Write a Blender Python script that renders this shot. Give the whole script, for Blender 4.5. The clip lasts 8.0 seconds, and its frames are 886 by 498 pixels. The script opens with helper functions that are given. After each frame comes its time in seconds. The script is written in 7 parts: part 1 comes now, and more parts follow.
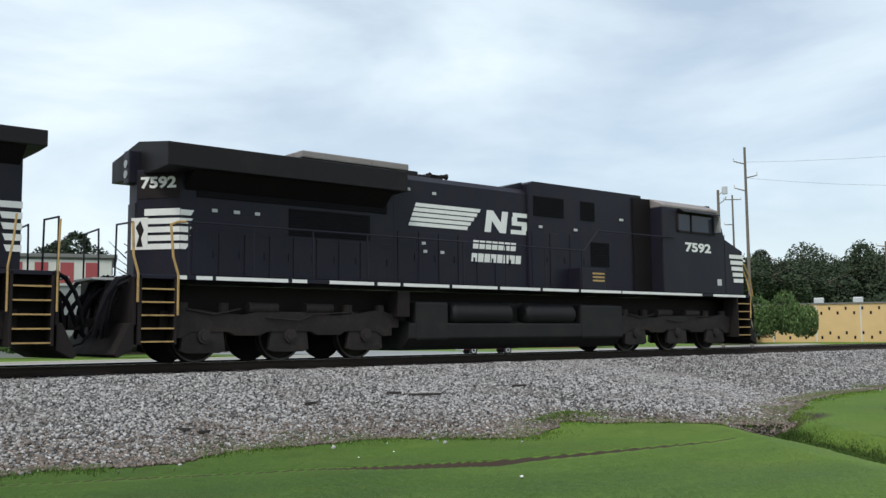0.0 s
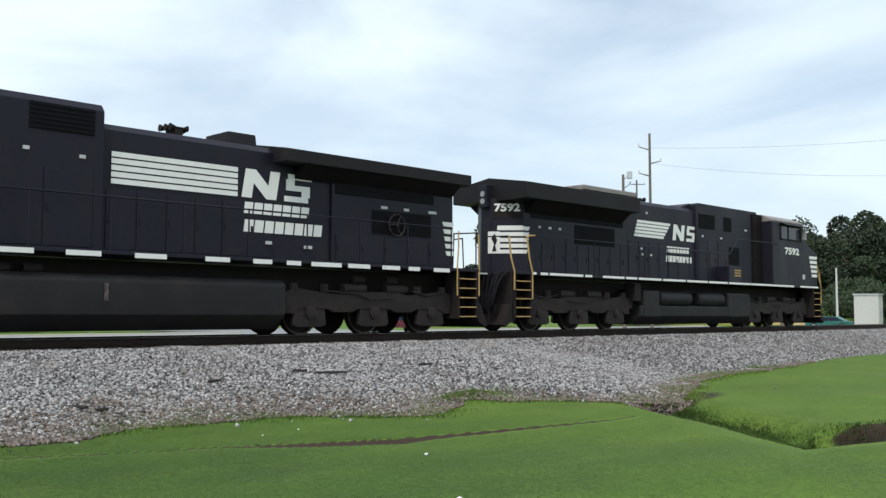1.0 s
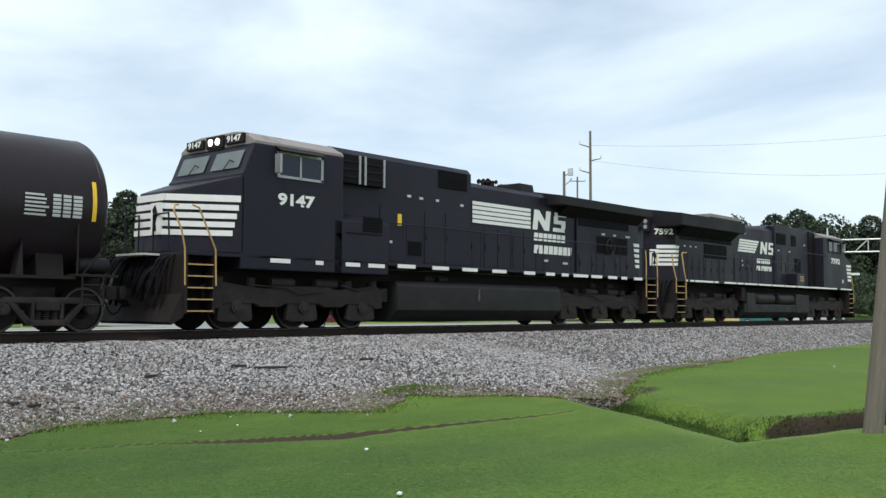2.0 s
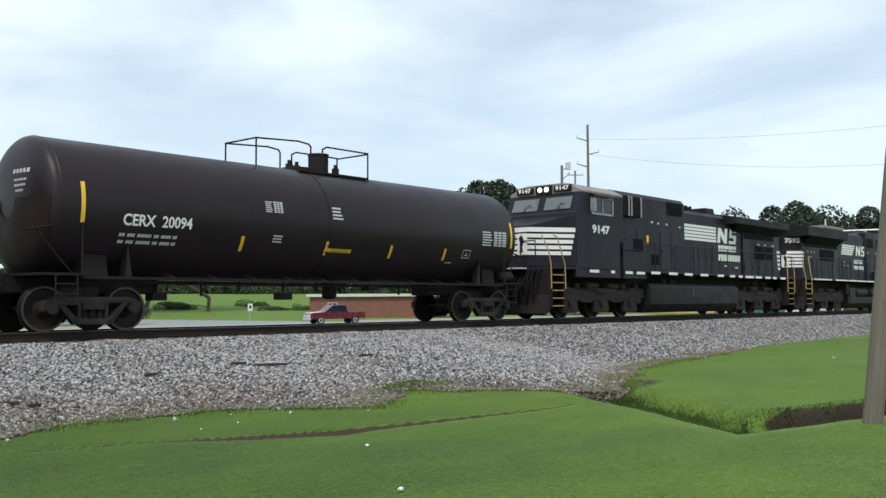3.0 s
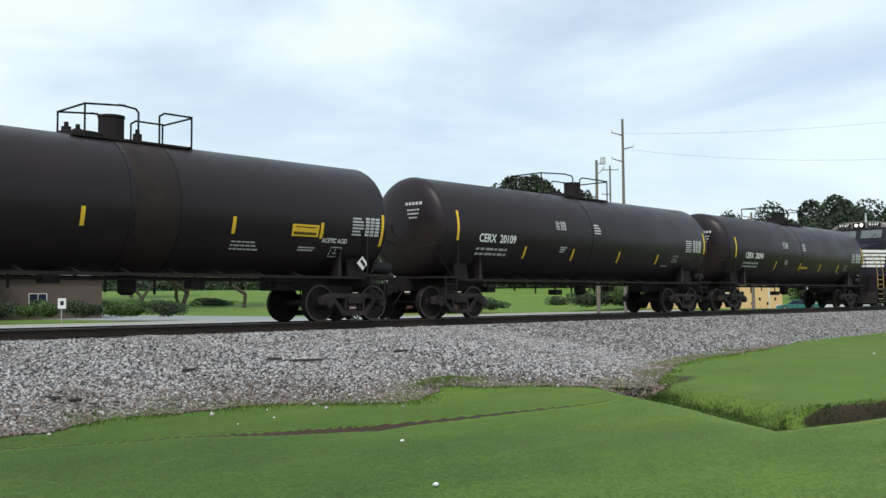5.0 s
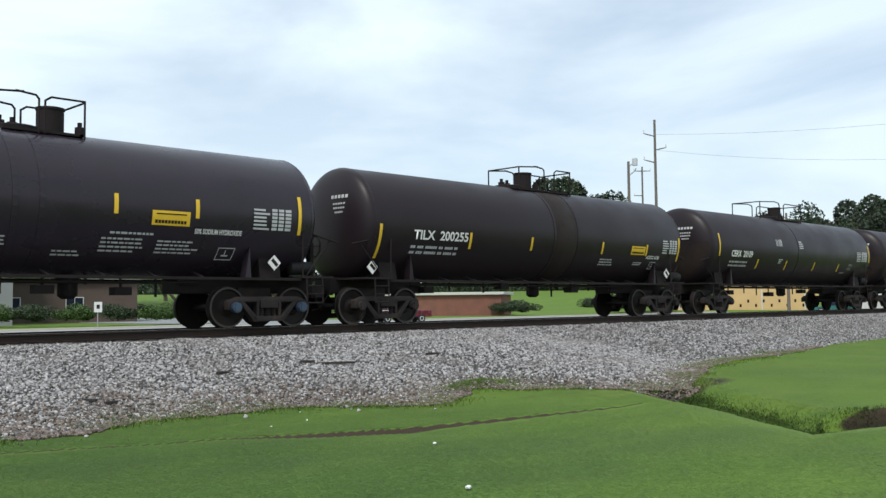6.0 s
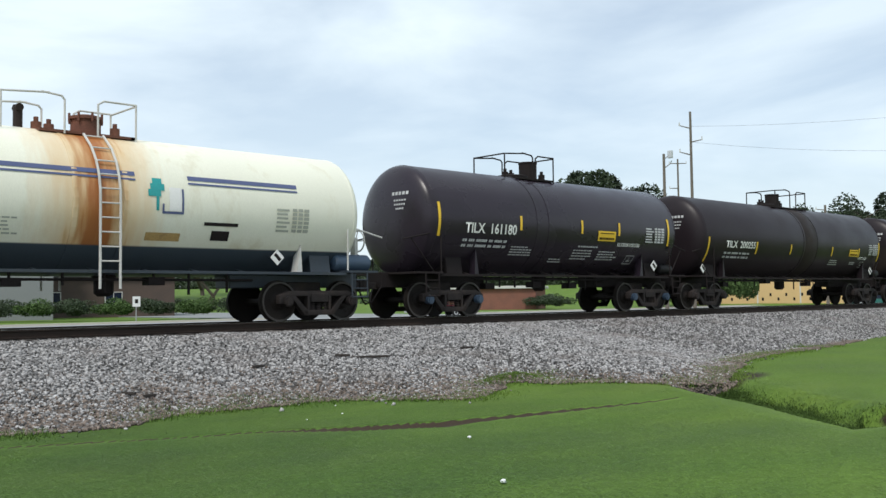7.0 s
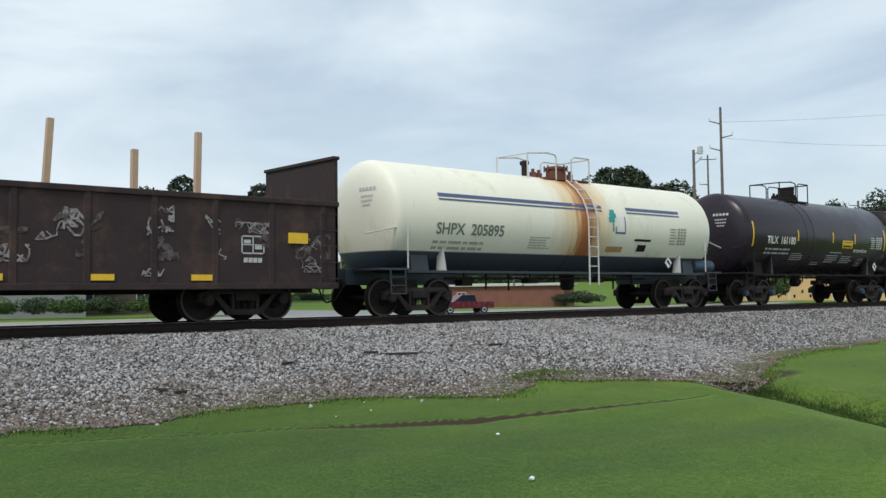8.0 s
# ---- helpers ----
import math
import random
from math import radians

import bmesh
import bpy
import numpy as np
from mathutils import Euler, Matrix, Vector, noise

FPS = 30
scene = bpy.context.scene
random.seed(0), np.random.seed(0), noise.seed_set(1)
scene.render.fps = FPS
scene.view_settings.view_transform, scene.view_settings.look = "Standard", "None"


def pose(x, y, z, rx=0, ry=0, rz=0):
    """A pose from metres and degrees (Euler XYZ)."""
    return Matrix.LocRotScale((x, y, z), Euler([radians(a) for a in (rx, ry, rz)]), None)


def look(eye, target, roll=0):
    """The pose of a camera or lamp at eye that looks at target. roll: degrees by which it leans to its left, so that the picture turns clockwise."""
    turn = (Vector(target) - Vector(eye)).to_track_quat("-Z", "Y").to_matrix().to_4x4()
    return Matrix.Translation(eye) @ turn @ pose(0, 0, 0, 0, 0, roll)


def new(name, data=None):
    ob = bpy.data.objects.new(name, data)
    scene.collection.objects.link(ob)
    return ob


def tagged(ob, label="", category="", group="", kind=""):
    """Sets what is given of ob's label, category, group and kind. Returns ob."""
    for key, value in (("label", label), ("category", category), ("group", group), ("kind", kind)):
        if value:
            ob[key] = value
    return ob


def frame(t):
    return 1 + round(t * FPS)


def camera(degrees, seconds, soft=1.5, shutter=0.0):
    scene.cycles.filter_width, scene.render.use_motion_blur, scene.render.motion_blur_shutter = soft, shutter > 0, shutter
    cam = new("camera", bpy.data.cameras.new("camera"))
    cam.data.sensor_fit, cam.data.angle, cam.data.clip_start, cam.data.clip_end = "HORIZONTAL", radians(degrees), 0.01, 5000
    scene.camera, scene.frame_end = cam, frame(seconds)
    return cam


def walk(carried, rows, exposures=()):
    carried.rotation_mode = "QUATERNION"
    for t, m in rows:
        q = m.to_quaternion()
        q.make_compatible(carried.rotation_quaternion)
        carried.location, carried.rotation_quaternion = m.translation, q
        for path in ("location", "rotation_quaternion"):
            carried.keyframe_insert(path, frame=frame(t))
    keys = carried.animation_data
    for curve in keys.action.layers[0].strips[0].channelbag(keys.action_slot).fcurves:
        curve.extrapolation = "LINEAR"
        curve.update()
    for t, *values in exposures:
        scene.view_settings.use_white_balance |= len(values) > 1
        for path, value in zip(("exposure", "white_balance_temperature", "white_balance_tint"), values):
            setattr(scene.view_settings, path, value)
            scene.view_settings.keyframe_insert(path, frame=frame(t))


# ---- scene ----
cam = camera(49.97, 8.0, soft=1.45)
EYE = (0.0, -19.215, 0.502)
TURNS = [
    (0, -39.719, 5.215, 0.531),
    (0.5, -43.031, 4.366, 0.276),
    (1, -45.277, 3.918, -0.117),
    (1.5, -47.476, 3.691, -0.064),
    (2, -48.798, 3.633, -0.279),
    (3.5, -48.671, 3.221, 0.558),
    (4, -48.104, 3.097, 0.317),
    (4.5, -47.507, 3.034, 0.228),
    (6, -44.879, 3.280, 0.582),
    (6.5, -43.820, 3.151, 0.360),
    (7, -42.820, 2.938, 0.684),
    (7.5, -41.965, 2.702, 0.763),
    (8, -41.121, 2.786, 0.708),
]
walk(cam, [(t, pose(*EYE, 90 + pitch, roll, yaw)) for t, yaw, pitch, roll in TURNS],
     exposures=[(0, 0.38), (1.2, 0.5), (6.5, 0.5), (7.5, 0.30), (8, 0.22)])

# how far the train has come along the track (x), in metres
TRAVEL = [(0, 6.379), (0.5, 13.571), (1, 20.034), (1.5, 27.240), (2, 33.374), (3.5, 54.154), (4, 60.5), (4.5, 67.445), (6, 86.840), (6.5, 93.497), (7, 100.313), (7.5, 107.065), (8, 113.824), ]

# ---- world, sun, exposure ----
SUN_EL, SUN_AZ = radians(56), radians(-118)      # azimuth from +y towards +x
world = bpy.data.worlds.new("sky")
scene.world = world
world.use_nodes = True
wn, wl = world.node_tree.nodes, world.node_tree.links
wn.clear()
w_out, w_bg = wn.new("ShaderNodeOutputWorld"), wn.new("ShaderNodeBackground")
w_sky = wn.new("ShaderNodeTexSky")
w_sky.sky_type, w_sky.sun_disc = "NISHITA", False
w_sky.sun_elevation, w_sky.sun_rotation = SUN_EL, SUN_AZ
w_sky.air_density, w_sky.dust_density, w_sky.ozone_density = 1.0, 1.6, 1.5
w_co = wn.new("ShaderNodeTexCoord")
w_map = wn.new("ShaderNodeMapping")
w_map.inputs["Scale"].default_value = (1.0, 1.0, 3.2)
w_noise = wn.new("ShaderNodeTexNoise")
w_noise.inputs["Scale"].default_value, w_noise.inputs["Detail"].default_value = 2.1, 7.0
w_noise.inputs["Roughness"].default_value, w_noise.inputs["Distortion"].default_value = 0.52, 0.5
w_ramp = wn.new("ShaderNodeValToRGB")
w_ramp.color_ramp.elements[0].position, w_ramp.color_ramp.elements[0].color = 0.36, (0.50, 0.50, 0.50, 1)
w_ramp.color_ramp.elements[1].position, w_ramp.color_ramp.elements[1].color = 0.60, (0.97, 0.97, 0.97, 1)
w_mix = wn.new("ShaderNodeMix")
w_mix.data_type = "RGBA"
w_cloud = wn.new("ShaderNodeRGB")
w_cloud.outputs[0].default_value = (6.75, 7.72, 8.35, 1)
wl.new(w_co.outputs["Generated"], w_map.inputs["Vector"])
wl.new(w_map.outputs["Vector"], w_noise.inputs["Vector"])
wl.new(w_noise.outputs["Fac"], w_ramp.inputs["Fac"])
# thinner cloud towards the east
w_dot, w_thin, w_sub = wn.new("ShaderNodeVectorMath"), wn.new("ShaderNodeMapRange"), wn.new("ShaderNodeMath")
w_dot.operation, w_sub.operation, w_sub.use_clamp = "DOT_PRODUCT", "SUBTRACT", True
w_dot.inputs[1].default_value = (math.sin(radians(84)), math.cos(radians(84)), 0)
w_thin.inputs["From Min"].default_value, w_thin.inputs["From Max"].default_value = 0.72, 0.99
w_thin.inputs["To Min"].default_value, w_thin.inputs["To Max"].default_value = 0.0, 0.20
wl.new(w_co.outputs["Generated"], w_dot.inputs[0])
wl.new(w_dot.outputs["Value"], w_thin.inputs["Value"])
wl.new(w_ramp.outputs["Color"], w_sub.inputs[0])
wl.new(w_thin.outputs["Result"], w_sub.inputs[1])
wl.new(w_sub.outputs[0], w_mix.inputs["Factor"])
wl.new(w_sky.outputs["Color"], w_mix.inputs["A"])
wl.new(w_cloud.outputs[0], w_mix.inputs["B"])
wl.new(w_mix.outputs["Result"], w_bg.inputs["Color"])
wl.new(w_bg.outputs["Background"], w_out.inputs["Surface"])
w_bg.inputs["Strength"].default_value = 0.10
sun = new("sun", bpy.data.lights.new("sun", "SUN"))
sun.data.energy, sun.data.angle, sun.data.color = 1.6, radians(12), (1.0, 0.96, 0.9)
sun.matrix_basis = look((math.sin(SUN_AZ) * 50, math.cos(SUN_AZ) * 50, math.tan(SUN_EL) * 50), (0, 0, 0))


# ---- materials ----
def material(name, colour, rough=0.6, metal=0.0, spread=0.25, scale=3.0, fine=40.0, bump=0.0, stain=None, stain_at=(0.55, 0.72), stain_scale=1.2, stretch=(1, 1, 1), spec=0.5, islands=0.0, emit=None):
    """A paint, metal or earth: base colour varied at two scales, an optional stain, a fine relief."""
    m = bpy.data.materials.new(name)
    m.use_nodes = True
    n, l = m.node_tree.nodes, m.node_tree.links
    b = n["Principled BSDF"]
    b.inputs["Roughness"].default_value, b.inputs["Metallic"].default_value = rough, metal
    b.inputs["Specular IOR Level"].default_value = spec
    co, mp = n.new("ShaderNodeTexCoord"), n.new("ShaderNodeMapping")
    mp.inputs["Scale"].default_value = stretch
    l.new(co.outputs["Object"], mp.inputs["Vector"])
    big, small = n.new("ShaderNodeTexNoise"), n.new("ShaderNodeTexNoise")
    big.inputs["Scale"].default_value, big.inputs["Detail"].default_value = scale, 5
    small.inputs["Scale"].default_value, small.inputs["Detail"].default_value = fine, 3
    add = n.new("ShaderNodeMath")
    add.operation = "ADD"
    for t in (big, small):
        l.new(mp.outputs["Vector"], t.inputs["Vector"])
    l.new(big.outputs["Fac"], add.inputs[0])
    l.new(small.outputs["Fac"], add.inputs[1])
    r = n.new("ShaderNodeMapRange")
    r.inputs["From Min"].default_value, r.inputs["From Max"].default_value = 0.6, 1.4
    r.inputs["To Min"].default_value, r.inputs["To Max"].default_value = 1 - spread, 1 + spread
    l.new(add.outputs[0], r.inputs["Value"])
    mul = n.new("ShaderNodeVectorMath")
    mul.operation = "SCALE"
    mul.inputs[0].default_value = colour
    l.new(r.outputs["Result"], mul.inputs["Scale"])
    last = mul.outputs["Vector"]
    if islands:
        g, ir = n.new("ShaderNodeNewGeometry"), n.new("ShaderNodeMapRange")
        ir.inputs["To Min"].default_value, ir.inputs["To Max"].default_value = 1 - islands, 1 + islands
        l.new(g.outputs["Random Per Island"], ir.inputs["Value"])
        im = n.new("ShaderNodeVectorMath")
        im.operation = "SCALE"
        l.new(last, im.inputs[0])
        l.new(ir.outputs["Result"], im.inputs["Scale"])
        last = im.outputs["Vector"]
    if stain:
        sn, sr, mx = n.new("ShaderNodeTexNoise"), n.new("ShaderNodeMapRange"), n.new("ShaderNodeMix")
        sn.inputs["Scale"].default_value, sn.inputs["Detail"].default_value = stain_scale, 8
        sn.inputs["Roughness"].default_value = 0.65
        l.new(mp.outputs["Vector"], sn.inputs["Vector"])
        sr.inputs["From Min"].default_value, sr.inputs["From Max"].default_value = stain_at
        l.new(sn.outputs["Fac"], sr.inputs["Value"])
        mx.data_type = "RGBA"
        mx.inputs["B"].default_value = (*stain, 1)
        l.new(sr.outputs["Result"], mx.inputs["Factor"])
        l.new(last, mx.inputs["A"])
        last = mx.outputs["Result"]
    l.new(last, b.inputs["Base Color"])
    rr = n.new("ShaderNodeMapRange")
    rr.inputs["From Min"].default_value, rr.inputs["From Max"].default_value = 0.3, 0.7
    rr.inputs["To Min"].default_value, rr.inputs["To Max"].default_value = max(0.03, rough - 0.1), min(1, rough + 0.1)
    l.new(big.outputs["Fac"], rr.inputs["Value"])
    l.new(rr.outputs["Result"], b.inputs["Roughness"])
    if bump:
        bp = n.new("ShaderNodeBump")
        bp.inputs["Strength"].default_value, bp.inputs["Distance"].default_value = bump, 0.02
        l.new(small.outputs["Fac"], bp.inputs["Height"])
        l.new(bp.outputs["Normal"], b.inputs["Normal"])
    if emit:
        b.inputs["Emission Color"].default_value, b.inputs["Emission Strength"].default_value = (*emit[:3], 1), emit[3]
    return m


M_BLACK = material("black_loco_paint", (0.0140, 0.0128, 0.0225), 0.48, spec=0.20, spread=0.3, scale=0.8, stain=(0.021, 0.0165, 0.0175), stain_at=(0.5, 0.85), stain_scale=2.2, stretch=(1, 1, 0.4))
M_DARKROOF = material("sooty_roof_paint", (0.0125, 0.0110, 0.0130), 0.6, spec=0.2, spread=0.3, scale=1.2, stain=(0.028, 0.023, 0.021), stain_at=(0.55, 0.8))
M_ROOFTAN = material("grey_brown_roof_panel", (0.24, 0.21, 0.20), 0.6, spread=0.25, scale=2.0, stain=(0.10, 0.07, 0.055))
M_GRILLE = material("dark_grille", (0.0085, 0.0080, 0.0105), 0.7, spec=0.1, spread=0.3)
# brown-black that paints the shade in recesses and below the radiator wings
M_RECESS = material("recess_shade_brown", (0.012, 0.0095, 0.0105), 0.7, spec=0.1, spread=0.3)
M_WHITE = material("white_paint", (0.78, 0.77, 0.74), 0.5, spread=0.08, scale=4, stain=(0.45, 0.42, 0.38), stain_at=(0.6, 0.85))
M_TRUCK = material("oily_truck_steel", (0.031, 0.0255, 0.0245), 0.75, spec=0.2, spread=0.35, scale=3, bump=0.4, stain=(0.060, 0.044, 0.037), stain_at=(0.5, 0.78), stain_scale=2.5)
M_UNDER = material("sooty_underframe", (0.0215, 0.0170, 0.0170), 0.8, spec=0.15, spread=0.3, bump=0.3)
M_TANKGREY = material("dusty_fuel_tank", (0.016, 0.0155, 0.0165), 0.6, spec=0.2, spread=0.3, scale=1.5, stain=(0.030, 0.025, 0.022), stain_at=(0.5, 0.8))
M_YELLOW = material("weathered_yellow_paint", (0.42, 0.27, 0.10), 0.65, spread=0.25, scale=6, stain=(0.16, 0.09, 0.05), stain_at=(0.55, 0.7), stain_scale=5)
M_BRIGHTY = material("reflective_yellow", (0.80, 0.50, 0.03), 0.45, spread=0.1, scale=5)
M_WHEEL = material("wheel_steel", (0.020, 0.016, 0.0145), 0.65, metal=0.2, spec=0.2, spread=0.3, bump=0.2)
M_TREAD = material("polished_tread", (0.45, 0.44, 0.43), 0.3, metal=1.0, spread=0.1)
M_TANK = material("black_tank_paint", (0.0185, 0.0130, 0.0158), 0.40, spec=0.22, spread=0.25, scale=0.7, stain=(0.022, 0.0150, 0.0160), stain_at=(0.5, 0.82), stretch=(0.7, 1, 1))
M_TANKB = material("glossier_black_tank_paint", (0.0250, 0.0185, 0.0265), 0.30, spec=0.32, spread=0.2, scale=0.8, stain=(0.016, 0.014, 0.014), stain_at=(0.52, 0.85), stretch=(0.7, 1, 1))
M_STEEL = material("galvanised_steel", (0.38, 0.38, 0.38), 0.5, metal=0.5, spread=0.15)
M_RAIL = material("rusty_rail_steel", (0.030, 0.021, 0.017), 0.75, spec=0.2, spread=0.3, scale=5, bump=0.2)
M_GLASS = material("dim_cab_glass", (0.012, 0.018, 0.035), 0.08, spread=0.05, spec=0.35)
# sky reflection on windscreens is painted in as a pale base colour
M_GLASSL = material("sky_painted_glass", (0.26, 0.30, 0.30), 0.1, spread=0.1, scale=2, spec=0.8)
M_RUSTV = material("rusty_valve_iron", (0.14, 0.055, 0.035), 0.85, spread=0.4, bump=0.3)
M_GREENTXT = material("dark_green_lettering", (0.155, 0.185, 0.150), 0.6, spread=0.2)
M_BLUE = material("blue_paint", (0.085, 0.105, 0.22), 0.5, spread=0.15)
M_CAPBLUE = material("faded_blue_cap", (0.045, 0.075, 0.12), 0.6, spread=0.2)
M_RIM = material("worn_wheel_rim", (0.062, 0.054, 0.050), 0.5, metal=0.4, spread=0.2)
M_BAND = material("brown_seam_band", (0.026, 0.018, 0.0155), 0.6, spread=0.35, scale=2, spec=0.2, stain=(0.012, 0.010, 0.010), stain_at=(0.45, 0.7))
M_TEAL = material("teal_paint", (0.02, 0.30, 0.30), 0.5, spread=0.15)
M_SLATE = material("slate_blue_paint", (0.030, 0.040, 0.053), 0.55, spread=0.3, scale=2, stain=(0.04, 0.045, 0.05))
M_GONDOLA = material("rusty_brown_gondola", (0.046, 0.0315, 0.0320), 0.75, spec=0.2, spread=0.4, scale=1.4, bump=0.3, stain=(0.105, 0.066, 0.052), stain_at=(0.50, 0.76), stain_scale=1.3)
M_CHALK = material("worn_white_graffiti", (0.34, 0.32, 0.32), 0.7, spread=0.4, scale=6, stain=(0.10, 0.07, 0.06), stain_at=(0.45, 0.6), stain_scale=6)
M_SMEAR = material("faded_pale_paint_smear", (0.115, 0.092, 0.092), 0.75, spread=0.5, scale=5, stain=(0.045, 0.030, 0.030), stain_at=(0.42, 0.58), stain_scale=7)
M_LIGHTTXT = material("faded_white_stencil", (0.50, 0.50, 0.50), 0.6, spread=0.2)
M_WOOD = material("pale_wooden_stake", (0.52, 0.36, 0.25), 0.8, spread=0.25, stretch=(1, 1, 0.1), fine=60)
M_POLE = material("weathered_grey_pole_wood", (0.145, 0.125, 0.10), 0.85, spread=0.3, stretch=(4, 4, 0.3), fine=20, bump=0.4)
M_TIE = material("creosoted_tie", (0.035, 0.028, 0.024), 0.9, spread=0.3, stretch=(2, 0.3, 2))
M_BRICK = material("red_brick", (0.20, 0.085, 0.060), 0.85, spread=0.3, scale=1.0, fine=12)
M_DIMBRICK = material("dim_brown_brick", (0.085, 0.060, 0.048), 0.85, spread=0.3, scale=1.0, fine=12)
M_FAINT = material("worn_grey_stencil", (0.36, 0.37, 0.31), 0.6, spread=0.2)
M_TAN = material("tan_panel", (0.62, 0.42, 0.20), 0.8, spread=0.1, scale=0.6)
M_ROOFB = material("grey_roof", (0.16, 0.16, 0.16), 0.85, spread=0.2)
M_PALE = material("pale_wall", (0.55, 0.54, 0.51), 0.7, spread=0.08)
M_RED = material("red_car_paint", (0.10, 0.012, 0.020), 0.25, spread=0.08)
M_GREENCAR = material("green_car_paint", (0.02, 0.13, 0.11), 0.25, spread=0.08)
M_SILVER = material("silver_paint", (0.55, 0.56, 0.56), 0.35, metal=0.3, spread=0.05)
M_TYRE = material("tyre_rubber", (0.02, 0.02, 0.02), 0.9, spread=0.2)
M_LAMPW = material("lit_headlight", (0.9, 0.9, 0.85), 0.3, spread=0.02, emit=(1, 0.95, 0.85, 2.0))
M_BARK = material("bark", (0.09, 0.07, 0.05), 0.9, spread=0.3)
M_LEAF = [material("foliage_" + s, c, 0.7, spread=0.35, scale=0.4, islands=0.28, spec=0.15) for s, c in (("deep", (0.046, 0.062, 0.040)), ("mid", (0.053, 0.073, 0.042)), ("fresh", (0.078, 0.128, 0.042)))]
M_ROAD = material("worn_asphalt", (0.30, 0.30, 0.30), 0.9, spread=0.1, scale=0.3)
M_DRIVE = material("grey_drive", (0.22, 0.23, 0.23), 0.9, spread=0.12, scale=0.3)
M_KERB = material("concrete_kerb", (0.48, 0.45, 0.38), 0.85, spread=0.12)
M_STONE = material("ballast_stone", (0.262, 0.253, 0.250), 0.85, spread=0.3, scale=8, islands=0.9, stain=(0.21, 0.185, 0.172), stain_at=(0.52, 0.75), stain_scale=0.55)
M_STONEDIRT = material("dirty_ballast_stone", (0.150, 0.118, 0.098), 0.9, spread=0.3, scale=6, islands=0.6)
M_STONEBED = material("ballast_fines", (0.078, 0.070, 0.066), 0.9, spread=0.5, scale=14, fine=55, bump=1.0)
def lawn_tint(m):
    """Grass colour darker at low x, lighter and yellower at high x, in patches."""
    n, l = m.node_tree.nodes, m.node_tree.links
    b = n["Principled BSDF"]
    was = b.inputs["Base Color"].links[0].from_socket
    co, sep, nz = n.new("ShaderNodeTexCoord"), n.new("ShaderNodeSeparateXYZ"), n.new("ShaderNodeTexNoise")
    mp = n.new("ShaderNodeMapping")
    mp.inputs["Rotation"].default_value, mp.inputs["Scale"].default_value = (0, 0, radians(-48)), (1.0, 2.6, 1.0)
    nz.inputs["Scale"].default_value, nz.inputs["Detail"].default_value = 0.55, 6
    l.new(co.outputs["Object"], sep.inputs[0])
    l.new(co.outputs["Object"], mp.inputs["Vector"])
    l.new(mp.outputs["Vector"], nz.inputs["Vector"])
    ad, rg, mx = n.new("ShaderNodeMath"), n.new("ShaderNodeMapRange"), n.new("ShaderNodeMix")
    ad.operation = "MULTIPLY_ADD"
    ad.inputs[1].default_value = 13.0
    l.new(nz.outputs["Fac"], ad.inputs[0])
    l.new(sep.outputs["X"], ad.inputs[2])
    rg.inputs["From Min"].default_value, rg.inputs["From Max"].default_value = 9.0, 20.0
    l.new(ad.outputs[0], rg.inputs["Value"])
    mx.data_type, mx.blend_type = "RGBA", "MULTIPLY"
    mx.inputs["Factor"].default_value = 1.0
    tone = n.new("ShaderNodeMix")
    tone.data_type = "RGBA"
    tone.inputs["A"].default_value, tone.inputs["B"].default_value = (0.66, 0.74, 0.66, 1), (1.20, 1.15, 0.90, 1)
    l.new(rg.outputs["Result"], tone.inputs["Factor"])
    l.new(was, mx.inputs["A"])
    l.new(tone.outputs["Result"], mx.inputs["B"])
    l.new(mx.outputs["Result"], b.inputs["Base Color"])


M_BLADE = material("grass_blade", (0.084, 0.148, 0.027), 0.7, spread=0.3, scale=0.45, islands=0.24, stain=(0.118, 0.182, 0.038), stain_at=(0.45, 0.72), stain_scale=0.35, spec=0.25)
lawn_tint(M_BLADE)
# green set dark to paint the bank's shade into the blades
M_RANK = material("rank_grass_in_shade", (0.050, 0.088, 0.019), 0.75, spread=0.35, scale=0.8, islands=0.4, spec=0.15)
M_LITTER = material("white_litter", (0.8, 0.8, 0.8), 0.6, spread=0.1)


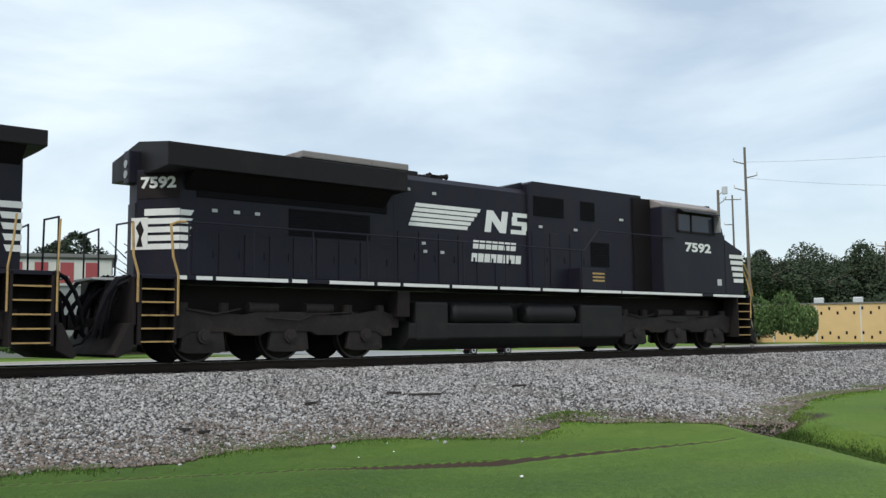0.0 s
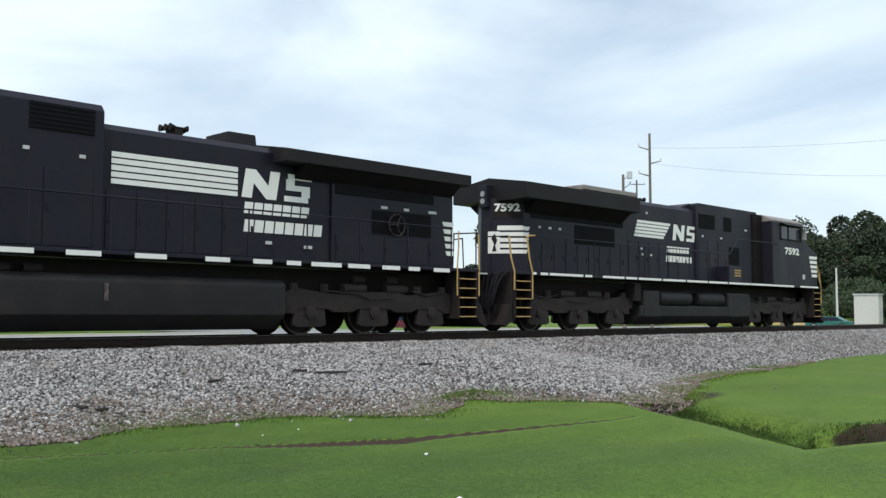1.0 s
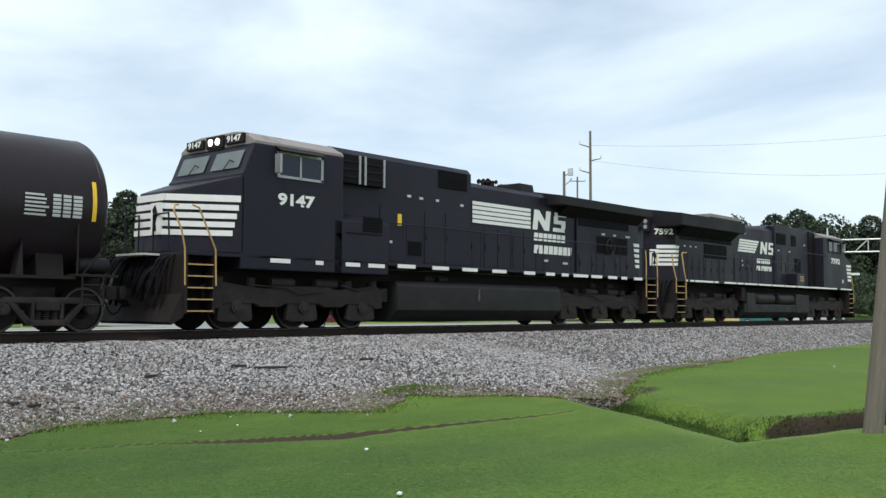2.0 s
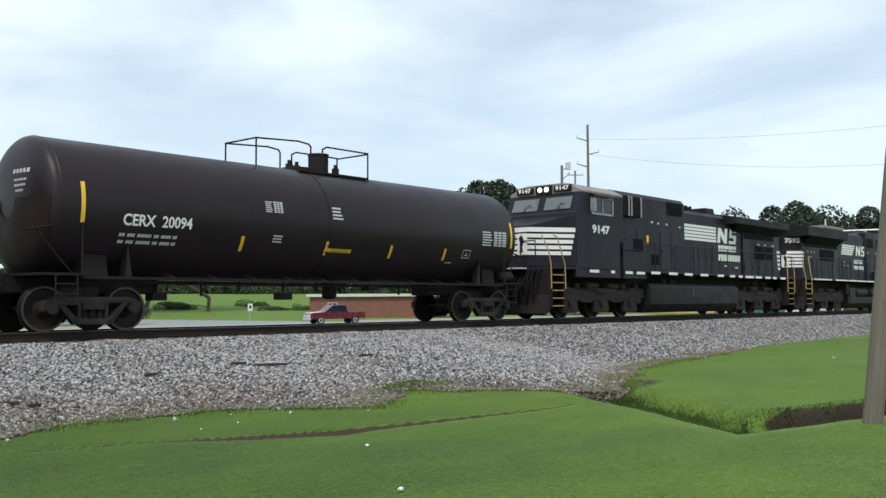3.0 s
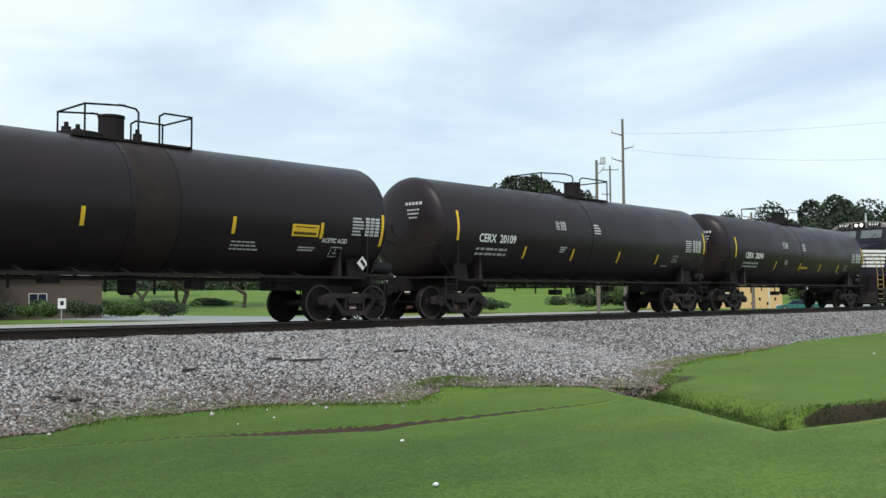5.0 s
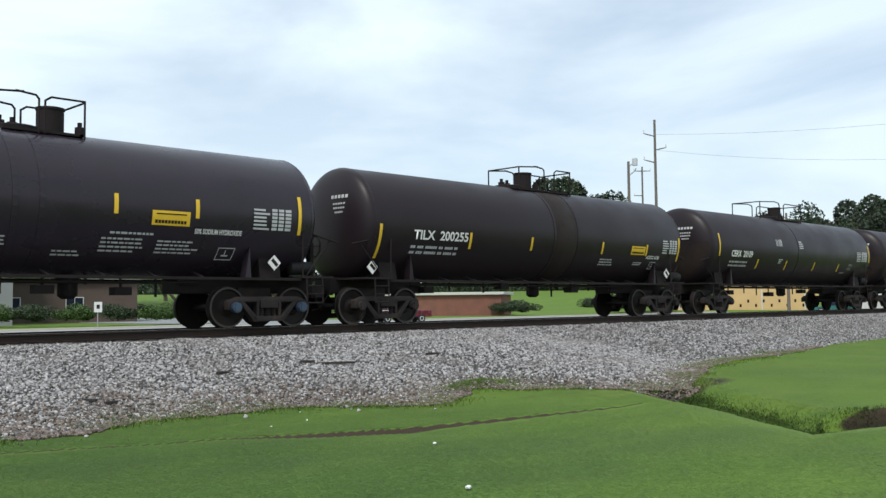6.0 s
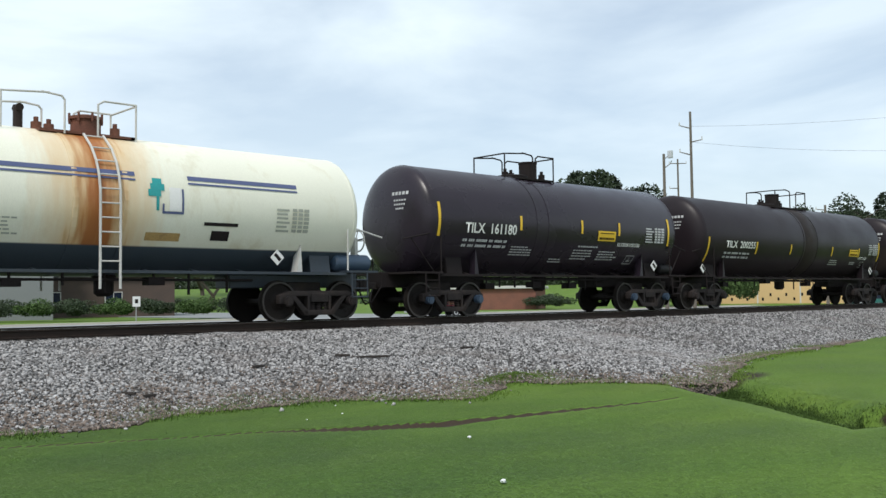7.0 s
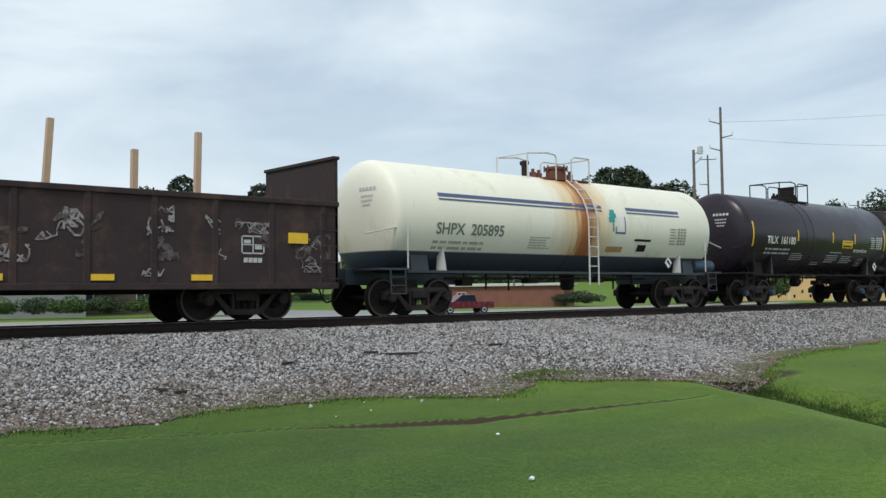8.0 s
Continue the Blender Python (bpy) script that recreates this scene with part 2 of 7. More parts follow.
def ground_material():
    """Mown grass; bare earth and the scarp's painted shadow where the attribute says so."""
    m = material("mown_grass", (0.080, 0.143, 0.026), 0.85, spread=0.3, scale=0.45, fine=24, bump=0.3, stain=(0.114, 0.176, 0.037), stain_at=(0.48, 0.75), stain_scale=0.4, spec=0.2)
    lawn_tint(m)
    n, l = m.node_tree.nodes, m.node_tree.links
    b = n["Principled BSDF"]
    was = b.inputs["Base Color"].links[0].from_socket
    at, mx, nz, rp = n.new("ShaderNodeAttribute"), n.new("ShaderNodeMix"), n.new("ShaderNodeTexNoise"), n.new("ShaderNodeValToRGB")
    at.attribute_name = "soil_shade"
    nz.inputs["Scale"].default_value, nz.inputs["Detail"].default_value = 12, 6
    rp.color_ramp.elements[0].position, rp.color_ramp.elements[0].color = 0.35, (0.009, 0.0075, 0.006, 1)
    rp.color_ramp.elements[1].position, rp.color_ramp.elements[1].color = 0.7, (0.064, 0.043, 0.028, 1)
    l.new(nz.outputs["Fac"], rp.inputs["Fac"])
    mx.data_type = "RGBA"
    fray, sum_, cut = n.new("ShaderNodeTexNoise"), n.new("ShaderNodeMath"), n.new("ShaderNodeMapRange")
    fray.inputs["Scale"].default_value, fray.inputs["Detail"].default_value, fray.inputs["Roughness"].default_value = 5.5, 6, 0.7
    sum_.operation = "ADD"
    l.new(at.outputs["Fac"], sum_.inputs[0])
    l.new(fray.outputs["Fac"], sum_.inputs[1])
    cut.inputs["From Min"].default_value, cut.inputs["From Max"].default_value = 0.88, 1.08
    l.new(sum_.outputs[0], cut.inputs["Value"])
    l.new(cut.outputs["Result"], mx.inputs["Factor"])
    l.new(was, mx.inputs["A"])
    l.new(rp.outputs["Color"], mx.inputs["B"])
    l.new(mx.outputs["Result"], b.inputs["Base Color"])
    return m


M_GRASS = ground_material()


def cream_material():
    """Cream tank paint: rust runs down from the fittings, slate blue belly below."""
    m = material("cream_tank_paint", (0.80, 0.785, 0.655), 0.45, spread=0.06, scale=0.6, stain=(0.55, 0.47, 0.30), stain_at=(0.55, 0.85), stretch=(1, 1, 0.4))
    n, l = m.node_tree.nodes, m.node_tree.links
    b = n["Principled BSDF"]
    was = b.inputs["Base Color"].links[0].from_socket
    co, sep = n.new("ShaderNodeTexCoord"), n.new("ShaderNodeSeparateXYZ")
    l.new(co.outputs["Object"], sep.inputs[0])
    mp, nz = n.new("ShaderNodeMapping"), n.new("ShaderNodeTexNoise")
    mp.inputs["Scale"].default_value = (3.0, 0.6, 0.45)
    nz.inputs["Scale"].default_value, nz.inputs["Detail"].default_value = 2.0, 6
    l.new(co.outputs["Object"], mp.inputs["Vector"])
    l.new(mp.outputs["Vector"], nz.inputs["Vector"])

    def calc(op, a, bb, c=None):
        k = n.new("ShaderNodeMath")
        k.operation = op
        for i, v in enumerate((a, bb, c)):
            if v is None:
                continue
            if isinstance(v, (int, float)):
                k.inputs[i].default_value = v
            else:
                l.new(v, k.inputs[i])
        return k.outputs[0]

    d = calc("ABSOLUTE", calc("SUBTRACT", sep.outputs["X"], RUST_X), 0)
    wob = calc("MULTIPLY_ADD", nz.outputs["Fac"], 1.0, -0.5)
    wide = calc("SUBTRACT", 1.45, calc("ADD", d, wob))                     # soft yellow bleed
    tight = calc("SUBTRACT", 0.52, calc("ADD", d, calc("MULTIPLY", wob, 0.9)))
    for edge, col, lo, hi in ((wide, (0.66, 0.42, 0.18), 0.0, 1.3), (tight, (0.38, 0.135, 0.035), 0.0, 0.4)):
        rg, mx = n.new("ShaderNodeMapRange"), n.new("ShaderNodeMix")
        rg.inputs["From Min"].default_value, rg.inputs["From Max"].default_value = lo, hi
        l.new(edge, rg.inputs["Value"])
        mx.data_type = "RGBA"
        mx.inputs["B"].default_value = (*col, 1)
        l.new(rg.outputs["Result"], mx.inputs["Factor"])
        l.new(was, mx.inputs["A"])
        was = mx.outputs["Result"]
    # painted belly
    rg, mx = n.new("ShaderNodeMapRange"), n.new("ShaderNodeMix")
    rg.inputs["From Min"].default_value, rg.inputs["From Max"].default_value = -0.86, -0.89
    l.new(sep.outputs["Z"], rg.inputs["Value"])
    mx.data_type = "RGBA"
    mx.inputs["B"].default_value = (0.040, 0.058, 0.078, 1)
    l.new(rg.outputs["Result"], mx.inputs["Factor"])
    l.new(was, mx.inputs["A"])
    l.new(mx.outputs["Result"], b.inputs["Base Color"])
    return m


RUST_X = 0.35
M_CREAM = cream_material()


# ---- mesh helpers ----
def box(bm, x0, x1, y0, y1, z0, z1, bevel=0.0):
    m = Matrix.Translation(((x0 + x1) / 2, (y0 + y1) / 2, (z0 + z1) / 2)) @ Matrix.Diagonal((abs(x1 - x0), abs(y1 - y0), abs(z1 - z0), 1))
    made = bmesh.ops.create_cube(bm, size=1, matrix=m)
    if bevel:
        edges = list({e for v in made["verts"] for e in v.link_edges})
        bmesh.ops.bevel(bm, geom=edges, offset=bevel, segments=2, affect="EDGES", profile=0.6)
    return bm


def rod(bm, a, b, r, r2=None, seg=10):
    """A round bar, or a cone, from a to b."""
    a, b = Vector(a), Vector(b)
    d = b - a
    m = Matrix.Translation((a + b) / 2) @ d.to_track_quat("Z", "Y").to_matrix().to_4x4()
    bmesh.ops.create_cone(bm, cap_ends=True, segments=seg, radius1=r, radius2=r if r2 is None else r2, depth=d.length, matrix=m)
    return bm


def bend(bm, pts, r, seg=7):
    """A bent pipe through the points."""
    p = [Vector(q) for q in pts]
    way = [(b - a).normalized() for a, b in zip(p, p[1:])]
    side = way[0].orthogonal().normalized()
    rings = []
    for i, q in enumerate(p):
        t = way[0] if i == 0 else way[-1] if i == len(p) - 1 else (way[i - 1] + way[i]).normalized()
        side = (side - t * side.dot(t)).normalized()
        up = t.cross(side)
        wide = 1 if i in (0, len(p) - 1) else min(1.5, 1 / max(0.5, t.dot(way[i])))
        turn = (way[i - 1] - way[i]).normalized() if 0 < i < len(p) - 1 and (way[i - 1] - way[i]).length > 1e-4 else None
        ring = []
        for k in range(seg):
            v = side * math.cos(2 * math.pi * k / seg) * r + up * math.sin(2 * math.pi * k / seg) * r
            if turn is not None:
                out = (turn - t * turn.dot(t))
                if out.length > 1e-4:
                    out.normalize()
                    v += out * v.dot(out) * (wide - 1)
            ring.append(bm.verts.new(q + v))
        rings.append(ring)
    for a, b in zip(rings, rings[1:]):
        for k in range(seg):
            bm.faces.new((a[k], a[(k + 1) % seg], b[(k + 1) % seg], b[k]))
    bm.faces.new(list(reversed(rings[0])))
    bm.faces.new(rings[-1])
    return bm


def prism(bm, outline, lo, hi, axis="y", bevel=0.0):
    """An outline pushed along an axis: (x, z) along y, (y, z) along x, (x, y) along z."""
    put = {"y": lambda p, k: (p[0], k, p[1]), "x": lambda p, k: (k, p[0], p[1]), "z": lambda p, k: (p[0], p[1], k)}[axis]
    a = [bm.verts.new(put(p, lo)) for p in outline]
    b = [bm.verts.new(put(p, hi)) for p in outline]
    faces = [bm.faces.new(a), bm.faces.new(list(reversed(b)))]
    for i in range(len(a)):
        j = (i + 1) % len(a)
        faces.append(bm.faces.new((a[j], a[i], b[i], b[j])))
    bmesh.ops.recalc_face_normals(bm, faces=faces)
    if bevel:
        bmesh.ops.bevel(bm, geom=list({e for f in faces for e in f.edges}), offset=bevel, segments=2, affect="EDGES", profile=0.6)
    return bm


def lathe(bm, line, seg=32, axis="x", centre=(0, 0, 0), caps=True):
    """A line of (along, radius) turned round an axis."""
    rings = []
    for s, r in line:
        ring = []
        for i in range(seg):
            a = 2 * math.pi * i / seg
            c, d = r * math.cos(a), r * math.sin(a)
            p = {"x": (s, c, d), "y": (c, s, d), "z": (c, d, s)}[axis]
            ring.append(bm.verts.new((p[0] + centre[0], p[1] + centre[1], p[2] + centre[2])))
        rings.append(ring)
    faces = []
    for a, b in zip(rings, rings[1:]):
        for i in range(seg):
            j = (i + 1) % seg
            faces.append(bm.faces.new((a[i], a[j], b[j], b[i])))
    if caps:
        faces.append(bm.faces.new(rings[0]))
        faces.append(bm.faces.new(rings[-1]))
    bmesh.ops.recalc_face_normals(bm, faces=faces)
    return bm


def finish(name, bm, mat, smooth=False):
    me = bpy.data.meshes.new(name)
    bm.to_mesh(me)
    bm.free()
    me.materials.append(mat)
    if smooth:
        for p in me.polygons:
            p.use_smooth = True
        me.set_sharp_from_angle(angle=radians(35))
    return me


def part(name, bm, mat, parent=None, label="", smooth=False, at=None):
    """Links a bmesh, or a mesh that is there already, as one object under a thing or a part."""
    me = finish(name, bm, mat, smooth) if isinstance(bm, bmesh.types.BMesh) else bm
    ob = new(name, me)
    if parent is not None:
        ob.parent = parent
    if at is not None:
        ob.matrix_basis = at
    return tagged(ob, label)


def thing(name, label, category, group="", at=None):
    ob = new(name)
    if at is not None:
        ob.matrix_basis = at
    return tagged(ob, label, category, group)


def B():
    return bmesh.new()


def letters(text, size, mat, name="lettering", width=None, slant=0.0, bold=0.0):
    """Built-in letters as a mesh in the x, y plane, from (0, 0); width: stretched to it."""
    cu = bpy.data.curves.new(name, "FONT")
    cu.body, cu.size, cu.shear, cu.offset = text, size, slant, bold
    cu.resolution_u = 3
    ob = bpy.data.objects.new(name, cu)
    scene.collection.objects.link(ob)
    me = bpy.data.meshes.new_from_object(ob.evaluated_get(bpy.context.evaluated_depsgraph_get()))
    bpy.data.objects.remove(ob)
    bpy.data.curves.remove(cu)
    me.name = name
    co = np.empty(len(me.vertices) * 3)
    me.vertices.foreach_get("co", co)
    co = co.reshape(-1, 3)
    co[:, 0] -= co[:, 0].min()
    co[:, 1] -= co[:, 1].min()
    co[:, 1] *= size / max(1e-6, co[:, 1].max()) if co[:, 1].max() > 0 else 1
    if width:
        co[:, 0] *= width / co[:, 0].max()
    me.vertices.foreach_set("co", co.ravel())
    me.materials.clear()
    me.materials.append(mat)
    return me


def bars_mesh(name, rects, mat, shapes=()):
    """Flat marks: rects of x0, x1, y0, y1 and an optional lean, in the x, y plane, cut fine enough to lie on a curve."""
    v, f = [], []
    for x0, x1, y0, y1, *lean in rects:
        k = lean[0] if lean else 0
        rows = max(1, int(math.ceil(abs(y1 - y0) / 0.08)))
        base = len(v)
        for i in range(rows + 1):
            y = y0 + (y1 - y0) * i / rows
            v += [(x0 + k * (y - y0), y, 0), (x1 + k * (y - y0), y, 0)]
        f += [(base + 2 * i, base + 2 * i + 1, base + 2 * i + 3, base + 2 * i + 2) for i in range(rows)]
    for outline in shapes:
        f.append(tuple(range(len(v), len(v) + len(outline))))
        v += [(x, y, 0) for x, y in outline]
    me = bpy.data.meshes.new(name)
    me.from_pydata(v, [], f)
    me.materials.append(mat)
    return me


def stick_flat(me, name, parent, x, z, y, side=-1, label=""):
    """A flat mark on an upright side of a thing: side -1 faces -y, +1 faces +y."""
    ob = part(name, me, None, parent, label)
    ob.matrix_basis = pose(x, y, z, 90, 0, 0 if side < 0 else 180)
    return ob


def stick_round(me, name, parent, x, z, radius, zc, label="", lift=0.012):
    """The same on the near flank of a lying tank."""
    n = len(me.vertices)
    co = np.empty(n * 3)
    me.vertices.foreach_get("co", co)
    co = co.reshape(-1, 3)
    zz = co[:, 1] + z
    dz = np.clip(zz - zc, -radius * 0.999, radius * 0.999)
    out = np.stack([co[:, 0] + x, -(np.sqrt(radius ** 2 - dz ** 2) + lift), zz], 1)
    me.vertices.foreach_set("co", out.ravel())
    return part(name, me, None, parent, label)


# ---- the ground, the ballast and the track ----
def smooth(a, b, v):
    t = np.clip((v - a) / (b - a), 0, 1)
    return t * t * (3 - 2 * t)


def wavy(x, y, s, seed):
    """Soft noise from a few sines."""
    r = np.random.RandomState(seed)
    z = 0
    for i in range(6):
        a, p, q = r.uniform(0, 6.28), r.uniform(0, 6.28), r.uniform(0.6, 1.7)
        z = z + np.sin((x * np.cos(a) + y * np.sin(a)) * s * q + p)
    return z / 6


def toe(x):
    """The y at which the ballast ends in the grass."""
    y = np.interp(x, [-60, 2, 3.6, 5.1, 5.8, 6.6, 7.4, 8.4, 9.4, 10.1, 10.7, 11.3, 12.0, 13.0, 13.7, 14.2, 14.9, 15.6, 16.6, 18.3, 20.6, 24.0, 28.4, 33.5, 39.5, 49, 80, 3000],
                  [-7.8, -7.7, -7.3, -7.75, -7.25, -7.1, -7.2, -7.2, -7.85, -8.5, -8.45, -8.1, -7.75, -8.2, -8.8, -9.4, -9.9, -10.0, -9.3, -8.6, -7.9, -7.5, -6.45, -5.3, -5.0, -4.2, -4.2, -4.2])
    return y + 0.10 * wavy(x, x * 0, 1.9, 3) + 0.14 * wavy(x, x * 0, 6.0, 4) + 0.06 * wavy(x, x * 0, 17.0, 5)


def to_line(x, y, pts):
    """Distance to a broken line."""
    best = np.full(np.shape(x), 1e9)
    for (ax, ay), (bx, by) in zip(pts, pts[1:]):
        t = np.clip(((x - ax) * (bx - ax) + (y - ay) * (by - ay)) / ((bx - ax) ** 2 + (by - ay) ** 2), 0, 1)
        best = np.minimum(best, np.hypot(x - ax - t * (bx - ax), y - ay - t * (by - ay)))
    return best


WEDGE = (12.43, -13.71)                     # corner of the ditch
ARM_A, ARM_B = (15.15, -9.97), (42.4, -20.85)  # towards the ballast, and away along the lawn
GROOVE = [(-4.0, -5.9), (1.0, -7.6), (4.46, -8.75), (6.09, -9.45), (8.17, -10.34), (10.15, -10.65), (12.15, -11.0)]


def bank_side(x, y):
    """Metres beyond the ditch line, on the far bank (+), or on the near side (-)."""
    def left(ax, ay, bx, by):
        n = math.hypot(bx - ax, by - ay)
        return ((bx - ax) * (y - ay) - (by - ay) * (x - ax)) / n
    la = left(*ARM_A, *WEDGE) + 0.16 * wavy(x, y, 2.4, 8) + 0.05 * wavy(x, y, 9.0, 18)
    lb = left(*WEDGE, *ARM_B) + 0.10 * wavy(x, y, 3.0, 19) + 0.05 * wavy(x, y, 9.0, 17)
    return np.minimum(la, lb)


def ditch_fade(x, y):
    return smooth(-8.9, -9.9, y) * smooth(70, 45, x) * smooth(9.0, 10.6, x)


def ditch_drop(x, y):
    s = bank_side(x, y)
    near = np.clip(1 + s / 1.25, 0, 1) ** 1.3
    soft = smooth(-13.95, -13.0, y)                     # the arm towards the track has a grassy slope
    far = 1 - smooth(0.0, 0.16 + 0.55 * soft, s)
    return np.where(s < 0, near, far) * ditch_fade(x, y)


def ditch_depth(x, y):
    """How bare the ditch is: the cut bank and its foot."""
    s = bank_side(x, y)
    soft = smooth(-13.95, -13.0, y)
    return np.clip(1.2 - np.abs(s - 0.03 - 0.04 * (1 - soft)) / (0.15 + 0.05 * soft), 0, 1) * ditch_fade(x, y)


def groove_side(x, y):
    """Metres beyond the low scarp across the lawn (+) or before it (-)."""
    gx_, gy_ = [p[0] for p in GROOVE], [p[1] for p in GROOVE]
    return (y - np.interp(x, gx_, gy_)) * 0.93 + 0.03 * wavy(x, y, 3.0, 9) + 0.02 * wavy(x, y, 9.0, 10)


def scarp(x):
    return np.interp(x, [-4, 4, 6.2, 7.2, 8.2, 9.0, 11.5, 12.4, 12.9], [0.014, 0.016, 0.022, 0.055, 0.065, 0.045, 0.025, 0.015, 0.0])


def groove_drop(x, y):
    s = groove_side(x, y)
    return np.where(s < 0, np.clip(1 + s / 1.3, 0, 1) ** 1.5, 1 - smooth(0, 0.11, s)) * scarp(x)


def groove_depth(x, y):
    """How strong the scarp's dark line is: bare earth plus its painted shadow."""
    s = groove_side(x, y)
    w = 0.010 + 0.62 * scarp(x)
    return np.clip(1.5 - np.abs(s - 0.03) / w, 0, 1) * (scarp(x) > 0.01) * np.clip(0.95 + 0.5 * wavy(x, y, 5.0, 29), 0.45, 1)


def ground_z(x, y):
    z = -1.05 + 0.035 * wavy(x, y, 0.5, 1) + 0.012 * wavy(x, y, 2.2, 2)
    near = smooth(60, 30, np.hypot(x, y))
    z = z - 0.26 * ditch_drop(x, y) * near - groove_drop(x, y) * near
    # a low bank between the ditch and the track
    z = z + 0.10 * smooth(0.1, 2.5, bank_side(x, y)) * smooth(-5, -7.5, y) * near
    # tuft by the edge of the ballast
    z = z + 0.16 * np.exp(-((x - 12.5) ** 2 / 0.35 + (y + 7.6) ** 2 / 0.15))
    # road side behind the track lies a little lower
    far = np.hypot(x, y + 19)
    return z - 0.08 * smooth(10, 30, y) + 4.2 * smooth(128, 210, far) * smooth(16, 45, y)


def grid_mesh(name, xs, ys, zf, mat):
    X, Y = np.meshgrid(xs, ys)
    Z = zf(X, Y)
    nx, ny = len(xs), len(ys)
    i = (np.arange(ny - 1)[:, None] * nx + np.arange(nx - 1)[None]).ravel()
    faces = np.stack([i, i + 1, i + nx + 1, i + nx], 1)
    me = bpy.data.meshes.new(name)
    me.from_pydata(np.stack([X, Y, Z], -1).reshape(-1, 3).tolist(), [], faces.tolist())
    me.materials.append(mat)
    me.polygons.foreach_set("use_smooth", [True] * len(me.polygons))
    return me, X.ravel(), Y.ravel()


gx = np.concatenate([-np.geomspace(4000, 12, 26), np.arange(-10, 3, 0.4), np.arange(3, 20, 0.058), np.arange(20, 45, 0.35), np.geomspace(46, 4000, 40)])
gy = np.concatenate([-np.geomspace(4000, 25, 26), np.arange(-24, -16, 0.3), np.arange(-16, -7, 0.05), np.arange(-7, 4, 0.4), np.geomspace(5, 4000, 50)])
g_me, g_x, g_y = grid_mesh("ground", gx, gy, ground_z, M_GRASS)
soil_shade = np.clip(1.5 * ditch_depth(g_x, g_y) * (0.42 + 0.34 * wavy(g_x, g_y, 2.3, 27) + 0.16 * wavy(g_x, g_y, 8.0, 28) + 0.34 * smooth(12.6, 14.2, g_x) * smooth(-13.0, -14.0, g_y)) * smooth(60, 30, np.hypot(g_x, g_y)), 0, 1)
# the scarp's shadow is painted in with the dark earth colour
soil_shade = np.maximum(soil_shade, np.clip(groove_depth(g_x, g_y) * 2.2, 0, 1))
soil_shade = np.maximum(soil_shade, 0.9 * np.exp(-((g_x - 15.9) ** 2 / 2.0 + (g_y + 9.75) ** 2 / 0.8)))
soil_shade = np.maximum(soil_shade, np.clip(1 - np.abs(g_y - toe(g_x)) / 0.4, 0, 1) * 0.38 * (np.abs(g_x) < 60))
g_me.attributes.new("soil_shade", "FLOAT", "POINT").data.foreach_set("value", soil_shade.astype(np.float32))
ground = tagged(new("ground", g_me), "mown green lawn with a ditch beside the railway", "ground", kind="structure")


def bed_z(x, y):
    t = toe(x)
    side = np.clip((y - t) / (-1.9 - t), 0, 1)
    z = -1.10 + 0.88 * side ** 0.9
    far = np.clip((y - 2.0) / 3.0, 0, 1)
    z = np.where(y > 2.0, -0.22 - 0.98 * far, z)
    return z + 0.02 * wavy(x, y, 3.5, 12) - 0.7 * np.clip((t - y) / 0.5, 0, 1)


bx = np.concatenate([-np.geomspace(1500, 11, 16), np.arange(-10, 40, 0.3), np.geomspace(41, 1500, 50)])
b_me, _, _ = grid_mesh("ballast_bed", bx, np.concatenate([np.arange(-11.0, -1.4, 0.2), np.arange(-1.4, 5.3, 0.4)]), bed_z, M_STONEBED)
ballast_bed = tagged(new("ballast_bed", b_me), "grey crushed stone railway embankment", "ballast", kind="structure")


def scatter(name, count, place, make, mat, label, category, seed):
    """One mesh of many small pieces: make(n) gives corners (n, k, 3) and faces of one piece."""
    rs = np.random.RandomState(seed)
    base = place(rs, count)
    corners, faces = make(rs, len(base))
    k = corners.shape[1]
    v = (corners + base[:, None, :]).reshape(-1, 3)
    f = (np.array(faces)[None] + (np.arange(len(base)) * k)[:, None, None]).reshape(-1, len(faces[0]))
    me = bpy.data.meshes.new(name)
    me.vertices.add(len(v))
    me.vertices.foreach_set("co", v.astype(np.float32).ravel())
    me.loops.add(f.size)
    me.loops.foreach_set("vertex_index", f.astype(np.int32).ravel())
    me.polygons.add(len(f))
    me.polygons.foreach_set("loop_start", np.arange(0, f.size, f.shape[1], dtype=np.int32))
    me.update(calc_edges=True)
    me.validate()
    me.materials.append(mat)
    return tagged(new(name, me), label, category, kind="stuff")


def stone_places(rs, n):
    x = rs.uniform(-1, 1, n)
    x = np.where(rs.rand(n) < 0.57, rs.uniform(-1.0, 20, n), 18 + 52 * rs.rand(n) ** 1.25)
    t = toe(x)
    y = t + 0.16 + (rs.rand(n) ** 0.95) * (-1.05 - t) - np.abs(rs.normal(0, 0.16, n))
    stray = rs.rand(n) < 0.0004
    y = np.where(stray, t - rs.exponential(0.3, n), y)
    return np.stack([x, y, np.maximum(bed_z(x, y), ground_z(x, y)) + 0.012], 1)


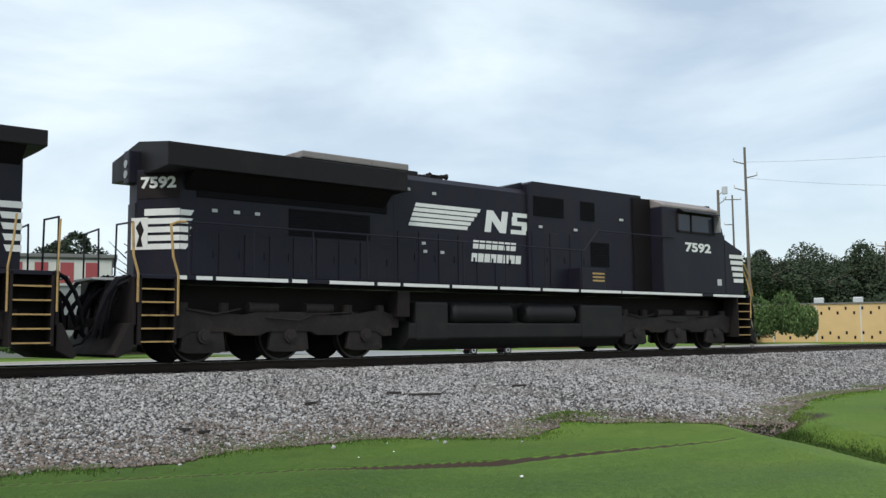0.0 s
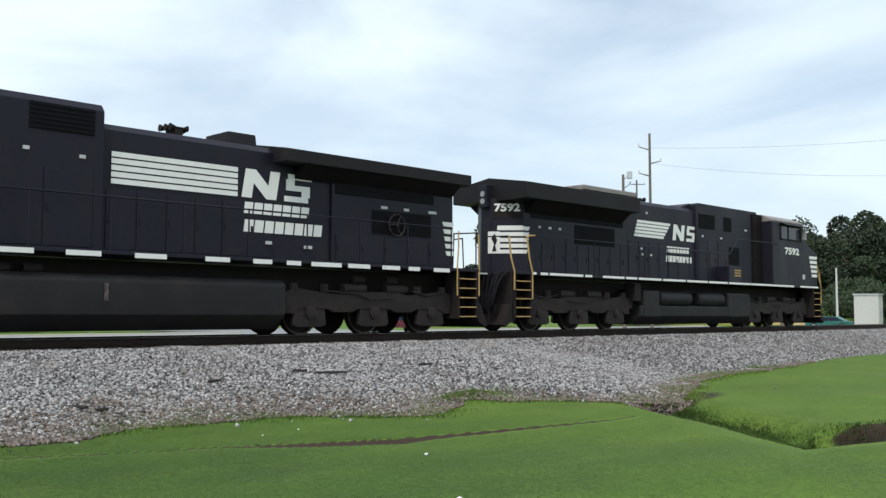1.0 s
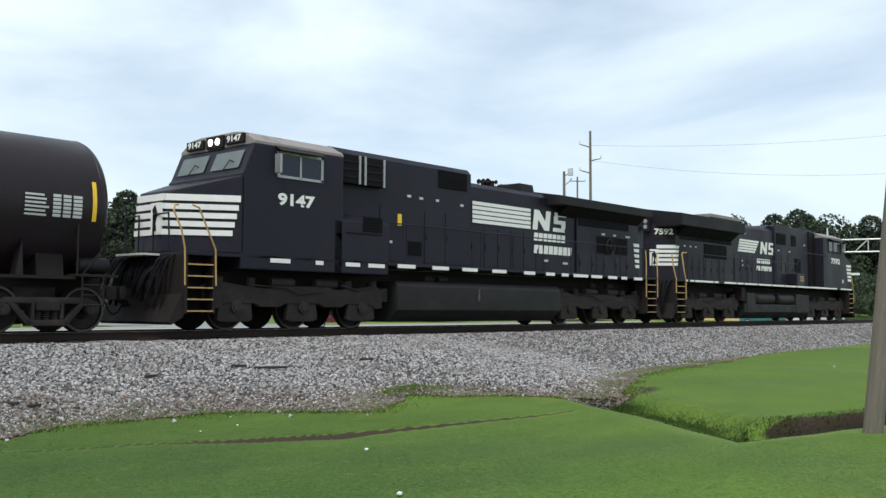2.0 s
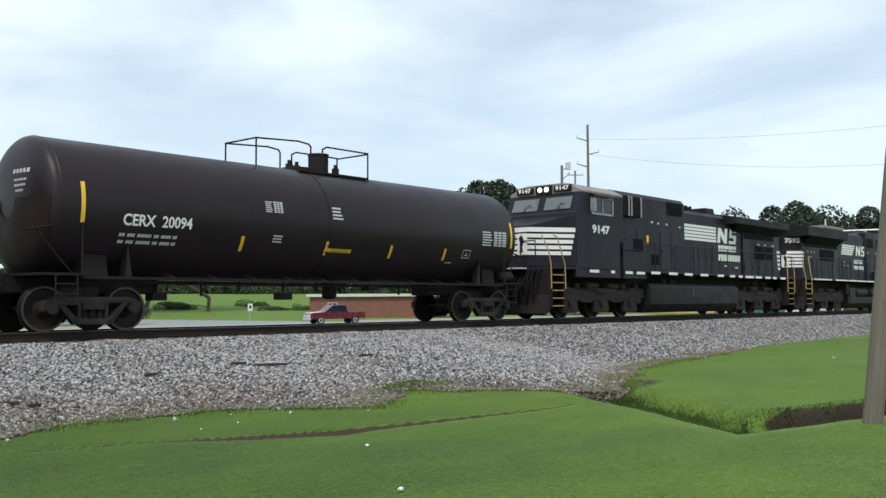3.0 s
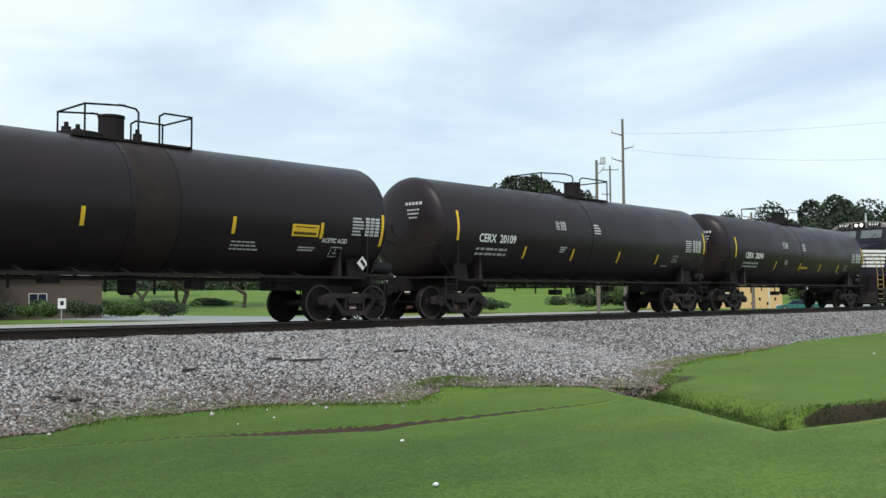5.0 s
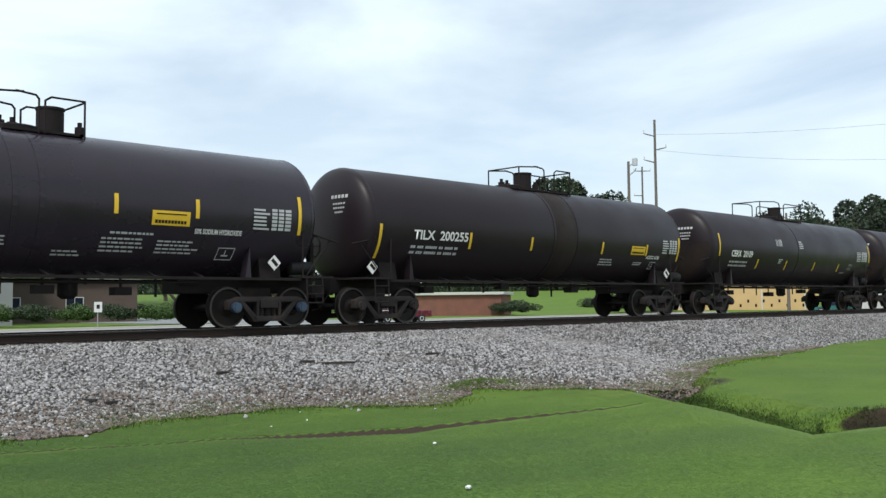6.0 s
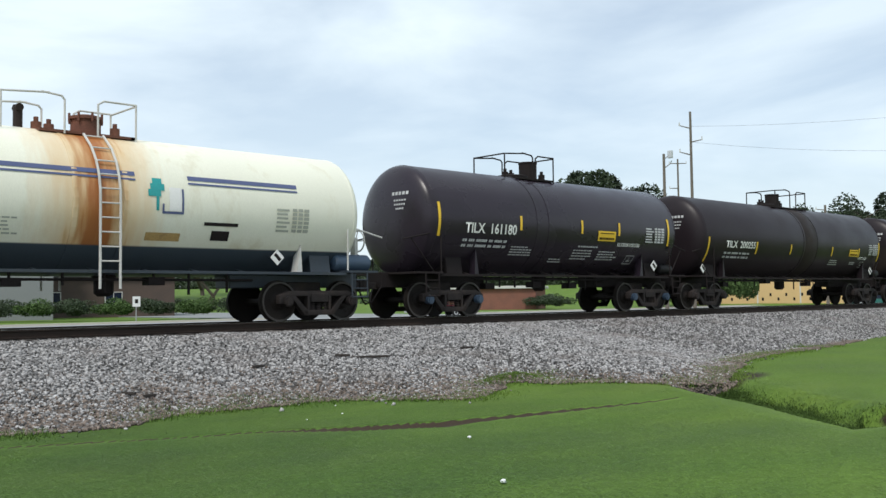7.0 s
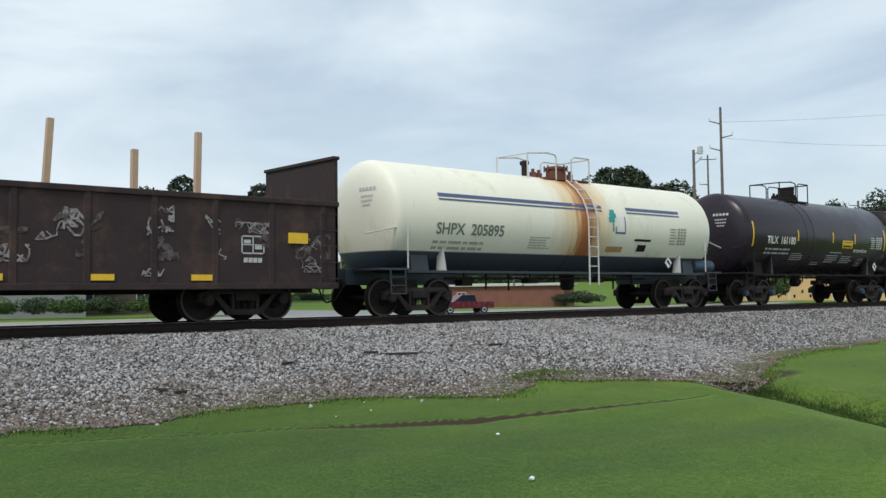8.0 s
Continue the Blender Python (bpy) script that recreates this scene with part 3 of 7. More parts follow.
def stones(rs, n):
    cube = np.array([(-1, -1, -1), (1, -1, -1), (1, 1, -1), (-1, 1, -1), (-1, -1, 1), (1, -1, 1), (1, 1, 1), (-1, 1, 1)], float)
    c = cube[None] * rs.uniform(0.45, 1.0, (n, 8, 3)) * rs.uniform(0.012, 0.029, (n, 1, 1)) * rs.uniform(0.7, 1.25, (n, 1, 3))
    a = rs.uniform(0, 6.28, n)
    b = rs.uniform(-0.7, 0.7, n)
    x, y, z = c[..., 0], c[..., 1], c[..., 2]
    y, z = y * np.cos(b)[:, None] - z * np.sin(b)[:, None], y * np.sin(b)[:, None] + z * np.cos(b)[:, None]
    x, y = x * np.cos(a)[:, None] - y * np.sin(a)[:, None], x * np.sin(a)[:, None] + y * np.cos(a)[:, None]
    return np.stack([x, y, z], -1), [(0, 3, 2, 1), (4, 5, 6, 7), (0, 1, 5, 4), (1, 2, 6, 5), (2, 3, 7, 6), (3, 0, 4, 7)]


scatter("ballast_stones", 122000, stone_places, stones, M_STONE, "loose grey and white crushed ballast stones", "stones", 21)



def dirty_places(rs, n):
    x = rs.uniform(-1.0, 30, n)
    t = toe(x)
    y = t - 0.15 + np.abs(rs.normal(0, 1.0, n)) * np.interp(x, (8, 14, 22), (0.95, 0.6, 0.22))
    return np.stack([x, y, np.maximum(bed_z(x, y), ground_z(x, y)) + 0.016], 1)


scatter("dirty_ballast_stones", 21000, dirty_places, stones, M_STONEDIRT, "brown dirty stones at the foot of the ballast", "stones", 25)


def blade_places(rs, n):
    x, y = 1.5 + 40 * rs.rand(n) ** 1.5, rs.uniform(-18.2, -4.0, n)
    keep = (y < toe(x) + 0.12 * rs.randn(n)) & (ditch_depth(x, y) < 0.35 + 0.3 * rs.rand(n)) & ((groove_side(x, y) < -0.07 - 2.2 * scarp(x)) | (groove_side(x, y) > 0.09) | (scarp(x) < 0.01))
    keep &= np.abs(np.arctan2(x, y + 19.2) - 0.80) < 0.62
    keep &= np.exp(-((x - 15.9) ** 2 / 2.0 + (y + 9.75) ** 2 / 0.8)) < 0.25 + 0.35 * rs.rand(n)
    x, y = x[keep], y[keep]
    return np.stack([x, y, ground_z(x, y) + 0.001], 1)


def blades(rs, n):
    a, h, w = rs.uniform(0, 6.28, n), rs.uniform(0.001, 0.004, n), rs.uniform(0.005, 0.009, n)
    far = rs.uniform(0.025, 0.06, n) * np.where(rs.rand(n) < 0.5, -1, 1)
    lx, ly = -np.sin(a) * far, np.cos(a) * far
    zero = np.zeros(n)
    c = np.stack([np.stack([-np.cos(a) * w, -np.sin(a) * w, zero], 1), np.stack([np.cos(a) * w, np.sin(a) * w, zero], 1), np.stack([lx, ly, h], 1)], 1)
    return c, [(0, 1, 2)]


scatter("grass_blades", 560000, blade_places, blades, M_BLADE, "short mown green grass blades on the lawn", "grass", 22)


def tuft_places(rs, n):
    x = rs.uniform(1, 26, n)
    y = toe(x) + rs.normal(0.12, 0.26, n) + 0.30 * wavy(x, x * 0, 5.0, 36)
    lump = np.stack([rs.normal(12.5, 0.42, n), rs.normal(-7.55, 0.2, n)], 1)
    pick = rs.rand(n) < 0.22
    x, y = np.where(pick, lump[:, 0], x), np.where(pick, lump[:, 1], y)
    keep = pick | (wavy(x, y, 3.0, 31) > -0.22)
    x, y = x[keep], y[keep]
    return np.stack([x, y, np.maximum(ground_z(x, y), bed_z(x, y)) - 0.01], 1)


def tufts(rs, n):
    c, f = blades(rs, n)
    return c * np.array([0.9, 0.9, 20.0]), f


def bank_places(rs, n):
    """Along the two arms of the ditch, on the cut bank and its foot."""
    t, off = rs.rand(n), rs.normal(0.07, 0.13, n)
    first = rs.rand(n) < 0.62
    ax, ay = WEDGE[0] + (ARM_A[0] - WEDGE[0]) * t, WEDGE[1] + (ARM_A[1] - WEDGE[1]) * t
    bx_, by_ = WEDGE[0] + (ARM_B[0] - WEDGE[0]) * t * 0.45, WEDGE[1] + (ARM_B[1] - WEDGE[1]) * t * 0.45
    na = Vector((WEDGE[1] - ARM_A[1], ARM_A[0] - WEDGE[0])).normalized()
    nb = Vector((WEDGE[1] - ARM_B[1], ARM_B[0] - WEDGE[0])).normalized()
    x = np.where(first, ax - na.x * off, bx_ + nb.x * off)
    y = np.where(first, ay - na.y * off, by_ + nb.y * off)
    keep = (ditch_fade(x, y) > 0.3) & (wavy(x, y, 4.5, 33) + 0.4 * rs.randn(n) > np.where(first, 0.0, 0.1)) & (bank_side(x, y) > -0.12)
    x, y = x[keep], y[keep]
    return np.stack([x, y, ground_z(x, y) - 0.01], 1)


scatter("bank_weeds", 70000, bank_places, lambda rs, n: (blades(rs, n)[0] * np.array([0.8, 0.8, 15.0]), [(0, 1, 2)]), M_RANK, "rank grass on the cut ditch bank, painted dark for its shade", "weeds", 24)
scatter("weeds", 72000, tuft_places, tufts, M_BLADE, "green weeds along the edge of the ballast", "weeds", 23)



def clover_places(rs, n):
    """Rougher patches in the mown lawn."""
    x, y = 2 + 24 * rs.rand(n) ** 1.2, rs.uniform(-17.6, -8.0, n)
    keep = (wavy(x, y, 2.1, 51) + 0.6 * wavy(x, y, 6.5, 52) + 0.25 * rs.randn(n) > 0.30) & (y < toe(x)) & (bank_side(x, y) < -0.2)
    keep &= np.abs(np.arctan2(x, y + 19.2) - 0.80) < 0.62
    x, y = x[keep], y[keep]
    return np.stack([x, y, ground_z(x, y)], 1)


scatter("rough_grass", 150000, clover_places, lambda rs, n: (blades(rs, n)[0] * np.array([0.9, 0.9, 1.6]), [(0, 1, 2)]), M_BLADE, "longer green tufts in the mown lawn", "grass", 26)

RAIL_SHAPE = [(-0.07, -0.17), (0.07, -0.17), (0.07, -0.155), (0.012, -0.14), (0.012, -0.045), (0.036, -0.035), (0.036, -0.004), (0.026, 0.0), (-0.026, 0.0), (-0.036, -0.004), (-0.036, -0.035), (-0.012, -0.045), (-0.012, -0.14), (-0.07, -0.155)]
track = tagged(new("railway_track"), "single railway track with rusty rails on wooden ties", "track", kind="structure")
for ry in (-0.755, 0.755):
    bm = prism(B(), [(y + ry, z) for y, z in RAIL_SHAPE], -1500, 1500, "x")
    part("rail", bm, M_RAIL, track, "rusty steel rail with a polished head")
    part("rail_head", box(B(), -1500, 1500, ry - 0.024, ry + 0.024, 0.0, 0.002), M_TREAD, track, "polished running surface")
tie_me = finish("tie", box(B(), -0.11, 0.11, -1.3, 1.3, -0.34, -0.175, 0.012), M_TIE)
plate_me = finish("tie_plate", box(B(), -0.09, 0.09, -0.17, 0.17, -0.176, -0.162), M_RAIL)
for i in range(-12, 150):
    tie = part("tie", tie_me, None, track, at=pose(i * 0.53, 0.015 * math.sin(i * 7.1), 0))
    if i < 90:
        part("tie_plate", plate_me, None, tie, at=pose(0, -0.755, 0))

# old tie pieces and litter by the track
for n_, (x, y, turn, ln) in enumerate([(11.2, -5.1, -24, 0.72), (10.72, -4.87, -50, 0.28), (13.84, -5.0, -15, 0.3), (6.06, -5.97, -60, 0.22), (6.3, -6.13, 10, 0.2), (8.8, -5.02, 15, 0.22)]):
    ob = part("scrap_timber", box(B(), -ln / 2, ln / 2, -0.03, 0.03, -0.02, 0.022, 0.008), M_TIE)
    ob.matrix_basis = pose(x, y, float(bed_z(np.array(x), np.array(y))) + 0.05, 0, 0, turn)
    tagged(ob, "dark strip of scrap timber on the ballast", "timber")
for x, y, size in ((7.33, -11.7, 0.02), (5.72, -13.74, 0.024), (8.36, -7.85, 0.012), (7.85, -8.7, 0.012), (7.13, -8.9, 0.010), (16.3, -9.4, 0.022), (24.9, -10.67, 0.03)):
    bm = B()
    bmesh.ops.create_icosphere(bm, subdivisions=1, radius=size)
    for v in bm.verts:
        v.co = Vector((v.co.x * 1.4, v.co.y, v.co.z * 0.8)) * random.uniform(0.7, 1.2)
    ob = part("paper_scrap", bm, M_LITTER)
    ob.matrix_basis = pose(x, y, float(ground_z(np.array(x), np.array(y))) + size)
    tagged(ob, "crumpled white paper scrap lying on grass", "litter")


# ---- the train ----
moving = []          # (car, place of its middle on the train)
rolling = []         # (wheelset, place in its truck, wheel radius)


def shared(store, key, make):
    if key not in store:
        store[key] = make()
    return store[key]


MESHES = {}


def wheelset_mesh(r):
    bm = B()
    for s in (-1, 1):
        y = 0.715 * s
        k = s
        lathe(bm, [(y - 0.055 * k, 0.10), (y - 0.055 * k, r + 0.028), (y - 0.03 * k, r + 0.028), (y - 0.022 * k, r + 0.004), (y + 0.075 * k, r), (y + 0.075 * k, r - 0.055), (y + 0.03 * k, r - 0.075), (y + 0.005 * k, r * 0.45), (y + 0.05 * k, 0.13), (y + 0.085 * k, 0.12), (y + 0.085 * k, 0.05)], 36, "y")
    rod(bm, (0, -1.0, 0), (0, 1.0, 0), 0.078, seg=12)
    # balance marks on the plates, so that the turn shows
    for s in (-1, 1):
        for a in (0.4, 3.3):
            box(bm, math.cos(a) * r * 0.6 - 0.03, math.cos(a) * r * 0.6 + 0.03, 0.73 * s - 0.012, 0.73 * s + 0.012, math.sin(a) * r * 0.6 - 0.03, math.sin(a) * r * 0.6 + 0.03)
    return finish("wheelset", bm, M_WHEEL, True)


def add_wheelset(truck, x, r):
    ws = part("wheelset", shared(MESHES, ("ws", r), lambda: wheelset_mesh(r)), None, truck, "steel wheels on an axle", at=pose(x, 0, r))
    def ring():
        bm = B()
        for s in (-1,):
            lathe(bm, [(0.788 * s, r - 0.05), (0.793 * s, r - 0.045), (0.793 * s, r - 0.006), (0.788 * s, r - 0.002)], 36, "y", caps=False)
        return finish("rim", bm, M_RIM, True)

    for turn in (0, 180):
        part("rim", shared(MESHES, ("rim", r), ring), None, ws, "worn bright wheel rim", at=pose(0, 0, 0, 0, 0, turn))
    rolling.append((ws, x, r))
    return ws


def freight_side_frame(r):
    """A cast truck side: bowed top, two windows, spring nest in the middle."""
    bm = B()
    for s in (-1,):
        y0, y1 = 0.93 * s, 1.10 * s
        lo, hi = min(y0, y1), max(y0, y1)
        z = r
        prism(bm, [(-1.08, z - 0.05), (-1.08, z + 0.14), (-0.80, z + 0.24), (0.80, z + 0.24), (1.08, z + 0.14), (1.08, z - 0.05), (0.98, z - 0.05), (0.98, z + 0.05), (0.80, z + 0.12), (-0.80, z + 0.12), (-0.98, z + 0.05), (-0.98, z - 0.05)], lo, hi, "y", 0.012)
        prism(bm, [(-0.80, z + 0.13), (-0.66, z + 0.13), (-0.33, z - 0.20), (-0.33, z - 0.30), (-0.42, z - 0.30)], lo, hi, "y", 0.01)
        prism(bm, [(0.80, z + 0.13), (0.66, z + 0.13), (0.33, z - 0.20), (0.33, z - 0.30), (0.42, z - 0.30)], lo, hi, "y", 0.01)
        box(bm, -0.42, 0.42, lo, hi, z - 0.32, z - 0.20, 0.015)
        for x in (-0.33, 0.26):
            box(bm, x, x + 0.07, lo, hi, z - 0.2, z + 0.13, 0.01)
    return finish("side_frame", bm, M_TRUCK, True)


def freight_bolster(r):
    bm = B()
    box(bm, -0.24, 0.24, -1.12, 1.12, r - 0.02, r + 0.18, 0.02)
    box(bm, -0.45, 0.45, -0.5, 0.5, r + 0.15, r + 0.45, 0.03)
    for s in (-1, 1):
        for x in (-0.17, 0.0, 0.17):
            for k in range(4):
                lathe(bm, [(r - 0.2 + k * 0.045, 0.055), (r - 0.19 + k * 0.045, 0.075), (r - 0.17 + k * 0.045, 0.055)], 10, "z", (x, 1.02 * s, 0))
    return finish("bolster", bm, M_TRUCK)


def bearing_mesh(colour):
    bm = B()
    rod(bm, (0, -1.19, 0), (0, -1.04, 0), 0.115, seg=16)
    rod(bm, (0, -1.215, 0), (0, -1.185, 0), 0.075, seg=12)
    for a in range(3):
        c, s = 0.08 * math.cos(a * 2.09), 0.08 * math.sin(a * 2.09)
        rod(bm, (c, -1.215, s), (c, -1.185, s), 0.018, seg=6)
    return finish("bearing_cap", bm, colour, True)


def freight_truck(car, x, r, caps=None):
    tr = new("truck")
    tr.parent = car
    tr.matrix_basis = pose(x, 0, 0)
    tagged(tr, "grimy two-axle freight truck")
    for turn in (0, 180):
        part("side_frame", shared(MESHES, ("sf", r), lambda: freight_side_frame(r)), None, tr, at=pose(0, 0, 0, 0, 0, turn))
    part("bolster", shared(MESHES, ("bo", r), lambda: freight_bolster(r)), None, tr)
    colour = caps or M_TRUCK
    for k in (-0.89, 0.89):
        add_wheelset(tr, k, r)
        part("bearing_cap", shared(MESHES, ("cap", colour.name), lambda: bearing_mesh(colour)), None, tr, at=pose(k, 0, r))
    return tr


def coupler(car, x, s):
    """A coupler and air hose at the end x; s: +1 towards +x."""
    bm = B()
    box(bm, min(x - 0.7 * s, x - 0.1 * s), max(x - 0.7 * s, x - 0.1 * s), -0.09, 0.09, 0.74, 0.92, 0.015)
    prism(bm, [(x - 0.16 * s, -0.14), (x + 0.06 * s, -0.17), (x + 0.10 * s, -0.02), (x - 0.02 * s, 0.02), (x + 0.06 * s, 0.15), (x - 0.1 * s, 0.16)], 0.68, 0.98, "z", 0.01)
    part("coupler", bm, M_TRUCK, car, "rusty knuckle coupler")
    bm = B()
    pts = [(x - 0.45 * s, -0.3, 0.85), (x - 0.3 * s, -0.3, 0.66), (x - 0.15 * s, -0.25, 0.42), (x, -0.15, 0.36)]
    bend(bm, pts, 0.022)
    part("air_hose", bm, M_UNDER, car)


# -- diesel locomotives. d runs from the radiator end (0) to the cab end (22.3)
LOCO = 22.3


def loco_truck(car, x, s):
    tr = new("truck")
    tr.parent = car
    tr.matrix_basis = pose(x, 0, 0)
    tagged(tr, "grimy three-axle locomotive truck")

    def frame_mesh():
        bm = B()
        for k in (-1,):
            lo, hi = sorted((1.02 * k, 1.20 * k))
            prism(bm, [(-2.75, 0.52), (-2.75, 1.00), (-2.45, 1.12), (-1.7, 1.02), (-1.1, 0.98), (-0.8, 1.05), (0.8, 1.05), (1.1, 0.98), (1.7, 1.02), (2.45, 1.12), (2.75, 1.00), (2.75, 0.52), (2.50, 0.50), (2.30, 0.62), (1.45, 0.62), (1.30, 0.54), (0.70, 0.54), (0.55, 0.62), (-0.55, 0.62), (-0.70, 0.54), (-1.30, 0.54), (-1.45, 0.62), (-2.30, 0.62), (-2.50, 0.50)], lo, hi, "y", 0.02)
            lo2, hi2 = sorted((1.04 * k, 1.17 * k))
            for a in (-2.0, 0.0, 2.0):
                prism(bm, [(a - 0.50, 0.24), (a - 0.42, 0.80), (a + 0.42, 0.80), (a + 0.50, 0.24), (a + 0.36, 0.19), (a - 0.36, 0.19)], lo2, hi2, "y", 0.02)
            for a in (-1.25, 1.0):
                rod(bm, (a, 1.19 * k, 0.9), (a, 1.21 * k, 0.9), 0.06, seg=10)
            # springs, brake cylinders and hangers above the frame
            for a in (-2.45, -1.55, 1.55, 2.45):
                rod(bm, (a, 1.1 * k, 1.0), (a, 1.1 * k, 1.22), 0.12, seg=10)
            rod(bm, (-1.0, 1.14 * k, 1.13), (-0.3, 1.14 * k, 1.13), 0.11, seg=12)
            rod(bm, (0.4, 1.14 * k, 1.13), (1.1, 1.14 * k, 1.13), 0.11, seg=12)
            for a in (-2.95, 2.75):
                box(bm, a, a + 0.2, lo, hi, 0.7, 1.05, 0.02)
        return finish("truck_frame", bm, M_TRUCK, True)

    for turn in (0, 180):
        part("truck_frame", shared(MESHES, "loco_frame", frame_mesh), None, tr, at=pose(0, 0, 0, 0, 0, turn))
    for a in (-1.0, 1.0):
        part("transom", box(B(), a - 0.2, a + 0.2, -1.05, 1.05, 0.62, 0.95, 0.02), M_UNDER, tr)

    def box_mesh():
        bm = rod(B(), (0, -1.24, 0), (0, -1.14, 0), 0.15, seg=16)
        rod(bm, (0, -1.26, 0), (0, -1.23, 0), 0.09, seg=12)
        return finish("journal_box", bm, M_TRUCK, True)

    for a in (-2.0, 0.0, 2.0):
        add_wheelset(tr, a, 0.535)
        for turn in (0, 180):
            part("journal_box", shared(MESHES, "journal", box_mesh), None, tr, at=pose(a, 0, 0.535, 0, 0, turn))
    for k in (-1, 1):
        part("brake_pipe", bend(B(), [(-2.4, 1.22 * k, 1.08), (-1.8, 1.24 * k, 0.98), (-1.2, 1.24 * k, 1.10)], 0.02), M_TRUCK, tr)
        part("brake_pipe", bend(B(), [(-0.6, 1.24 * k, 0.92), (0.2, 1.25 * k, 0.86), (0.6, 1.24 * k, 1.0), (1.6, 1.24 * k, 1.05)], 0.018), M_TRUCK, tr)


def steps(car, d, out, flip):
    """Four treads in a recess at each side of an end; out: the way to the end of the unit."""
    for k in (-1, 1):
        st = part("step_box", prism(B(), [(d - 0.36, 0.42), (d - 0.36, 1.70), (d + 0.36, 1.70), (d + 0.36, 0.42)], *sorted((0.95 * k, 1.06 * k)), "y"), M_UNDER, car)
        for e in (-0.36, 0.36):
            part("side_plate", box(B(), d + e - 0.03, d + e + 0.03, *sorted((1.0 * k, 1.50 * k)), 0.38, 1.72, 0.01), M_UNDER, st)
        for i in range(5):
            z = 0.42 + i * 0.255
            part("tread", box(B(), d - 0.33, d + 0.33, *sorted((1.05 * k, 1.48 * k)), z, z + 0.03), M_UNDER, st)
            part("edge", box(B(), d - 0.33, d + 0.33, *sorted((1.482 * k, 1.505 * k)), z + 0.004, z + 0.034), M_YELLOW, st, "worn yellow step edge")


def loco_base(car, s):
    """Deck, sill, trucks, couplers, end sheets, pilots; shared by both units."""
    part("underframe", box(B(), 0.75, 21.55, -0.6, 0.6, 1.0, 1.6, 0.03), M_UNDER, car)
    part("deck", box(B(), 0.70, 21.60, -1.50, 1.50, 1.66, 1.74, 0.01), M_BLACK, car)
    for x in (4.28, 18.02):
        loco_truck(car, x, s)
    coupler(car, 0.0, -1)
    coupler(car, LOCO, 1)
    for d, out in ((0.72, -1), (21.58, 1)):
        part("end_sheet", box(B(), d - 0.04, d + 0.04, -1.45, 1.45, 0.75, 1.70, 0.02), M_UNDER, car)
        bm = prism(B(), [(d, 0.80), (d + 0.10 * out, 0.80), (d + 0.38 * out, 0.20), (d + 0.30 * out, 0.14), (d, 0.30)], -1.45, 1.45, "y", 0.015)
        part("snow_plough", bm, M_UNDER, car, "black steel pilot plough")
        # hoses and cables hanging at the end
        for y in (-0.75, -0.6, -0.45, 0.45, 0.62):
            part("hose", bend(B(), [(d + 0.06 * out, y, 1.25), (d + 0.30 * out, y, 1.05), (d + 0.36 * out, y + 0.05, 0.7), (d + 0.18 * out, y + 0.1, 0.5)], 0.024), M_UNDER, car)
        # jumper cables looped down in front of the end sheet
        rh = random.Random(int(d * 7))
        for i in range(15):
            y = -1.25 + 0.16 * i
            w, z = rh.uniform(0.12, 0.3), rh.uniform(0.55, 0.85)
            top = rh.uniform(1.45, 1.78)
            o = rh.uniform(0.2, 0.6)
            pts = [(d + (0.06 + o * math.sin(math.pi * j / 8)) * out, y + w * (j / 8 - 0.5), z + (top - z) * abs(math.cos(math.pi * j / 8)) ** 1.4) for j in range(9)]
            part("jumper_cable", bend(B(), pts, rh.uniform(0.026, 0.042), 6), M_GRILLE, car, "black looped cable")
        part("walk_plate", box(B(), *sorted((d + 0.05 * out, d + 0.5 * out)), -0.55, 0.55, 1.66, 1.71, 0.01), M_PALE, car, "pale folding walk plate")
    steps(car, 1.17, -1, s)
    steps(car, 21.2, 1, s)


def handrails(car, runs, mat, posts=True, r=0.02):
    for run in runs:
        part("handrail", bend(B(), run, r), mat, car)


def stripes(rows, mat=None):
    return bars_mesh("stripe", rows, mat or M_WHITE)


def logo_mesh(w, h, speed, slope):
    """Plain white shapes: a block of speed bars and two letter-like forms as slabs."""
    rects = []
    bar = h / (speed * 2 - 1) * 1.45
    gap = (h - speed * bar) / (speed - 1)
    for i in range(speed):
        y = i * (bar + gap)
        rects.append((y * slope, w * 0.60 - (0.0 if slope == 0 else (h - y) * 0.9), y, y + bar, slope))
    x = w * 0.62
    k, p, q = h * 0.16, w * 0.055, w * 0.19
    first = [(x, 0), (x + p, 0), (x + p + k * 0.5, h * 0.52), (x + q - p, 0), (x + q, 0), (x + q + k, h), (x + q - p + k, h), (x + q - p + k * 0.5, h * 0.48), (x + p + k, h), (x + k, h)]
    s0 = x + w * 0.235
    t = h * 0.2
    rects += [(s0, s0 + w * 0.14, 0, t), (s0 + 0.01 * w, s0 + w * 0.15, h * 0.4, h * 0.4 + t), (s0 + 0.02 * w, s0 + w * 0.16, h - t, h), (s0 + w * 0.10, s0 + w * 0.15, t, h * 0.4), (s0 + 0.01 * w, s0 + w * 0.06, h * 0.4 + t, h - t)]
    return bars_mesh("emblem", rects, M_WHITE, [first])


def word_bars(name, lines, mat):
    """Writing as plain bars: each line (x0, x1, y0, y1) is cut into letter-wide bars."""
    rects = []
    for x0, x1, y0, y1, n in lines:
        w = (x1 - x0) / n
        for i in range(n):
            rects.append((x0 + i * w + w * 0.07, x0 + (i + 1) * w - w * 0.07, y0, y1, 0.12))
    return bars_mesh(name, rects, mat)


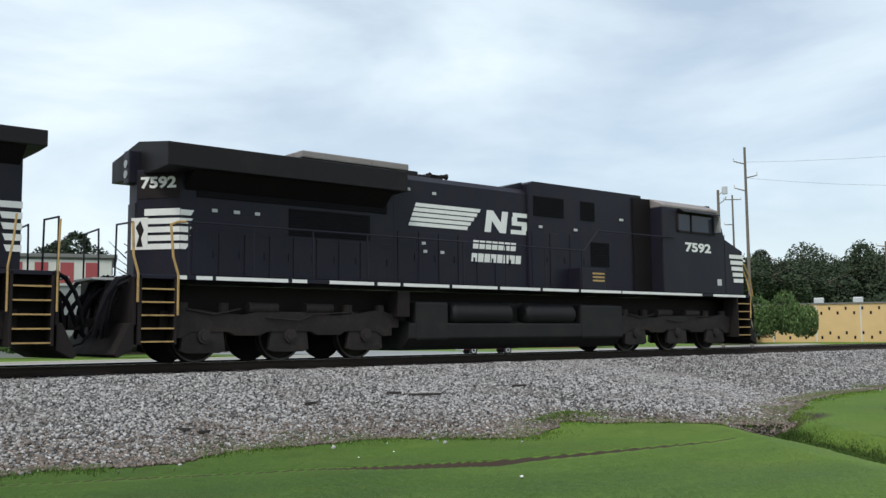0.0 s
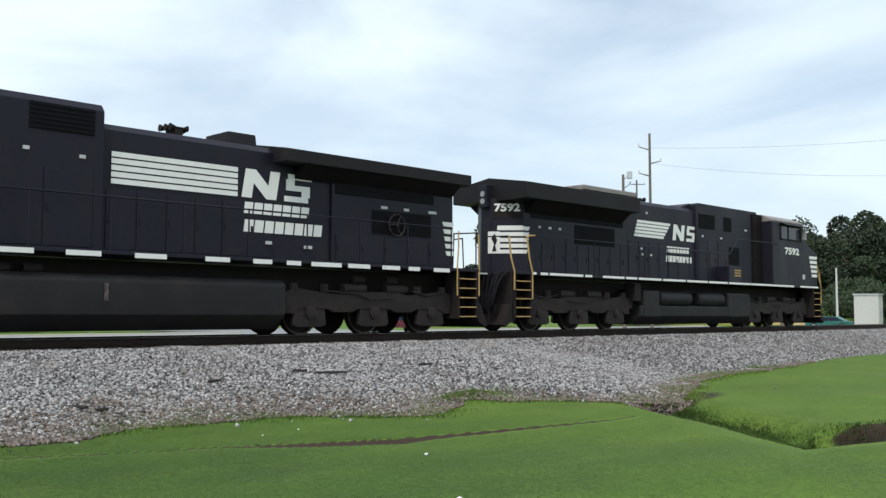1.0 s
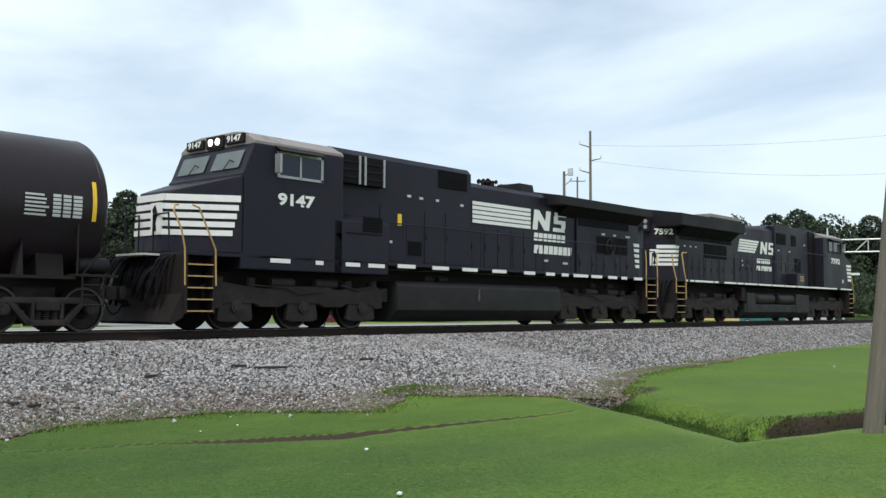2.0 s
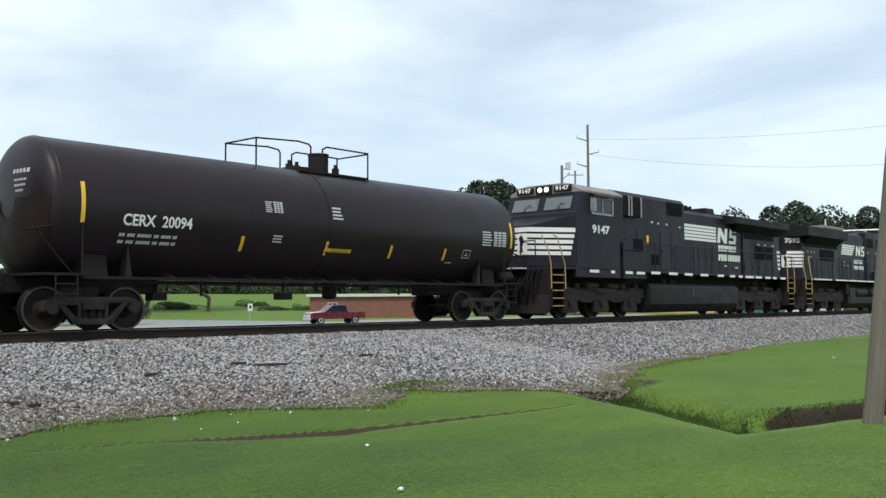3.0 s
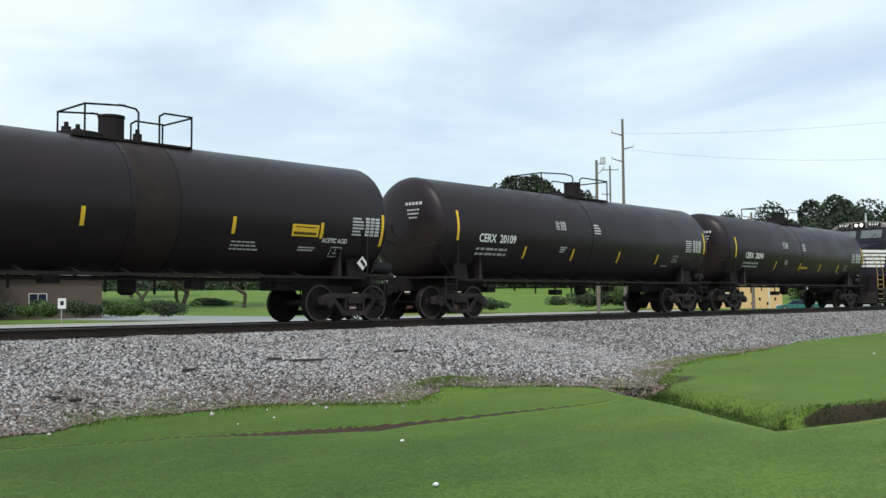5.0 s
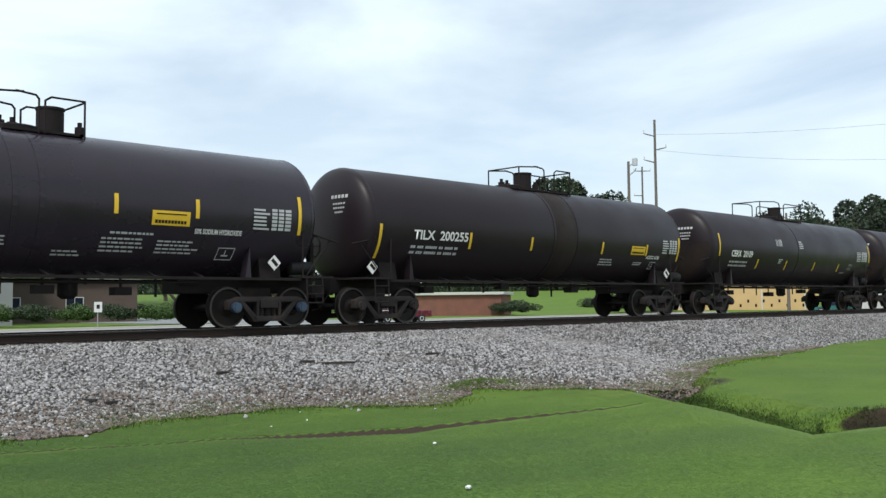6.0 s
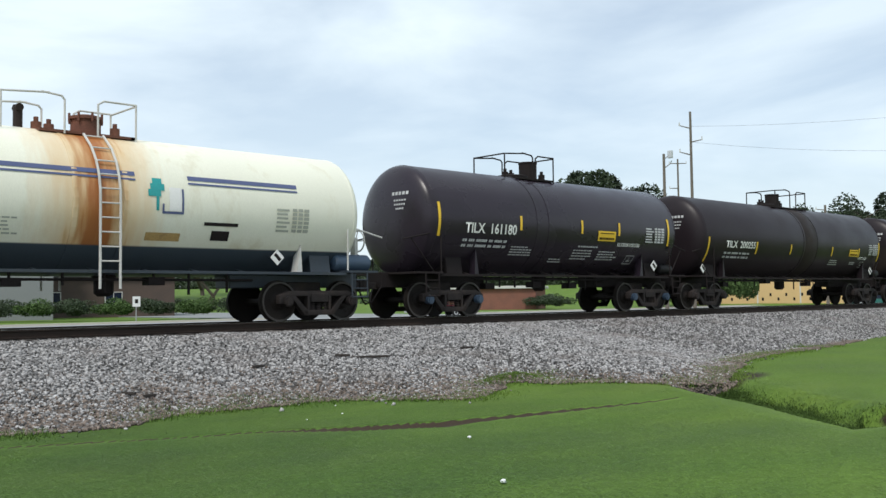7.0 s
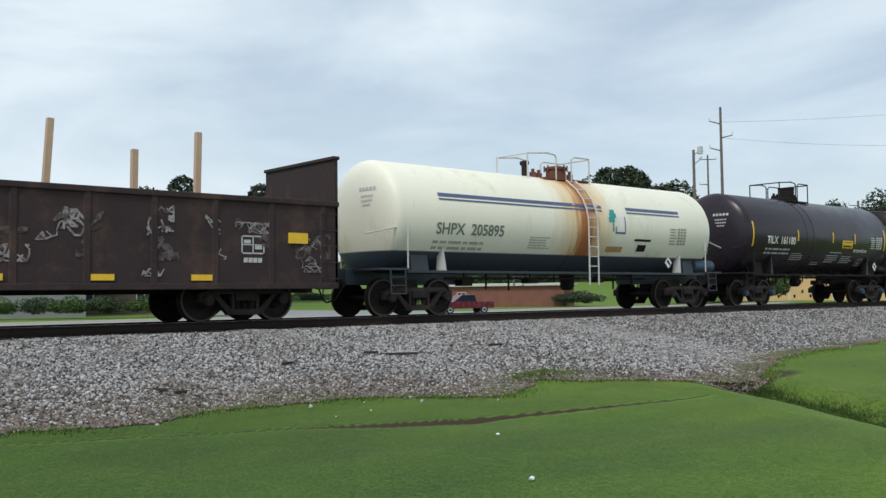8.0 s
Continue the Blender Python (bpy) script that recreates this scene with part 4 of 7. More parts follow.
def name_bars(car, lines, x, z, y, side):
    """A line of white lettering as plain bars, each a mark of its own."""
    for x0, x1, y0, y1, n in lines:
        w = (x1 - x0) / n
        for i in range(n):
            at = x0 + i * w + w * 0.07
            stick_flat(bars_mesh("name_bar", [(0, w * 0.86, 0, y1 - y0, 0.12)], M_WHITE), "name_bar", car, x + at * -side, z + y0, y, side)


def hood(car, name, d0, d1, half, z1, mat=None, z0=1.74, chamfer=0.14):
    bm = prism(B(), [(-half, z0), (-half, z1 - chamfer * 1.2), (-half + chamfer, z1 - 0.03), (-half + chamfer * 2.2, z1), (half - chamfer * 2.2, z1), (half - chamfer, z1 - 0.03), (half, z1 - chamfer * 1.2), (half, z0)], d0, d1, "x", 0.012)
    return part(name, bm, mat or M_BLACK, car)


def hood_doors(car, spans, z0, z1, half, side):
    """Shallow doors with a latch on a hood side."""
    for a, b in spans:
        dr = part("hood_door", box(B(), a + 0.02, b - 0.02, *sorted((half * side, (half + 0.018) * side)), z0, z1, 0.006), M_BLACK, car)
        part("latch", box(B(), b - 0.12, b - 0.07, *sorted(((half + 0.018) * side, (half + 0.04) * side)), (z0 + z1) / 2 - 0.08, (z0 + z1) / 2 + 0.08), M_BLACK, dr)


def grille(car, a, b, z0, z1, half, side, n=9):
    g = part("grille", box(B(), a, b, *sorted((half * side, (half + 0.012) * side)), z0, z1), M_GRILLE, car, "dark louvred air intake")
    bm = B()
    for i in range(n):
        z = z0 + (z1 - z0) * (i + 0.5) / n
        box(bm, a + 0.02, b - 0.02, *sorted((half * side, (half + 0.03) * side)), z - 0.012, z + 0.012)
    part("louvre", bm, M_GRILLE, g)


def wing_roof(car, d0, d1, half, zlow, zedge, ztop):
    bm = prism(B(), [(-half, zlow), (-half, zedge), (0, ztop), (half, zedge), (half, zlow), (0.9, zlow - 0.02), (-0.9, zlow - 0.02)], d0, d1, "x", 0.02)
    return part("radiator_roof", bm, M_DARKROOF, car, "wide overhanging radiator roof")


def sill_dashes(car, spans, side, z=1.70, h=0.075):
    for a, b in spans:
        part("sill_stripe", box(B(), a, b, *sorted((1.502 * side, 1.508 * side)), z - h / 2, z + h / 2), M_WHITE, car, "white reflective sill stripe")


def horns(car, d, z):
    bm = B()
    for i, (dy, ln) in enumerate(((-0.16, 0.42), (0.0, 0.34), (0.16, 0.28))):
        rod(bm, (d - ln / 2, dy, z + 0.16), (d + ln / 2 - 0.1, dy, z + 0.16), 0.025, seg=8)
        rod(bm, (d + ln / 2 - 0.1, dy, z + 0.16), (d + ln / 2 + 0.06, dy, z + 0.16), 0.03, 0.085, seg=10)
        rod(bm, (d - ln / 2 - 0.02, dy, z + 0.16), (d - ln / 2 - 0.10, dy, z + 0.16), 0.03, 0.075, seg=10)
    box(bm, d - 0.1, d + 0.1, -0.2, 0.2, z - 0.02, z + 0.13)
    part("air_horn", bm, M_UNDER, car, "air horn cluster")


def cab(car, d0, d1, side, zroof, number, style):
    """A wide cab with a sloping nose; side: the flank that carries the writing."""
    half = 1.5
    foot = 1.40 if style else 1.74
    body = part("cab", prism(B(), [(d0, foot), (d0, 4.34), (d1 + 0.05, 4.34), (d1 + 0.33, 3.66), (d1 + 0.40, 3.60), (d1 + 0.40, foot)], -half, half, "y", 0.03), M_BLACK, car, "black wide-nosed crew cab")
    # nose: flat front and two slanting cheeks, top falling forwards
    tip, cheek, wide = (21.62, d1 + 0.42, 0.55) if style else (21.55, 21.20, 1.05)
    bm = prism(B(), [(d1 + 0.3, -half), (cheek, -half), (tip, -wide), (tip, wide), (cheek, half), (d1 + 0.3, half)], 1.74, 4.0, "z")
    for v in bm.verts:
        if v.co.z > 3:
            v.co.z = 3.66 - 0.52 * max(0, v.co.x - d1 - 0.42) / (tip - d1 - 0.42) - (0.10 if abs(v.co.y) > 1 else 0)
            if v.co.x > tip - 0.1:
                v.co.x -= 0.12
    bmesh.ops.bevel(bm, geom=bm.edges[:], offset=0.04, segments=2, affect="EDGES", profile=0.6)
    part("nose", bm, M_BLACK, body, "slanting black nose")
    roof = part("cab_roof", prism(B(), [(-half, 4.34), (-half, 4.42), (-1.05, zroof - 0.04), (-0.7, zroof), (0.7, zroof), (1.05, zroof - 0.04), (half, 4.42), (half, 4.34)], d0, d1 + 0.05, "x", 0.02), M_ROOFTAN, body, "grey-brown cab roof")
    for k in (-1, 1):
        e = 19.60 if not style else 19.10
        wi = part("side_window", box(B(), 17.75, e, *sorted((1.5 * k, 1.508 * k)), 3.66, 4.20), M_GLASS, body, "sliding cab side window")
        bm = B()
        for a, b, zz0, zz1 in ((17.70, 17.78, 3.62, 4.24), (18.40, 18.46, 3.62, 4.24), (e - 0.04, e + 0.04, 3.62, 4.24), (17.7, e + 0.04, 4.18, 4.24), (17.7, e + 0.04, 3.61, 3.67)):
            box(bm, a, b, *sorted((1.5 * k, 1.53 * k)), zz0, zz1)
        part("window_frame", bm, M_STEEL if style else M_UNDER, wi)
        part("sunshade", prism(B(), [(1.5 * k, 4.36), (1.72 * k, 4.24), (1.72 * k, 4.22), (1.5 * k, 4.33)], 17.8, e + 0.1, "x"), M_DARKROOF, wi)
        part("mirror", box(B(), e + 0.06, e + 0.12, *sorted((1.52 * k, 1.72 * k)), 3.7, 4.15), M_STEEL, body)
    # sloping windscreen in two panes
    for y0, y1 in ((-1.24, -0.14), (0.14, 1.24)):
        p = [(d1 + 0.12, 4.20), (d1 + 0.31, 3.76)]
        bm = B()
        n = Vector((0.68, 0, 0.30)).normalized() * 0.012
        vs = [bm.verts.new(Vector(c) + n) for c in ((p[0][0], y0, p[0][1]), (p[0][0], y1, p[0][1]), (p[1][0], y1, p[1][1]), (p[1][0], y0, p[1][1]))]
        bm.faces.new(vs)
        bmesh.ops.solidify(bm, geom=bm.faces[:], thickness=0.01)
        part("windscreen", bm, M_GLASSL, body, "windscreen pane with pale reflection painted in")
    for y in (-1.15, 0.45):
        part("number_board", box(B(), d1 - 0.05, d1 + 0.13, y, y + 0.70, 4.40, 4.62, 0.01), M_UNDER, body, "dark number board over the windscreen")
    for y in (-0.7, 0.7):
        part("wiper", bend(B(), [(d1 + 0.36, y, 3.74), (d1 + 0.28, y + 0.16, 3.98), (d1 + 0.26, y + 0.30, 3.92)], 0.012, 5), M_UNDER, body)
    hl = part("headlight", box(B(), d1 - 0.05, d1 + 0.12, -0.34, 0.34, 4.36, 4.66, 0.02), M_UNDER, body)
    bm = B()
    for y in (-0.14, 0.14):
        rod(bm, (d1 + 0.12, y, 4.51), (d1 + 0.14, y, 4.51), 0.085, seg=14)
    part("lens", bm, M_LAMPW if style else M_STEEL, hl, "round headlight lens")
    stick_flat(letters(number, 0.30, M_WHITE, width=1.15 if style else 1.35, bold=0.012), "cab_number", body, (18.1 if side < 0 else 19.1), 3.02 if not style else 2.95, 1.508 * side, side, "large white cab number")
    # stripes on the near cheek and the front of the nose
    for i in range(5):
        z = 2.14 + i * 0.195
        q = 0.90 + 0.025 * i
        for k in (-1, 1):
            p0, p1 = Vector((tip - 0.02 - 0.02 * i, wide * k)), Vector((cheek, half * k))
            p1 = p0 + (p1 - p0) * q
            nrm = Vector(((half - wide), (tip - cheek) * k)).normalized()
            pts = [p0 + nrm * 0.002, p1 + nrm * 0.002, p1 + nrm * 0.016, p0 + nrm * 0.016]
            part("nose_stripe", prism(B(), [tuple(p) for p in pts], z, z + (0.125 if i < 4 else 0.15), "z"), M_WHITE, body)
        if not style:
            part("nose_stripe", box(B(), 20.66 - 0.05 * i, cheek - 0.01, *sorted((1.5 * side, 1.512 * side)), z, z + 0.125), M_WHITE, body)
        part("nose_stripe", box(B(), tip - 0.02 - 0.02 * i, tip + 0.012 - 0.016 * i, -wide, wide, z, z + (0.125 if i < 4 else 0.15)), M_WHITE, body)
    part("nose_emblem", box(B(), tip - 0.05, tip + 0.022, 0.16, 0.52, 2.16, 2.86), M_WHITE, body, "white panel with a dark shape")
    bm = prism(B(), [(0.24, 2.22), (0.32, 2.45), (0.22, 2.70), (0.34, 2.82), (0.44, 2.60), (0.36, 2.40), (0.40, 2.22)], tip + 0.023, tip + 0.028, "x")
    part("nose_emblem_shape", bm, M_UNDER, body)
    return body


def leading_loco():
    car = thing("locomotive", "black road diesel locomotive with white stripes, cab leading", "locomotive", "locomotives of the train")
    moving.append((car, 0.0, 0))
    s = -1
    loco_base(car, s)
    sill_dashes(car, [(1.55, 1.75), (1.95, 2.3), (2.38, 4.05), (4.15, 4.52), (5.1, 6.3), (6.4, 7.05), (7.15, 8.55), (8.65, 10.15), (10.25, 11.7), (11.8, 13.2), (13.3, 15.0)], s)
    sill_dashes(car, [(15.05, 18.9), (19.5, 21.3)], s)
    plan = [(1.22, -0.2), (1.85, -0.92), (7.3, -0.92), (7.3, 0.92), (1.85, 0.92), (1.22, 0.2)]
    part("radiator_hood", prism(B(), plan, 1.74, 3.98, "z", 0.012), M_BLACK, car)
    wing_roof(car, 1.32, 7.3, 1.5, 3.92, 4.40, 4.63)
    part("roof_screen", box(B(), 4.6, 7.6, -1.15, 1.15, 4.50, 4.66, 0.03), M_ROOFTAN, car, "pale grey-brown radiator roof screens")
    # gusset colour carries the shadow under the overhanging roof
    part("wing_gusset", prism(B(), [(-0.92, 3.55), (-1.38, 3.92), (1.38, 3.92), (0.92, 3.55)], 1.95, 7.0, "x"), M_RECESS, car)
    part("roof_ramp", prism(B(), [(11.1, 4.48), (11.82, 4.68), (11.82, 4.40), (11.1, 4.40)], -0.75, 0.75, "y"), M_BLACK, car)
    hood(car, "engine_hood", 7.3, 11.82, 0.92, 4.50)
    part("exhaust_housing", box(B(), 7.5, 8.4, -0.5, 0.5, 4.46, 4.66, 0.03), M_DARKROOF, car)
    part("roof_hatch", box(B(), 8.5, 8.9, -0.4, 0.4, 4.46, 4.62, 0.03), M_DARKROOF, car)
    horns(car, 9.35, 4.52)
    bm = prism(B(), [(11.82, 1.74), (11.82, 4.62), (12.0, 4.70), (16.65, 4.70), (16.65, 1.74)], -1.0, 1.0, "y", 0.03)
    part("auxiliary_cab", bm, M_BLACK, car)
    part("recess", box(B(), 16.2, 17.2, -1.06, 1.06, 1.74, 4.60), M_RECESS, car, "passage behind the cab, its shade painted dark brown")
    grille(car, 2.2, 7.1, 3.42, 3.90, 0.92, s, 7)
    grille(car, 4.4, 6.6, 2.75, 3.35, 0.92, s)
    grille(car, 12.0, 13.2, 3.75, 4.30, 1.0, s)
    grille(car, 13.9, 14.5, 3.75, 4.30, 1.0, s)
    grille(car, 14.3, 15.1, 2.45, 3.15, 1.0, s)
    hood_doors(car, [(2.1, 2.7), (2.7, 3.3), (3.3, 3.9), (3.9, 4.5), (4.5, 5.1), (5.1, 5.7), (5.7, 6.3), (6.3, 7.2)], 1.80, 2.70, 0.92, s)
    hood_doors(car, [(7.4 + 0.64 * i, 8.04 + 0.64 * i) for i in range(6)], 1.80, 3.05, 0.92, s)
    hood_doors(car, [(11.9, 12.6), (12.6, 13.3), (13.4, 14.1)], 1.80, 3.3, 1.0, s)
    # rear end: headlight column, number, stripes
    col = part("light_column", box(B(), 1.06, 1.40, -0.15, 0.15, 3.70, 4.40, 0.03), M_BLACK, car)
    bm = B()
    for z in (4.12, 3.90):
        rod(bm, (1.04, 0, z), (1.07, 0, z), 0.085, seg=14)
    part("lens", bm, M_STEEL, col, "unlit rear headlight lens")
    slant = math.degrees(math.atan2(-0.72, 0.63))
    face = new("end_face")
    face.parent = car
    face.matrix_basis = pose(1.22, -0.2, 0, 0, 0, slant)
    tagged(face, "slanting rear face with number and stripes")
    part("number_panel", box(B(), 0.03, 0.95, -0.012, -0.002, 3.38, 3.88), M_UNDER, face)
    ob = part("end_number", letters("7592", 0.25, M_WHITE, width=0.78, bold=0.010), None, face, "white end number")
    ob.matrix_basis = pose(0.09, -0.018, 3.58, 90, 0, 0)
    for i in range(5):
        z = 2.32 + i * 0.175
        part("end_stripe", box(B(), 0.18, 0.958, -0.014, -0.002, z, z + (0.115 if i < 4 else 0.14)), M_WHITE, face)
        part("end_stripe", prism(B(), [(1.855, z), (1.855, z + 0.115), (2.05 + i * 0.025, z + 0.115), (1.98 + i * 0.025, z)], -0.936, -0.922, "y"), M_WHITE, car)
    part("emblem_panel", box(B(), -0.10, 0.26, -0.018, -0.004, 2.32, 2.98), M_WHITE, face, "white panel with a dark shape")
    bm = prism(B(), [(0.02, 2.38), (0.08, 2.6), (0.0, 2.78), (0.10, 2.92), (0.18, 2.72), (0.12, 2.55), (0.16, 2.38)], -0.024, -0.019, "y")
    part("emblem_shape", bm, M_UNDER, face)
    part("end_door", box(B(), 1.19, 1.24, -0.19, 0.19, 1.78, 3.3, 0.01), M_BLACK, car)
    stick_flat(logo_mesh(4.05, 0.58, 5, 0.42), "emblem", car, 7.74, 3.20, -0.932, s, "white emblem of bars and slabs")
    name_bars(car, [(0.06, 1.62, 0.34, 0.56, 7), (0, 1.80, 0, 0.22, 8)], 9.75, 2.40, -0.944, s)
    for d, z, w in ((2.55, 3.13, 0.12), (3.05, 3.13, 0.14), (3.55, 3.13, 0.12), (7.5, 4.06, 0.3), (8.5, 4.02, 0.12), (8.15, 2.75, 0.12), (8.2, 2.55, 0.12), (8.75, 2.55, 0.12), (12.2, 3.42, 0.12), (13.6, 3.42, 0.14), (15.6, 3.85, 0.16), (16.9, 3.5, 0.14)):
        part("notice_plate", box(B(), d, d + w, -1.024 if d > 11.8 else -0.944, -0.93, z, z + 0.07), M_LIGHTTXT, car)
    part("battery_box", box(B(), 13.35, 14.4, -1.45, -1.0, 1.75, 2.35, 0.02), M_BLACK, car)
    for z in (1.98, 2.08, 2.18):
        part("warning_stripe", box(B(), 13.85, 14.35, -1.458, -1.452, z, z + 0.05), M_YELLOW, car)
    cab(car, 17.0, 19.85, s, 4.66, "7592", 0)
    part("crew_plate", box(B(), 19.75, 19.98, -1.508, -1.503, 2.02, 2.22), M_LIGHTTXT, car)
    # handrails
    low, high = 2.82, 3.42
    handrails(car, [[(1.75, -1.46, low), (13.5, -1.46, low), (14.1, -1.46, high), (17.5, -1.52, high)]], M_BLACK)
    for i in range(9):
        part("stanchion", rod(B(), (1.8 + i * 1.45, -1.46, 1.72), (1.8 + i * 1.45, -1.46, low), 0.018, seg=6), M_BLACK, car)
    handrails(car, [[(1.57, -1.5, 0.95), (1.57, -1.5, 1.75), (1.47, -1.48, 2.1), (1.45, -1.40, 2.75), (1.62, -1.35, 2.82), (1.75, -1.46, 2.82)],
                    [(0.76, -1.5, 1.2), (0.76, -1.5, 1.75), (0.68, -1.45, 2.1), (0.70, -1.35, 2.75)],
                    [(21.55, -1.5, 1.0), (21.62, -1.48, 1.75), (21.5, -1.42, 2.3), (21.1, -1.45, 2.9)], [(21.45, -1.38, 2.78), (21.85, -1.34, 2.3), (22.05, -1.30, 1.72)]], M_YELLOW, r=0.026)
    handrails(car, [[(0.70, -1.35, 2.75), (0.70, -0.5, 2.78), (0.70, -0.45, 1.75)], [(0.70, 1.35, 1.75), (0.70, 1.35, 2.75), (0.70, 0.5, 2.78), (0.70, 0.45, 1.75)], [(0.64, -0.3, 1.3), (0.5, 0, 1.2), (0.64, 0.3, 1.3)]], M_BLACK)
    # fuel tank with two air reservoirs
    tk = part("fuel_tank", prism(B(), [(-1.38, 0.45), (-1.38, 0.80), (-1.0, 0.86), (-1.0, 1.35), (1.0, 1.35), (1.0, 0.86), (1.38, 0.80), (1.38, 0.45), (1.0, 0.16), (-1.0, 0.16)], 7.4, 15.2, "x", 0.03), M_TANKGREY, car, "dusty black fuel tank")
    for a, b in ((7.6, 8.6), (13.4, 15.15)):
        part("tank_end_box", box(B(), a, b, -1.40, 1.40, 0.40, 1.32, 0.06), M_TANKGREY, tk)
    for a, b in ((8.75, 10.85), (11.3, 13.25)):
        part("air_reservoir", lathe(B(), [(a, 0.02), (a + 0.03, 0.2), (a + 0.12, 0.27), (b - 0.12, 0.27), (b - 0.03, 0.2), (b, 0.02)], 20, "x", (0, -1.16, 1.06)), M_TANKGREY, tk, smooth=True)
    part("filter_box", box(B(), 7.05, 7.4, -1.42, -1.0, 0.95, 1.55, 0.02), M_UNDER, car)
    return car


def second_loco():
    car = thing("locomotive", "black older diesel locomotive with white nose stripes, running backwards", "locomotive", "locomotives of the train")
    moving.append((car, 0.0, 180))
    s = 1
    loco_base(car, s)
    sill_dashes(car, [(1.9, 2.5), (3.0, 3.4), (3.7, 4.3), (4.7, 5.4), (5.6, 6.5), (6.8, 7.2), (7.6, 8.1), (8.7, 9.3), (10.2, 10.9), (11.6, 12.3), (12.9, 13.6), (14.3, 15.0)], s, 1.66, 0.10)
    hood(car, "radiator_hood", 1.25, 5.5, 0.98, 4.05, chamfer=0.05)
    wing_roof(car, 0.95, 7.2, 1.42, 4.02, 4.32, 4.56)
    part("wing_gusset", prism(B(), [(-0.98, 3.7), (-1.36, 4.02), (1.36, 4.02), (0.98, 3.7)], 1.3, 6.6, "x"), M_RECESS, car)
    hood(car, "engine_hood", 5.5, 11.45, 0.92, 4.40)
    part("exhaust_housing", prism(B(), [(-0.55, 4.38), (-0.48, 4.70), (0.48, 4.70), (0.55, 4.38)], 7.4, 8.15, "x", 0.03), M_DARKROOF, car)
    horns(car, 9.25, 4.50)
    bm = prism(B(), [(-1.08, 1.74), (-1.08, 4.55), (-0.95, 4.70), (0.95, 4.70), (1.08, 4.55), (1.08, 1.74)], 11.40, 17.05, "x", 0.02)
    part("auxiliary_cab", bm, M_BLACK, car)
    bm = prism(B(), [(-1.5, 1.40), (-1.5, 1.95), (-1.5, 2.75), (-1.10, 2.95), (1.10, 2.95), (1.5, 2.75), (1.5, 1.40)], 15.35, 17.3, "x", 0.03)
    part("side_locker", bm, M_BLACK, car)
    grille(car, 11.6, 12.9, 4.02, 4.55, 1.08, s, 6)
    grille(car, 2.0, 5.4, 3.45, 3.98, 0.98, s, 7)
    grille(car, 2.1, 4.2, 2.55, 3.15, 0.98, s)
    grille(car, 13.6, 14.2, 2.0, 2.4, 1.08, s, 6)
    grille(car, 15.6, 16.3, 2.5, 2.9, 1.5, s, 5)
    hood_doors(car, [(7.2 + 0.68 * i, 7.88 + 0.68 * i) for i in range(6)], 1.80, 3.02, 0.92, s)
    hood_doors(car, [(1.4 + 0.8 * i, 2.2 + 0.8 * i) for i in range(5)], 1.80, 2.45, 0.98, s)
    hood_doors(car, [(11.6, 12.6), (12.6, 13.5), (14.3, 15.3)], 1.80, 3.3, 1.08, s)
    # screens with white posts behind the cab
    sc = part("intake_screen", box(B(), 15.25, 17.0, 1.08, 1.30, 3.75, 4.50, 0.02), M_GRILLE, car, "dark intake screen with pale posts")
    for d in (15.35, 16.05, 16.25, 16.95):
        part("screen_post", box(B(), d - 0.03, d + 0.03, 1.30, 1.33, 3.75, 4.50), M_STEEL, sc)
    for z in (3.9, 4.1, 4.3):
        part("screen_bar", box(B(), 15.35, 16.95, 1.30, 1.32, z, z + 0.03), M_UNDER, sc)
    stick_flat(logo_mesh(5.0, 0.66, 5, 0.0), "emblem", car, 11.17, 3.14, 0.944, s, "white emblem of bars and slabs")
    name_bars(car, [(0.0, 1.85, 0.42, 0.68, 7), (0, 2.25, 0, 0.28, 8)], 8.02, 2.36, 0.944, s)
    for d, z, w in ((14.6, 2.80, 0.14),):
        part("notice_plate", box(B(), d - w, d, 1.10, 1.125, z, z + 0.32), M_BRIGHTY, car, "small yellow plate")
    for d, z, w in ((14.2, 3.62, 0.14), (13.7, 3.6, 0.14), (13.0, 3.6, 0.12), (11.9, 3.55, 0.12), (3.9, 3.2, 0.22), (3.1, 3.2, 0.18), (2.2, 3.2, 0.3), (7.4, 2.1, 0.14), (6.3, 2.05, 0.2), (14.9, 2.3, 0.1)):
        part("notice_plate", box(B(), d - w, d, 0.93, 1.10 if d > 11.4 else 1.0, z, z + 0.07), M_LIGHTTXT, car)
    for i in range(5):
        z = 2.1 + i * 0.2
        part("end_stripe", prism(B(), [(1.24, z), (1.24, z + 0.12), (1.55 + i * 0.03, z + 0.12), (1.50 + i * 0.03, z)], 0.985, 1.003, "y"), M_WHITE, car)
        part("end_stripe", box(B(), 1.23, 1.246, -0.95, 0.95, z, z + 0.12), M_WHITE, car)
    col = part("light_column", box(B(), 1.05, 1.3, -0.13, 0.13, 3.5, 4.25, 0.03), M_BLACK, car)
    bm = B()
    for z in (4.05, 3.84):
        rod(bm, (1.03, 0, z), (1.06, 0, z), 0.085, seg=14)
    part("lens", bm, M_STEEL, col)
    body = cab(car, 17.0, 19.75, s, 4.70, "9147", 1)
    for d, w in ((19.3, 0.6), (17.9, 0.25), (16.9, 0.5), (16.1, 0.6)):
        part("sill_stripe", box(B(), d - w, d, 1.508, 1.514, 1.58, 1.68), M_WHITE, car)
    # hand brake wheel on the hood side, and grab irons
    bm = B()
